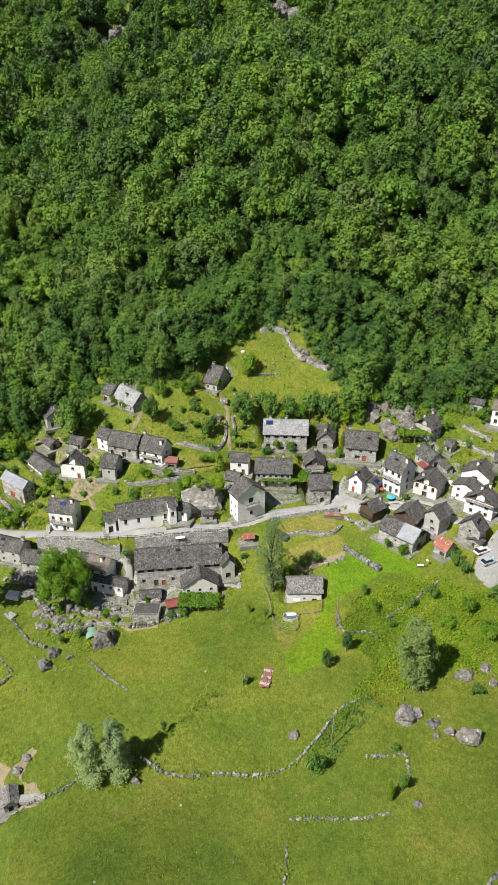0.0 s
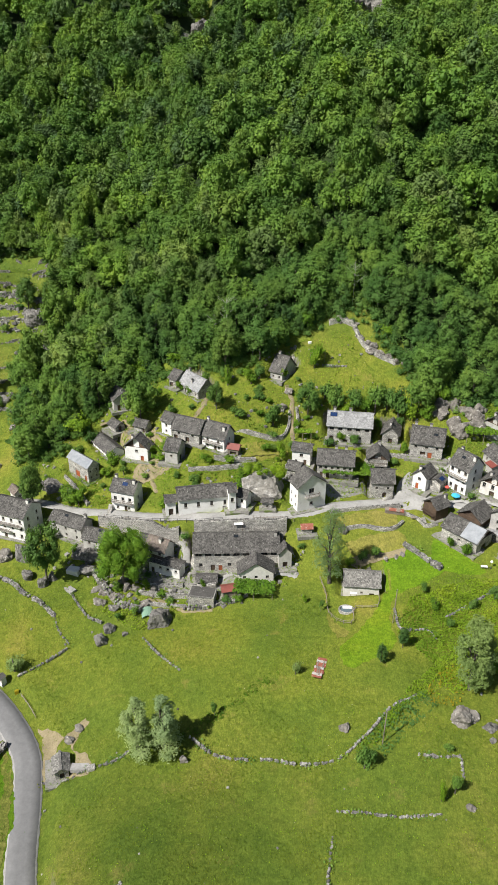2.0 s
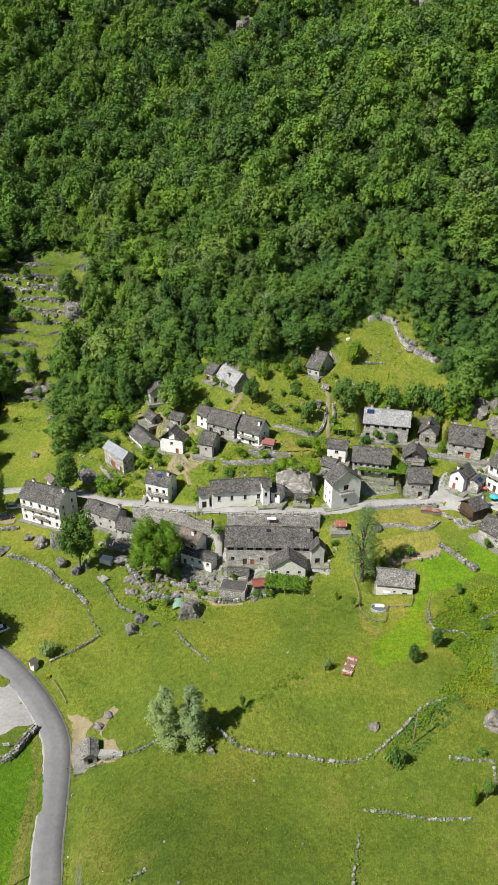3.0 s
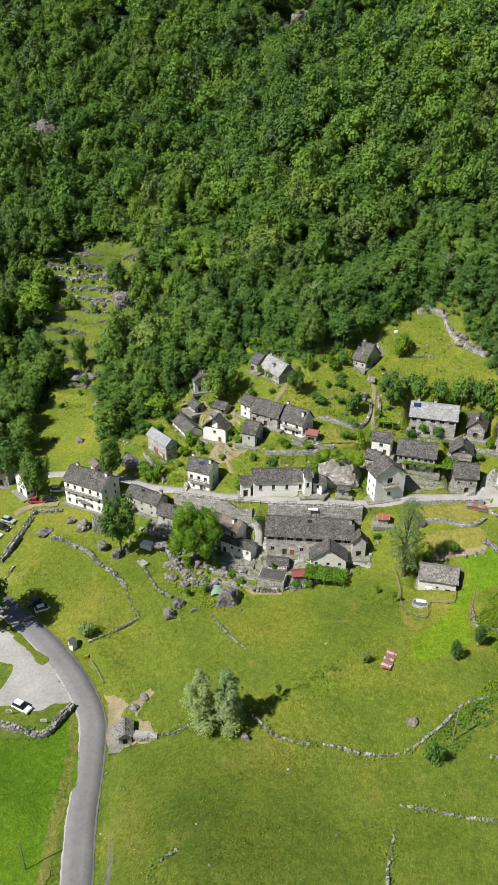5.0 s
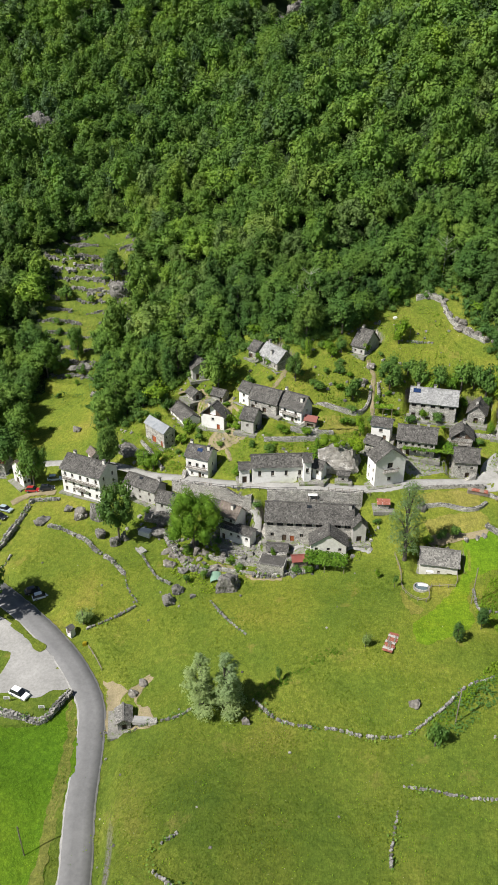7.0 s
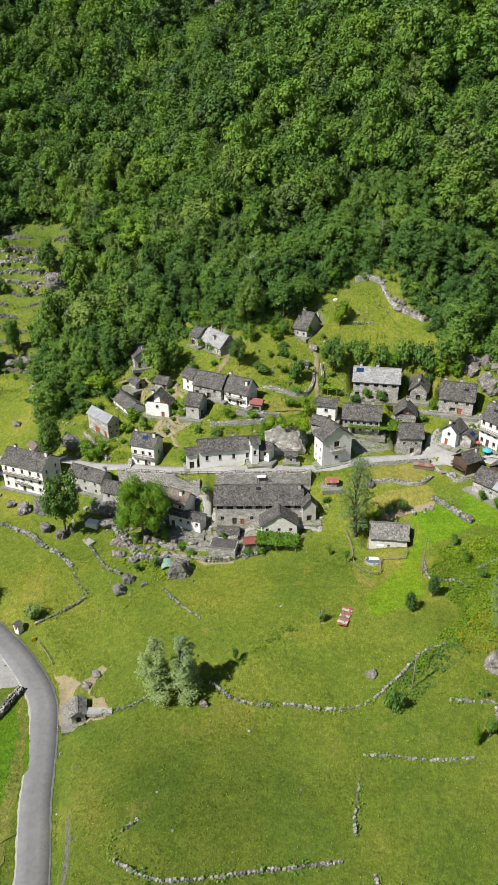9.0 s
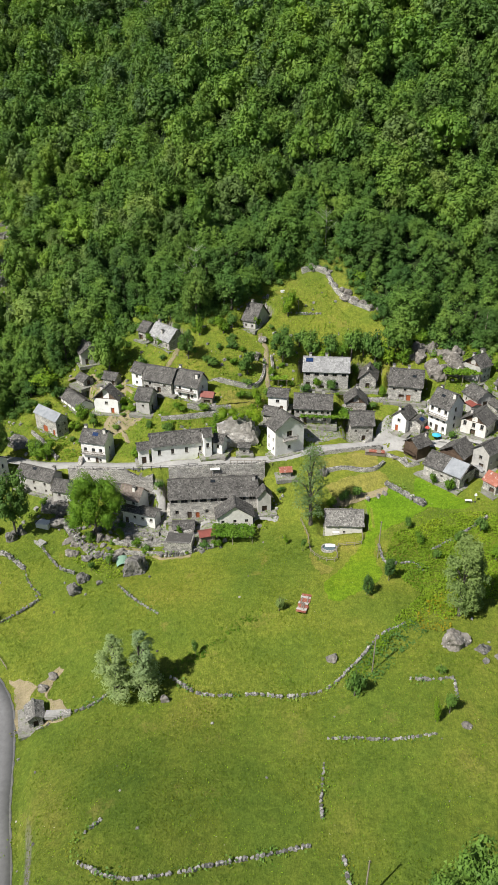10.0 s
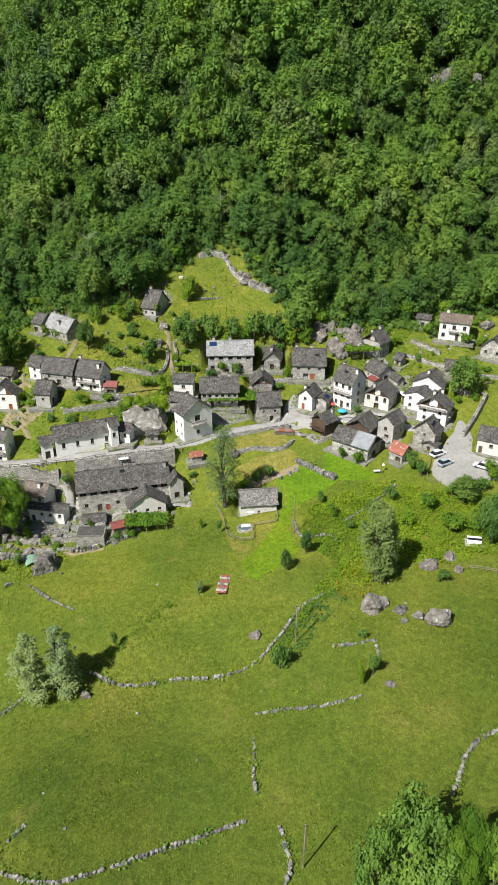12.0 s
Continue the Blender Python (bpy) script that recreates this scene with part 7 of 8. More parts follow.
# ---- cars ----
car(-71.6, 88.3, -14, CARWHITE, "parked white estate car on gravel", 4.5, 1.75)
car(-80.9, 115.8, 40, CARWHITE, "parked white car beside the road", 4.2, 1.5)
car(-83.6, 117.2, 37, CARDARK, "parked black car beside the road", 4.4, 1.55)
car(-100.6, 150.2, 12, CARRED, "parked red car on grass", 4.1, 1.5)
car(-96.4, 151.2, 22, CARDARK, "parked black car beside the house", 4.3, 1.5)
car(-95.8, 155.2, 22, CARSILVER, "parked silver car beside the house", 4.3, 1.6)
car(-105.3, 142.4, -9, CARSILVER, "parked silver car beside the bank", 4.3, 1.5)
car(-105.4, 139.6, -13, CARDARK, "parked black car beside the bank", 4.3, 1.5)
car(-106.3, 136.8, -11, CARWHITE, "parked white car beside the bank", 4.3, 1.5)
car(59.9, 141.5, 25, CARWHITE, "parked white car on gravel", 4.4, 1.5)
car(60.4, 137.6, 25, CARSILVER, "parked silver-blue car on gravel", 4.3, 1.5)
car(68.6, 134.8, 139, CARWHITE, "parked white car beside the cream house", 4.3, 1.5)

# ---- single trees and bushes ----
tree("lush0", -46.8, 135.0, 18.2, 0.76, "large bright green round tree below the houses", 1, name="tree")
tree("dark0", -67.4, 134.8, 19.5, 0.60, "dark green deciduous tree between boulders", 2, name="tree")
tree("birch0", 6.2, 136.5, 21.5, 0.88, "tall airy birch beside the meadow barn", 3, name="tree")
tree("poplar0", -31.2, 88.8, 15.2, 1.5, "pale sage-green poplar standing in the meadow", 4, name="tree")
tree("poplar1", -26.0, 89.1, 15.6, 1.3, "slender pale sage-green poplar standing in the meadow", 5, name="tree")
tree("willow1", 33.9, 101.6, 17.6, 0.8, "pale silvery willow above a boulder", 6, name="tree")
tree("willow0", 36.6, 102.9, 12.0, 0.75, "pale silvery willow beside scrub", 7, name="tree")
tree("dark1", 22.0, 113.4, 5.8, 0.57, "small dark green fruit tree on lawn", 8, name="tree")
tree("dark2", 17.0, 108.9, 5.3, 0.55, "small dark green fruit tree on lawn", 9, name="tree")
tree("palebush0", -1.0, 106.1, 4.7, 0.42, "pale flowering shrub in the meadow", 10, name="bush")
tree("bush0", 12.6, 84.3, 6.9, 0.43, "dark rounded bush beside the field wall", 11, name="bush")
tree("bush1", 27.5, 78.5, 4.9, 0.41, "dark bush at the end of a field wall", 12, name="bush")
tree("bush2", -17.2, 96.8, 4.3, 0.29, "thin green shrub beside the field wall", 13, name="bush")
tree("lime0", 25.0, 76.9, 5.3, 0.25, "light green shrub in the meadow", 14, name="bush")
tree("round0", 23.1, 45.1, 18.2, 0.54, "broad leafy green tree at the meadow's foot", 15, name="tree")
tree("round3", 18.4, 44.3, 15.4, 0.41, "leafy green tree at the meadow's foot", 16, name="tree")
tree("lush0", 28.1, 43.1, 16.3, 0.42, "leafy green tree at the meadow's foot", 17, name="tree")
tree("round1", 32.5, 42.4, 16.2, 0.39, "leafy green tree at the meadow's foot", 18, name="tree")
tree("round2", 25.5, 41.6, 13.3, 0.63, "leafy green tree at the meadow's foot", 19, name="tree")
tree("dark0", 59.5, 122.9, 7.4, 1.16, "dense dark tree below the parking", 20, name="tree")
tree("round2", 59.9, 108.3, 13.4, 0.55, "leafy tree below the parking", 21, name="tree")
tree("round0", 73.3, 162.9, 11.2, 0.95, "rounded leafy tree on the upper terrace", 22, name="tree")
tree("round3", -100.9, 151.9, 15.4, 0.63, "rounded leafy tree beside the lane", 23, name="tree")
tree("dark0", -90.8, 107.3, 22.9, 0.62, "large dark tree beside the road", 24, name="tree")
tree("round1", -92.5, 111.3, 16.6, 0.61, "leafy tree beside the road", 25, name="tree")
tree("round2", -54.0, 188.3, 16.8, 0.72, "broad leafy tree among the cottages", 26, name="tree")
tree("dark2", -29.6, 187.3, 9.4, 0.72, "dark pointed tree below the woods", 27, name="tree")
tree("round3", -1.6, 189.6, 10.9, 0.83, "leafy tree beside the garden path", 28, name="tree")
tree("bush0", -11.9, 184.7, 8.0, 0.63, "broad green bush on the terrace", 29, name="bush")
tree("bush1", -23.4, 185.3, 3.4, 1.15, "low green bush in the upper meadow", 30, name="bush")
tree("bush0", 6.5, 192.7, 9.2, 0.59, "tall leafy bush behind the stone house", 31, name="bush")
tree("bush1", 12.6, 192.3, 8.1, 0.64, "tall leafy bush behind the stone house", 32, name="bush")
tree("bush2", 18.9, 192.1, 10.3, 0.60, "tall leafy bush behind the stone house", 33, name="bush")
tree("bush0", 26.0, 191.4, 10.7, 0.60, "tall leafy bush behind the houses", 34, name="bush")
tree("round2", 32.1, 193.5, 12.4, 0.89, "leafy tree on the slope behind the houses", 35, name="tree")
tree("lime0", 9.7, 192.1, 4.7, 0.76, "bright leafy bush behind the stone house", 36, name="bush")
tree("lime1", 16.1, 192.0, 5.8, 0.69, "bright leafy bush behind the stone house", 37, name="bush")
tree("bush1", 22.5, 192.9, 8.3, 0.57, "tall leafy bush behind the houses", 38, name="bush")
tree("lime0", 29.4, 190.5, 6.9, 0.68, "bright leafy bush behind the houses", 39, name="bush")
tree("bush2", 3.3, 195.0, 5.4, 0.75, "leafy bush beside the garden path", 40, name="bush")
tree("round0", 35.9, 199.7, 15.2, 0.94, "tall leafy tree above the rocky bank", 41, name="tree")
tree("lime0", -59.4, 172.2, 3.9, 1.03, "bright round garden bush", 42, name="bush")
tree("bush2", -54.7, 168.1, 4.0, 0.60, "clipped round dark bush", 43, name="bush")
tree("lime1", -47.8, 175.5, 4.8, 0.61, "bright green shrub beside a cottage", 44, name="bush")
tree("lime0", -69.4, 160.7, 4.8, 1.12, "leafy shrub below the barn", 45, name="bush")
tree("lime1", -60.3, 168.3, 3.5, 0.82, "light green shrub on the bank", 46, name="bush")
tree("lime0", -0.3, 204.2, 8.3, 0.44, "garden shrub in the walled meadow", 47, name="bush")
tree("lime1", 8.5, 182.7, 4.1, 0.62, "leafy shrub before the stone house", 48, name="bush")
tree("bush1", 12.7, 181.4, 3.5, 0.98, "leafy shrub before the stone house", 49, name="bush")
tree("lime0", 27.1, 179.4, 3.7, 0.55, "bright round shrub beside the hut", 50, name="bush")
tree("lime0", 11.3, 192.1, 3.3, 0.79, "light shrub behind the house", 51, name="bush")
tree("bush0", -69.5, 161.1, 5.3, 0.80, "shrub on the bank above the lane", 52, name="bush")
tree("lime1", -66.2, 159.4, 4.7, 0.70, "light shrub on the bank above the lane", 53, name="bush")
tree("palebush0", -66.2, 109.0, 5.2, 0.85, "pale green shrub beside the road", 54, name="bush")
tree("round0", -115.8, 216.6, 15.4, 0.48, "single leafy tree on the terraces", 55, name="tree")
tree("dark1", -112.5, 248.4, 13.4, 0.80, "leafy tree on the high terraces", 56, name="tree")
tree("bush2", -132.1, 244.4, 6.9, 0.88, "dark bush on the terraces", 57, name="bush")
tree("bush0", -130.3, 207.6, 11.1, 0.76, "dark bush at the terrace edge", 58, name="bush")
tree("round1", -125.4, 185.3, 14.8, 0.96, "leafy tree beside the terrace meadow", 59, name="tree")
tree("dark2", -128.3, 178.8, 16.7, 0.74, "dark leafy tree beside the terrace meadow", 60, name="tree")
tree("lime0", 36.6, 145.6, 3.6, 0.53, "light shrub against the barn wall", 61, name="bush")
tree("lime1", 39.7, 142.6, 3.8, 0.64, "light shrub against the barn wall", 62, name="bush")
tree("bush0", 52.3, 137.9, 5.5, 0.57, "green shrub beside the red-roofed shed", 63, name="bush")
tree("bush1", 53.4, 134.4, 4.7, 0.58, "green shrub beside the fence", 64, name="bush")
tree("bush2", 44.2, 128.2, 4.6, 0.65, "dark bush in the scrub", 65, name="bush")
tree("bush0", 38.9, 125.4, 3.5, 0.59, "dark bush in the scrub", 66, name="bush")
tree("bush1", 28.6, 131.4, 3.4, 0.52, "dark bush in the scrub", 67, name="bush")
tree("lime0", 51.8, 123.0, 4.5, 0.95, "bright leafy bush in the scrub", 68, name="bush")
tree("lime1", 53.8, 114.2, 5.1, 0.80, "bright leafy bush in the scrub", 69, name="bush")
tree("bush2", 46.3, 99.0, 3.0, 0.88, "spreading green bush in the meadow", 70, name="bush")
tree("lime0", 71.8, 190.0, 3.9, 0.70, "bright green shrub beside the villa", 71, name="bush")
tree("lime1", 81.0, 182.8, 3.5, 0.96, "green shrub beside the villa", 72, name="bush")
tree("bush1", 65.6, 179.2, 2.6, 0.85, "green shrub on the terrace wall", 73, name="bush")
tree("lime0", 27.6, 179.9, 3.5, 0.56, "bright round shrub beside steps", 74, name="bush")
tree("bush2", 4.2, 126.2, 4.1, 0.31, "dark shrub beside the fence", 75, name="bush")
tree("lime0", 0.3, 129.3, 2.7, 0.41, "low green shrub by the path", 76, name="bush")
tree("lime1", -39.5, 154.5, 2.7, 1.15, "leafy shrub beside the lane", 77, name="bush")
tree("lime0", -42.6, 197.4, 3.5, 0.69, "light shrub before the upper cottage", 221, name="bush")
tree("lime1", -39.0, 194.4, 3.3, 0.65, "light shrub before the upper cottage", 222, name="bush")
tree("bush0", -43.8, 187.8, 3.5, 0.86, "green bush beside the path", 223, name="bush")
tree("lime0", -19.9, 196.8, 5.4, 0.75, "bright bush below the woods", 224, name="bush")
tree("bush1", -17.3, 198.9, 4.2, 0.85, "green bush below the woods", 225, name="bush")
tree("lime1", -10.2, 200.2, 4.3, 0.62, "light shrub beside the garden house", 226, name="bush")
tree("lime0", -27.2, 195.6, 6.3, 0.41, "yellow-green shrub at the wood's edge", 227, name="bush")
tree("lime0", -29.8, 169.3, 2.8, 1.17, "vine-like green shrub below the row house", 228, name="bush")
tree("bush2", -14.8, 168.9, 2.6, 0.75, "low green bush on the terrace", 229, name="bush")
tree("bush0", -37.9, 164.4, 2.6, 0.74, "low green bush on the terrace", 230, name="bush")
tree("lime1", -9.7, 164.0, 5.6, 0.57, "leafy bush on the boulder's edge", 231, name="bush")
tree("lime0", -19.4, 164.9, 3.7, 0.64, "green bush behind the chapel", 232, name="bush")
tree("bush1", -32.3, 163.0, 2.2, 0.97, "green bush behind the chapel", 233, name="bush")
tree("lime0", -8.4, 173.0, 6.6, 0.40, "leafy green garden shrub beside the wall", 234, name="bush")
tree("bush2", -72.0, 176.9, 4.9, 0.79, "green bush behind the barn", 235, name="bush")
tree("bush0", -69.2, 183.2, 4.9, 0.81, "green bush behind the cottages", 236, name="bush")
tree("lime0", -66.1, 160.9, 4.8, 0.67, "leafy bush on the bank", 237, name="bush")
tree("bush1", -34.8, 200.4, 3.9, 0.93, "green bush beside the upper cottage", 238, name="bush")
tree("bush0", -52.4, 206.3, 4.4, 1.13, "green bush beside the upper cottage", 239, name="bush")
tree("lime0", 20.0, 188.0, 3.5, 0.67, "green bush between houses", 240, name="bush")
tree("bush1", 26.4, 190.3, 4.9, 0.72, "green bush between houses", 241, name="bush")
tree("lime1", 35.2, 191.6, 4.8, 0.74, "green bush on the bank", 242, name="bush")
tree("lime0", 40.1, 196.1, 5.8, 0.74, "green bush on the bank", 243, name="bush")
tree("bush0", 35.9, 199.7, 5.4, 0.80, "green bush on the bank", 244, name="bush")
tree("lime0", 34.1, 190.5, 3.5, 0.97, "green bush behind the house", 245, name="bush")
tree("bush0", 57.0, 178.0, 2.6, 0.67, "small bush on the terrace", 246, name="bush")
tree("lime1", 60.8, 186.7, 3.5, 0.97, "green bush on the terrace", 247, name="bush")
tree("lime0", 58.7, 162.7, 2.5, 0.58, "small shrub between houses", 248, name="bush")
tree("lime0", 40.8, 170.3, 2.1, 0.81, "potted shrub beside the house", 249, name="bush")
tree("bush1", 44.1, 162.3, 2.9, 0.71, "shrub beside the white house", 250, name="bush")
tree("lime1", -12.1, 133.0, 3.6, 0.79, "vine shrub beside the cream house", 251, name="bush")
tree("lime0", -25.7, 134.6, 3.7, 0.36, "climbing vine on the terrace", 252, name="bush")
tree("bush1", -45.4, 123.9, 2.7, 0.61, "weedy bush among rocks", 253, name="bush")
tree("bush2", -41.5, 125.5, 3.3, 0.56, "weedy bush among rocks", 254, name="bush")
tree("lime0", -40.5, 134.5, 3.7, 0.47, "leafy bush at the village edge", 255, name="bush")
tree("lime1", -82.9, 164.8, 4.9, 0.56, "leafy bush beside the lane", 256, name="bush")
tree("bush0", -70.0, 148.0, 3.8, 0.67, "leafy bush beside the house", 257, name="bush")
tree("bush2", -48.0, 133.5, 3.6, 0.54, "leafy bush below the round tree", 258, name="bush")
tree("lime1", 81.6, 148.8, 3.3, 0.89, "leafy bush beside the yard", 259, name="bush")
tree("lime0", 69.0, 130.1, 5.3, 0.67, "leafy bush beside the yard", 260, name="bush")
tree("bush0", 64.9, 126.5, 4.5, 0.70, "leafy bush beside the yard", 261, name="bush")
tree("bush2", 57.9, 125.7, 4.5, 0.77, "leafy bush below the yard", 262, name="bush")
tree("lime1", 45.2, 118.2, 3.7, 0.90, "bright leafy bush in the scrub", 263, name="bush")
tree("lime0", 58.5, 113.3, 4.3, 0.94, "bright leafy bush in the scrub", 264, name="bush")
tree("bush1", 32.9, 119.4, 3.0, 0.67, "dark bush in the scrub", 265, name="bush")
tree("lime0", 30.4, 125.6, 3.1, 0.72, "bright bush in the scrub", 266, name="bush")
tree("lime1", 39.1, 105.7, 3.5, 0.66, "bright bush in the scrub", 267, name="bush")
tree("bush0", 27.5, 86.7, 2.6, 0.62, "low bush in the meadow", 268, name="bush")
tree("round1", -114.8, 159.8, 14.8, 0.99, "leafy tree at the terrace meadow's edge", 280, name="tree")
tree("dark0", -120.7, 157.7, 19.6, 0.87, "dark leafy tree at the terrace meadow's edge", 281, name="tree")
tree("round3", -116.5, 173.0, 13.3, 0.92, "leafy tree at the terrace meadow's edge", 282, name="tree")
tree("dark2", -125.2, 172.7, 17.4, 0.98, "dark leafy tree at the terrace meadow's edge", 283, name="tree")
tree("round2", -127.6, 185.2, 14.8, 1.09, "leafy tree at the terrace meadow's edge", 284, name="tree")
tree("dark1", -79.5, 158.9, 15.1, 0.63, "dark leafy tree beside the barn", 285, name="tree")

# ---- scrub and climbing vines ----
scrub("scrub", [(33.1, 132.3), (39.1, 134.8), (47.3, 134.8), (53.7, 128.9), (69.7, 123.6), (62.3, 106.2), (50.1, 103.7), (39.3, 106.5), (31.8, 99.9), (21.7, 99.1), (18.4, 92.4), (16.6, 94.4), (22.2, 102.3), (28.0, 108.1), (21.4, 118.0), (25.3, 130.2)], 17, 0.9, WEED, "tall yellow-green weeds and brambles below the parking", 0.45, 1, 0.35)
scrub("scrub", [(52.5, 196.1), (63.1, 196.2), (70.0, 195.4), (64.9, 189.0), (59.3, 186.9), (53.3, 191.3), (44.6, 191.5), (40.1, 195.9)], 10, 0.8, WEED, "weeds on the rocky bank behind the houses", 0.42, 2, 0.45)
scrub("scrub", [(-56.2, 138.6), (-40.5, 127.2), (-29.7, 130.1), (-30.4, 125.7), (-39.0, 120.1), (-50.0, 125.8)], 8, 1.0, WEED, "weeds among rocks below the village", 0.4, 3, 0.5)
scrub("scrub", [(12.8, 83.3), (11.0, 87.7), (18.4, 96.5), (24.7, 100.6), (27.6, 97.3), (22.3, 92.5), (17.4, 87.1)], 10, 1.0, LEAF, "weeds along the field wall", 0.4, 4, 0.4)
scrub("scrub", [(-72.6, 166.7), (-63.7, 170.8), (-57.3, 158.6), (-63.7, 157.9), (-70.5, 158.8)], 8, 1.2, LIMELEAF, "leafy weeds on the bank", 0.4, 5, 0.4)
scrub("scrub", [(-45.3, 174.6), (-18.1, 168.9), (-19.2, 162.8), (-38.6, 163.8)], 7, 0.8, WEED, "weeds on the village terrace", 0.4, 6, 0.5)
scrub("scrub", [(38.9, 113.5), (31.0, 96.6), (25.8, 97.9), (25.8, 103.1)], 7, 1.0, FERN, "yellow flowering weeds beside the willow", 0.4, 7, 0.55)
pergola(10.9, 170.6, 13.4, 6.1, 8)
pergola(-12.5, 132.8, 9.4, 4.6, 9)
pergola(-2.8, 181.8, 5.1, 2.2, 10)
pergola(49.9, 184.8, 9.6, 6.5, 11)
pergola(0.6, 207.4, 4.6, 2.0, 12)


# ---- meadow grass, loose stones and weeds ----
MEADOW = [(-50, 44), (48, 44), (66, 120), (62, 137), (38, 140), (23, 131), (26, 114), (15, 108), (8, 117), (4, 131), (-2, 135), (-15, 128.5), (-28, 126.5), (-38, 124), (-55, 133), (-86, 142), (-92, 122), (-62, 100), (-50, 84)]
VILLAGE = [(-74, 160), (-54, 157), (-38, 153), (-14, 155), (0, 158), (19, 165), (32, 167), (50, 162), (68, 158), (92, 165), (92, 196), (46, 196), (22, 196), (10, 218), (-8, 212), (-32, 204), (-64, 203), (-90, 180)]
LOWER = [(-70, 140), (-56, 136), (-40, 127), (-28, 127), (-14, 130), (-3, 136), (0, 146), (-12, 147.5), (-38, 146.5), (-60, 150)]
TERRACED = [(-148, 200), (-100, 190), (-96, 236), (-98, 268), (-140, 280), (-148, 240)]
tufts("meadow_grass", MEADOW, 130000, 0.26, BLADE, "tall uncut meadow grass", 1)
tufts("terrace_grass", VILLAGE, 45000, 0.28, BLADE, "rough grass between the houses", 2)
tufts("hay_terrace_grass", TERRACED, 14000, 0.28, BLADE, "grass on the hay terraces", 3)
tufts("field_grass", [(-75, 80), (-65, 83), (-60.5, 89), (-57, 83), (-53.5, 73), (-52.5, 66), (-50.5, 54), (-58.4, 52.8)], 16000, 0.3, LIMELEAF, "lush tall grass of the field beside the road", 9)
tufts("bank_grass", [(22, 118), (60, 104), (68, 138), (40, 141), (24, 132)], 16000, 0.35, WEED, "lush grass below the barns", 4)
scrub("meadow_herbs", MEADOW, 0.35, 0.25, LIMELEAF, "green herbs standing in the meadow grass", 0.22, 41, 0.62)
scrub("meadow_herbs", [(-34, 46), (30, 46), (46, 80), (20, 100), (-14, 92), (-40, 84), (-46, 62)], 1.1, 0.35, WEED, "pale flowering herbs in the lower meadow", 0.24, 42, 0.7)
scrub("meadow_herbs", [(-92, 124), (-58, 112), (-50, 124), (-64, 134), (-88, 142)], 1.4, 0.3, WEED, "yellow-green herbs in the upper meadow", 0.26, 43, 0.6)
strewn("loose_stones", VILLAGE, 420, 0.55, "loose grey stones between the houses", 5)
strewn("loose_stones", LOWER, 260, 0.7, "loose grey stones at the village edge", 6)
strewn("loose_stones", MEADOW, 60, 0.3, "small pale stones lying in the meadow", 7)
strewn("terrace_stones", [(-146, 262), (-118, 266), (-106, 250), (-108, 238), (-124, 246), (-142, 254)], 260, 1.0, "tumbled stones on the hay terraces", 8)
scrub("scrub", VILLAGE, 2.6, 0.9, WEED, "weeds between the houses", 0.42, 31, 0.62)
scrub("scrub", VILLAGE, 1.0, 0.9, LIMELEAF, "low green brambles between the houses", 0.4, 32, 0.72)
scrub("scrub", LOWER, 3.0, 0.9, WEED, "weeds at the village edge", 0.4, 33, 0.6)
scrub("scrub", TERRACED, 1.8, 1.6, DARKLEAF, "brambles on the terrace walls", 0.5, 34, 0.75)


# ---- small things ----
def shrine(x, y, yaw):
    ob = thing("wayside_shrine", "small white wayside shrine with slab roof", "shrine", pose(x, y, gz(x, y), 0, 0, yaw))
    b = Lump()
    b.box(pose(0, 0.3, -0.4), 1.5, 0.9, 2.8)
    for s in (-1, 1):
        b.box(pose(s * 0.62, -0.35, -0.4), 0.26, 0.5, 2.8)
    b.box(pose(0, -0.35, -0.4), 1.5, 0.5, 1.2)
    part("body", b, WHITE, ob)
    n = Lump()
    n.box(pose(0, -0.16, 0.85), 0.96, 0.04, 1.35)
    part("niche", n, REDPAINT, ob, "faded red niche panel")
    r = Lump()
    for s in (-1, 1):
        r.box(pose(0, 0, 2.95) @ pose(0, 0, 0, 0, s * 32, 0) @ pose(s * 0.5, 0, 0), 1.15, 1.7, 0.1)
    part("roof", r, SLAB, ob)


shrine(-68.4, 106.4, -24)


def pool(x, y):
    """A round garden pool with a stone rim and a half-drawn pale cover."""
    ob = thing("garden_pool", "round stone-rimmed garden pool with pale cover", "pool", Matrix.Translation((x, y, gz(x, y))))
    rim = Lump()
    for k in range(22):
        a = k / 22 * 2 * math.pi
        rim.box(pose(math.cos(a) * 1.7, math.sin(a) * 1.35, -0.2, 0, 0, math.degrees(a) + 90), 0.52, 0.3, 0.75)
    part("rim", rim, PALESTONE, ob)
    w = Lump()
    w.tube([(0, 0, 0.1), (0, 0, 0.4)], [1.35, 1.35], 20)
    part("water", w, WATERBLUE, ob)
    c = Lump()
    c.box(pose(0.2, 0.5, 0.58, 4, 0, 5), 2.2, 0.9, 0.06)
    part("cover", c, CLOTHWHITE, ob, "pale cover board")


pool(10.2, 126.2)


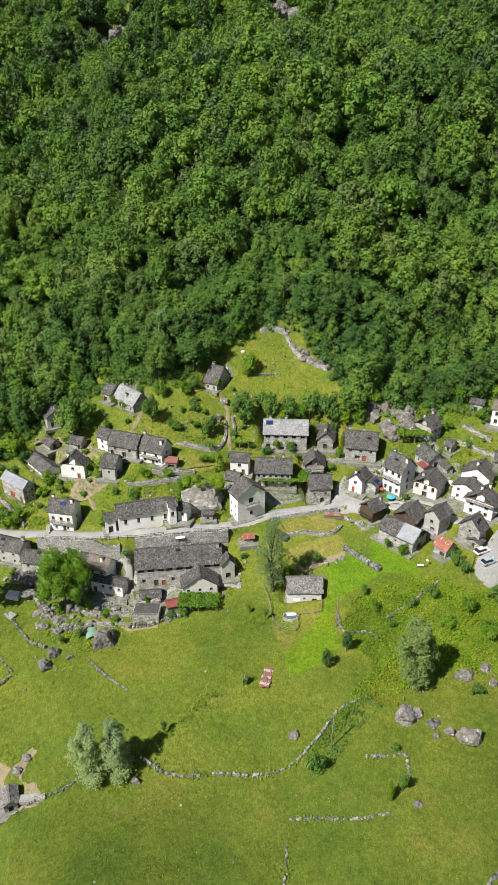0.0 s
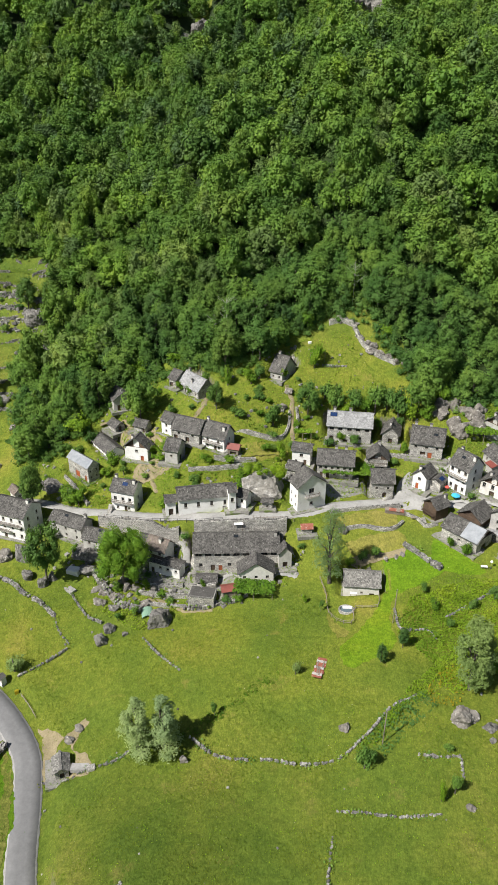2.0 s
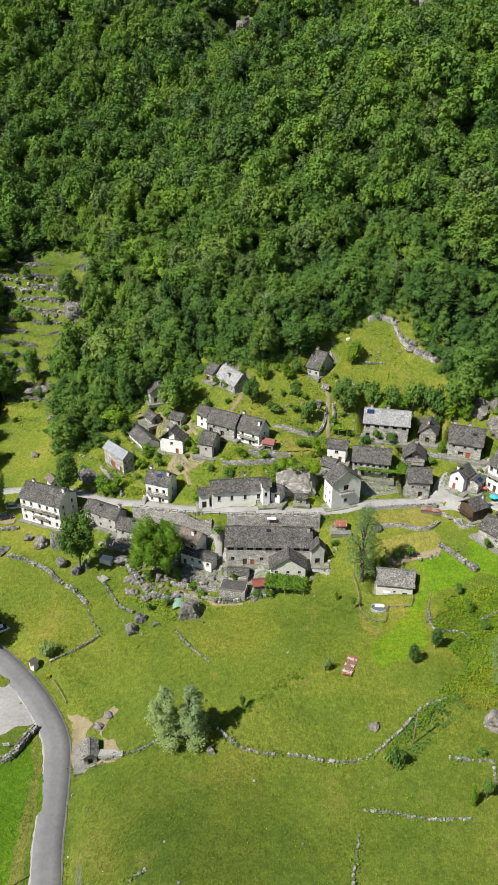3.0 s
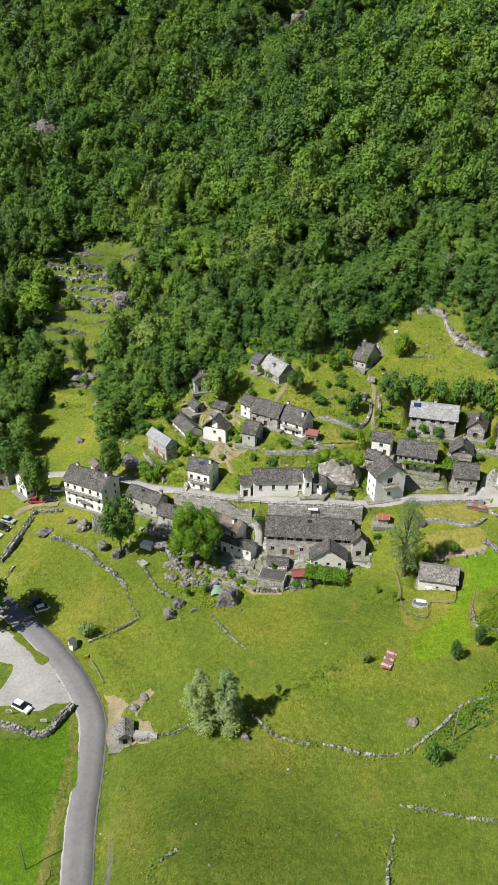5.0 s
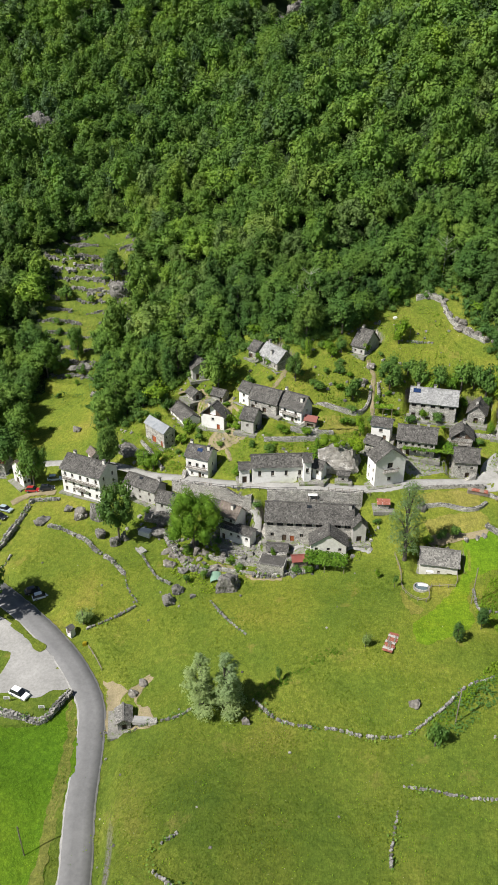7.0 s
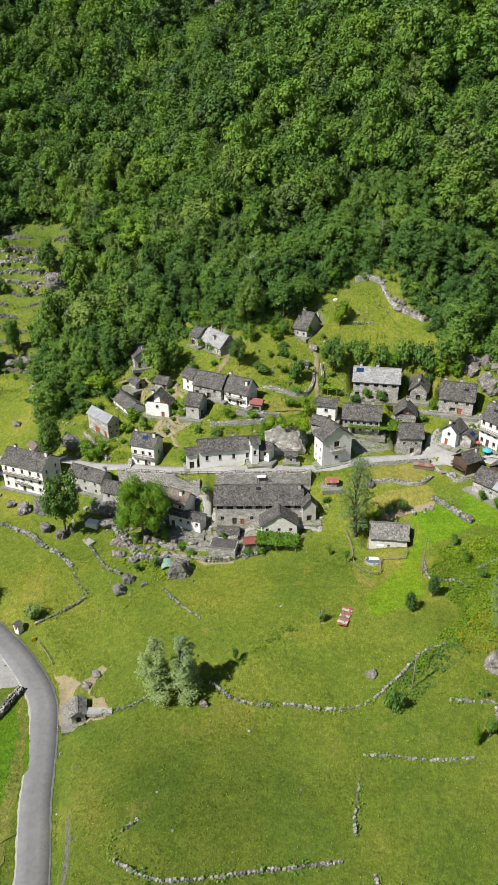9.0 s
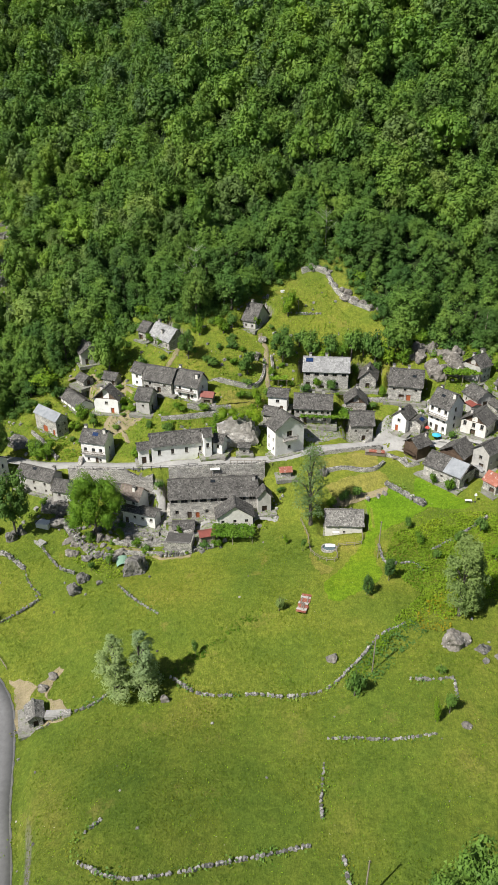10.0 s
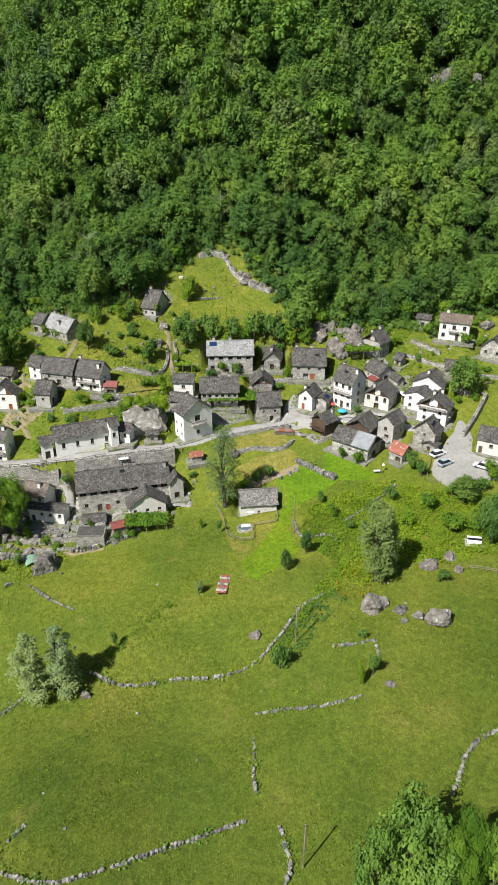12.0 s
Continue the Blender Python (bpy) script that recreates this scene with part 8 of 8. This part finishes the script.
def sheet_stack(x, y, yaw):
    ob = thing("sheet_stack", "rusty red and white roofing sheets lying on grass", "sheets", pose(x, y, gz(x, y) + 0.15, -3, 0, yaw))
    r = random.Random(4)
    for k in range(9):
        p = Lump()
        p.box(pose(r.uniform(-0.15, 0.15), -2.7 + k * 0.66, 0.04 * (k % 3), 0, r.uniform(-2, 2), r.uniform(-5, 5)), 2.1, 0.8, 0.05)
        part("sheet", p, RUST if k % 3 != 1 else GREYPLASTER, ob, "" if k % 3 != 1 else "bleached sheet")
    for k in range(4):
        p = Lump()
        p.box(pose(-0.6 + 0.4 * k, r.uniform(-1.5, 1.5), 0.16, 0, 0, r.uniform(-8, 8)), 0.25, 2.2, 0.05)
        part("batten", p, PALETIMBER, ob)


sheet_stack(4.1, 107.6, -12)


def parasol(x, y, cloth, label, tall=2.3, wide=1.6):
    ob = thing("parasol", label, "parasol", Matrix.Translation((x, y, gz(x, y))))
    p = Lump()
    p.tube([(0, 0, 0), (0, 0, tall)], [0.04, 0.04], 6)
    part("pole", p, ZINC, ob)
    p = Lump()
    p.tube([(0, 0, 0), (0, 0, 0.1)], [0.3, 0.25], 10)
    part("foot", p, IRON, ob)
    c = Lump()
    n = 8
    for k in range(n):
        a, b = k / n * 2 * math.pi, (k + 1) / n * 2 * math.pi
        q = [(math.cos(t) * wide, math.sin(t) * wide) for t in (a, b)]
        c.poly((0, 0, tall + 0.1), (*q[0], tall - 0.45), (*q[1], tall - 0.45))
        c.poly((*q[0], tall - 0.45), (*q[0], tall - 0.6), (*q[1], tall - 0.6), (*q[1], tall - 0.45))
    part("canopy", c, cloth, ob)


parasol(40.2, 163.3, CLOTHBLUE, "open turquoise parasol before a white house", 2.2, 1.25)
parasol(38.3, 166.6, CLOTHRED, "small red and orange parasol on a terrace", 2.0, 0.65)
parasol(45.2, 138.3, CLOTHWHITE, "closed pale parasol beside a garden table", 2.4, 0.35)


def garden_table(x, y, label, top=WHITE):
    ob = thing("garden_table", label, "table", Matrix.Translation((x, y, gz(x, y))))
    p = Lump()
    p.box(pose(0, 0, 0.7), 1.6, 0.8, 0.05)
    part("tabletop", p, top, ob)
    for u in (-0.7, 0.7):
        for v in (-0.32, 0.32):
            p = Lump()
            p.box(pose(u, v, 0), 0.06, 0.06, 0.7)
            part("leg", p, PALETIMBER, ob)


garden_table(43.6, 138.2, "pale garden table on a stone patio")
garden_table(12.0, 131.4, "white garden table before the meadow barn")
garden_table(28.5, 155.8, "dark picnic table beside the garden wall", PALETIMBER)


def cold_frame(x, y, yaw):
    ob = thing("cold_frame", "low white garden frame with dark glass on paving", "garden frame", pose(x, y, gz(x, y) + 0.1, 0, 0, yaw))
    p = Lump()
    p.box(pose(0.1, -0.2, -0.5), 3.9, 2.7, 0.6)
    part("paving", p, GREYPLASTER, ob, "grey paved base")
    p = Lump()
    for v, h in ((-0.7, 0.5), (0.7, 1.0)):
        p.box(pose(0, v, 0.05), 2.8, 0.1, h)
    part("side", p, CLOTHWHITE, ob)
    for k in range(3):
        p = Lump()
        p.box(pose(0, -0.5 + 0.5 * k, 0.62 + 0.18 * k, 20), 2.9, 0.42, 0.05)
        part("lid", p, CLOTHWHITE if k != 1 else PANE, ob, "" if k != 1 else "dark glass lid")


cold_frame(56.9, 109.5, -15)


def sign(x, y, yaw, label):
    ob = thing("sign", label, "sign", pose(x, y, gz(x, y), 0, 0, yaw))
    p = Lump()
    for u in (-0.5, 0.5):
        p.box(pose(u, 0, -0.2), 0.08, 0.08, 1.8)
    part("post", p, PALETIMBER, ob)
    p = Lump()
    p.box(pose(0, -0.06, 0.9), 1.3, 0.04, 0.8)
    board = part("board", p, CLOTHWHITE, ob)
    p = Lump()
    for k in range(4):
        p.box(pose(-0.1 * (k % 2), -0.09, 1.02 + 0.15 * k), 0.9, 0.01, 0.06)
    part("lettering", p, IRON, board, "rows of dark lettering too small to read")


sign(-73.4, 86.4, 15, "white information board on two posts")
sign(-65.2, 86.0, 15, "small pale board on two posts")


def net(x, y):
    """A crumpled green net on hoops beside a boulder."""
    bm = bmesh.new()
    bmesh.ops.create_grid(bm, x_segments=24, y_segments=18, size=1.0)
    for v in bm.verts:
        p = v.co
        v.co = Vector((p.x * 1.5, p.y * 1.7, 0.8 * max(0, 1 - p.x ** 2) ** 0.5 + 0.14 * noise.noise(Vector((p.x * 5, p.y * 5, 3)))))
    me = bpy.data.meshes.new("net_tunnel")
    bm.to_mesh(me)
    bm.free()
    me.materials.append(NETGREEN)
    solo("net_tunnel", me, NETGREEN, "green net tunnel over a vegetable bed", "net", pose(x, y, gz(x, y) - 0.1, 0, 0, 20))


net(-38.6, 126.6)


def slab_block(x, y, yaw, w, d, h, label, material=CLOTHWHITE):
    p = Lump()
    p.box(pose(0, 0, -0.3), w, d, h + 0.3)
    p.box(pose(w * 0.1, d * 0.05, h, 0, 0, 3), w * 0.8, d * 0.85, 0.12)
    solo("stone_block", p, material, label, "block", pose(x, y, gz(x, y), 0, 0, yaw))


slab_block(-60.4, 132.6, -35, 2.6, 1.8, 0.5, "large pale stone slab on a wall", GRAVEL)
slab_block(-61.5, 138.9, -10, 3.4, 2.2, 1.2, "low white-roofed stone bin beside rocks", WHITE)
slab_block(-43.1, 86.3, 5, 3.6, 1.6, 0.5, "pale concrete platform beside the shed", GRAVEL)
slab_block(-40.6, 85.8, 12, 1.6, 1.2, 0.7, "grey stone bench beside the shed", PALESTONE)
slab_block(-64.0, 104.3, 20, 0.9, 0.6, 0.7, "yellow grit bin beside the road", FERN)


def steps(x, y, yaw, n, wide, label):
    """Stone steps climbing along local +y, each step a part."""
    z = gz(x, y)
    ob = thing("stairs", label, "stairs", pose(x, y, z, 0, 0, yaw))
    for k in range(n):
        p = Lump()
        p.box(pose(0, k * 0.3, -0.4), wide, 0.34, 0.4 + (k + 1) * 0.18)
        part("step", p, PALESTONE, ob)


steps(-55.6, 154.2, 0, 9, 1.1, "stone steps beside the vine-clad house")
steps(-44.5, 147.5, -40, 10, 1.2, "stone steps down from the lane")
steps(31.3, 153.2, 20, 8, 1.2, "stone steps up to the timber barn")
steps(36.5, 153.6, -30, 6, 1.1, "stone steps beside the timber barn")
steps(20.5, 162.8, -70, 9, 1.0, "outside stone stairs on a house")
steps(-29.5, 141.0, 0, 12, 1.6, "stone steps beside the long house")
steps(-26.0, 172.5, -60, 9, 1.0, "outside stairs of the row house")
steps(56.6, 161.2, -60, 8, 1.0, "stone steps beside a house")

# ---- growth on walls, shrubs between the houses, the rocky bank ----
def footing(x, y, grow=1.0):
    """True where a house stands, its surround included."""
    hit = np.zeros(np.shape(x), bool)
    for cx, cy, cz, yaw, hl, hw in PADS:
        c, s = math.cos(yaw), math.sin(yaw)
        u, v = (x - cx) * c + (y - cy) * s, -(x - cx) * s + (y - cy) * c
        hit |= (abs(u) < hl + grow) & (abs(v) < hw + grow)
    return hit


def wall_growth(material, label, share, low, high, size, seed):
    """Grass and brambles that grow over and along the field walls."""
    rng = np.random.default_rng(seed)
    cs = []
    for pts, height in WALL_LINES:
        n = int(len(pts) * share)
        k = rng.integers(0, len(pts), n)
        wave = np.sin(k * 0.21 + seed) * np.sin(k * 0.067 + seed * 2)
        k = k[wave > -0.1]
        p = pts[k, :2] + rng.normal(0, 0.55, (len(k), 2))
        p = p[~footing(p[:, 0], p[:, 1], 0.3)]
        cs.append(np.column_stack([p, ground_z(p[:, 0], p[:, 1]) + rng.uniform(low, high, len(p)) * height]))
    c = np.concatenate(cs)
    n = len(c)
    nrm = rng.normal(scale=0.5, size=(n, 3)) + np.array((0, -0.2, 0.9))
    nrm /= np.linalg.norm(nrm, axis=1)[:, None]
    t = np.cross(nrm, rng.normal(size=(n, 3)))
    t /= np.linalg.norm(t, axis=1)[:, None]
    b = np.cross(nrm, t)
    s = size * rng.uniform(0.5, 1.4, (n, 1))
    solo("wall_growth", sprays_mesh("wall_growth", np.stack([c - t * s * 0.6, c - b * s * 0.4, c + t * s * 0.6, c + b * s * 0.4], 1), material), material, label, "plants", kind="stuff")


wall_growth(BLADE, "grass and weeds growing over the field walls", 2.2, 0.0, 0.8, 0.28, 1)
wall_growth(LEAF, "brambles growing along the field walls", 2.4, 0.1, 1.3, 0.36, 2)

rng = np.random.default_rng(77)
spots = rng.uniform((-88, 158), (92, 200), (900, 2))
gap_lane = along(LANE_PTS[::2], spots[:, 0], spots[:, 1])[0]
wave = np.sin(spots[:, 0] * 0.35 + 2 * np.sin(spots[:, 1] * 0.2)) * np.sin(spots[:, 1] * 0.4)
ok = inside(spots[:, 0], spots[:, 1], VILLAGE) & ~footing(spots[:, 0], spots[:, 1], 1.5) & (gap_lane > 3.6) & (wave > -0.05)
shrub_labels = {"bush": "leafy green shrub between the stone houses", "lime": "bright green shrub between the stone houses"}
for k, (px, py) in enumerate(spots[ok][:120]):
    key = ("bush0", "lime0", "bush1", "lime1", "bush2", "lime0")[k % 6]
    tree(key, float(px), float(py), float(rng.uniform(1.0, 2.9)), float(rng.uniform(0.8, 1.3)), shrub_labels[key[:4]], k, name="bush", group="shrubs in the village")

# brambles and small trees on the hay terraces
hay = rng.uniform((-152, 172), (-92, 282), (420, 2))
ok = inside(hay[:, 0], hay[:, 1], [(-152, 174), (-92, 174), (-92, 282), (-152, 282)]) & ~footing(hay[:, 0], hay[:, 1], 2.0) & (np.sin(hay[:, 0] * 0.23) * np.sin(hay[:, 1] * 0.17 + 1.0) > 0.0)
for k, (px, py) in enumerate(hay[ok][:54]):
    key = ("bush0", "dark0", "bush1", "bush2", "lime0", "round1")[k % 6]
    big = key[:4] in ("dark", "roun")
    tree(key, float(px), float(py), float(rng.uniform(3.5, 6.5) if big else rng.uniform(1.4, 3.4)), float(rng.uniform(0.8, 1.2)), "small leafy tree on the hay terraces" if big else "leafy shrub on the hay terraces", k,
         name="tree" if big else "bush", group="growth on the hay terraces")

low_spots = rng.uniform((-66, 127), (0, 150), (260, 2))
ok = inside(low_spots[:, 0], low_spots[:, 1], LOWER) & ~footing(low_spots[:, 0], low_spots[:, 1], 1.2) & (along(LANE_PTS[::2], low_spots[:, 0], low_spots[:, 1])[0] > 3.6)
for k, (px, py) in enumerate(low_spots[ok][:34]):
    key = ("bush0", "lime1", "bush2")[k % 3]
    tree(key, float(px), float(py), float(rng.uniform(0.8, 2.2)), float(rng.uniform(0.8, 1.3)), "green shrub among the lower houses", k, name="bush", group="shrubs in the village")

# the stone bastion and terrace walls before the long house
def bastion(x, y, wide, deep, yaw, low, high):
    ob = thing("bastion", "square grey rubble bastion below the long house", "wall", pose(x, y, 0, 0, 0, yaw))
    b = Lump()
    b.box(pose(0, 0, low - 1.0), wide, deep, high - low + 1.0)
    part("masonry", b, STONE, ob)
    r = random.Random(3)
    for k in range(int(wide / 0.55)):
        c = Lump()
        stones(c, r, (-wide / 2 + 0.3 + k * 0.55, -deep / 2 + 0.2, high + 0.06), 0.6, 0.5)
        part("coping_stone", c, FIELDSTONE, ob)
    f = Lump()
    f.box(pose(0, 0.2, high + 0.01), wide - 0.5, deep - 0.6, 0.06)
    part("paving", f, SLAB, ob, "grey stone paving")


bastion(-25.3, 130.6, 6.6, 4.2, -3, -8.4, -4.6)
retaining_wall([(-42.2, 132.6), (-35.7, 132.0), (-29.0, 131.9)], 2.2, 0.6, "grey rubble terrace wall below the houses", 81)
retaining_wall([(-40.0, 129.5), (-33.8, 128.9), (-29.0, 128.6)], 1.5, 0.6, "low grey terrace wall below the houses", 82)

def kiosk(x, y, z, yaw):
    """A small shelter with a sloping roof of two white sheets."""
    ob = thing("shelter", "small timber shelter with white sheet roof below the lane", "shelter", pose(x, y, z, 0, 0, yaw))
    for u in (-1.0, 1.0):
        for v in (-0.6, 0.6):
            p = Lump()
            p.box(pose(u, v, -3.0), 0.1, 0.1, 4.6 + 0.2 * (v > 0))
            part("post", p, TIMBER, ob)
    b = Lump()
    b.box(pose(0, 0.55, 0.0), 2.0, 0.06, 1.5)
    part("back_panel", b, TIMBER, ob)
    for k in (0, 1):
        p = Lump()
        p.box(pose(0, -0.45 + 0.9 * k, 1.62 + 0.22 * k, 14), 2.4, 0.8, 0.05)
        part("roof_sheet", p, CLOTHWHITE, ob, "white roofing sheet")


kiosk(-18.2, 148.2, 3.2, 8)

fence(lane_line(-56, -19, 2.15), "dark iron railing along the lane's outer edge", 0.95, 2.4, IRON, 2, name="railing")

def awning(x, y, yaw):
    """A pale cloth awning on four posts."""
    ob = thing("awning", "pale cloth awning on posts beside a white house", "awning", pose(x, y, gz(x, y), 0, 0, yaw))
    for u in (-1.5, 1.5):
        for v in (-1.0, 1.0):
            p = Lump()
            p.box(pose(u, v, -0.3), 0.08, 0.08, 2.6 + 0.2 * v)
            part("post", p, IRON, ob)
    c = Lump()
    for k in range(4):
        c.box(pose(-1.275 + 0.85 * k, 0, 2.34 - 0.03 * (k % 2), 6), 0.86, 2.5, 0.04)
    part("cloth", c, CLOTHWHITE, ob, "pale stretched cloth")


awning(58.4, 165.4, 10)


def woodpile(x, y, yaw, long):
    """Stacked split logs under rusty sheets."""
    ob = thing("woodpile", "stacked firewood under rusty red sheets beside the lane", "woodpile", pose(x, y, gz(x, y), 0, 0, yaw))
    r = random.Random(9)
    n = int(long / 0.3)
    for row in range(4):
        for k in range(n):
            p = Lump()
            px = -long / 2 + (k + 0.5 * (row % 2) + 0.3) * 0.3
            p.tube([(px, -0.45 + r.uniform(-0.08, 0.08), 0.14 + 0.26 * row), (px, 0.45, 0.14 + 0.26 * row)], [0.14, 0.13], 6)
            part("log", p, PALETIMBER, ob)
    for k in range(int(long / 1.0)):
        p = Lump()
        p.box(pose(-long / 2 + 0.5 + k, 0, 1.16 + 0.03 * (k % 2), r.uniform(4, 9), 0, r.uniform(-4, 4)), 1.06, 1.4, 0.04)
        part("cover_sheet", p, RUST if k % 3 else PALETIMBER, ob, "rusty cover sheet")


woodpile(23.6, 157.9, -8, 5.4)

# rubble of the bank under the lower houses
for k in range(30):
    px, py = -56 + 16 * rng.random() + 2.0, 138.5 - 9.5 * rng.random()
    if footing(np.array([px]), np.array([py]), 0.6)[0]:
        continue
    r = float(rng.uniform(0.8, 2.4))
    boulder(float(px), float(py), r * 1.3, r, r * float(rng.uniform(0.6, 1.0)), "broken brownish rock on the bank below the houses", 950 + k, name="bank_rock", sink=0.3, material=BROWNROCK)

# weeds along the overgrown field banks
for name_seed, line in ((51, [(-24.0, 91.5), (-17.0, 96.0), (-11.0, 101.5), (-6.0, 105.5)]), (52, [(12.0, 87.0), (18.0, 95.0), (25.0, 101.0)])):
    belt = dense([(*q, 0) for q in line], 0.5)
    grow = np.random.default_rng(name_seed)
    at = belt[grow.integers(0, len(belt), 90), :2] + grow.normal(0, 0.7, (90, 2))
    cloud = leaf_cloud(grow, np.column_stack([at, ground_z(at[:, 0], at[:, 1]) + 0.05]), grow.uniform(0.18, 0.5, 90), 120, 0.16, sides=3, core=0.5)
    solo("bank_weeds", sprays_mesh("bank_weeds", cloud[0], WEED, cloud[1]), WEED, "fresh weeds along an overgrown field bank", "plants", kind="stuff")

# shrubs and rocks: behind the barn, under the lane's wall, along the ruined garden wall
for k, (px, py, h, w) in enumerate(((14.6, 142.8, 3.6, 0.75), (17.6, 143.2, 3.9, 0.7), (11.2, 141.6, 3.2, 0.8), (8.4, 139.6, 3.4, 0.8))):
    tree(("bush0", "bush1", "lime0", "lime1")[k], px, py, h, w, "leafy bush on the bank behind the barn", 700 + k, name="bush")
for k, (px, py) in enumerate(((20.5, 142.6), (23.0, 143.0), (16.2, 141.2), (24.6, 143.8))):
    boulder(px, py, 1.7, 1.2, 0.9, "grey rock on the bank behind the barn", 720 + k, material=BROWNROCK)
for k, (px, py) in enumerate(lane_line(-57, -31, 4.0)):
    if not footing(np.array([px]), np.array([py]), 0.8)[0]:
        tree(("lime0", "bush1", "lime1", "bush2")[k % 4], px, py, 1.6 + 0.5 * (k % 3), 1.0, "green shrub at the foot of the lane wall", 730 + k, name="bush", group="shrubs in the village")
for k in range(18):
    f = k / 17
    px, py = np.interp(f, (0, 0.25, 0.5, 0.75, 1), (6.0, 11.5, 14.6, 19.0, 27.0)), np.interp(f, (0, 0.25, 0.5, 0.75, 1), (220.0, 218.6, 213.4, 209.8, 206.8))
    r = float(rng.uniform(1.0, 2.1))
    boulder(float(px + rng.uniform(-0.6, 1.2)), float(py + rng.uniform(-0.4, 1.2)), r * 1.4, r, r * 0.9, "brownish fallen stone of the ruined garden wall", 740 + k, name="wall_stone", sink=0.3, material=BROWNROCK)
slab_block(-2.2, 212.6, 20, 1.2, 0.8, 0.3, "small white board lying in the garden", CLOTHWHITE)

# turf on the great boulder
tx, ty, tz, tw, td = ROCK_TOPS["huge lichened boulder beside the chapel"]
mound = np.random.default_rng(12)
tops = [(tx + u * tw, ty + v * td, tz + 0.1 - 2.4 * (u * u + v * v)) for u, v in ((-0.3, -0.02), (-0.12, 0.1), (0.05, -0.05), (0.2, 0.05), (0.33, -0.12), (-0.05, -0.15), (0.3, 0.15), (-0.3, 0.2))]
turf = leaf_cloud(mound, tops, [1.7, 1.5, 1.3, 1.7, 1.6, 1.0, 2.0, 1.8], 70, 0.26, core=0.75)
solo("turf", sprays_mesh("turf", turf[0], WEED, turf[1]), WEED, "rough green turf on the great boulder", "grass", kind="stuff")

# the bank of broken rock below the woods
for k in range(26):
    f = k / 25
    px, py = 36 + 24 * f + rng.uniform(-2, 2), 193.5 - 3.5 * f * f + rng.uniform(-3.0, 3.5)
    if footing(np.array([px]), np.array([py]), 1.2)[0]:
        continue
    r = float(rng.uniform(1.4, 3.6))
    boulder(px, py, r * 1.25, r, r * float(rng.uniform(0.7, 1.1)), "broken brownish grey rock of the bank", 900 + k, name="bank_rock", sink=0.3, material=BROWNROCK)
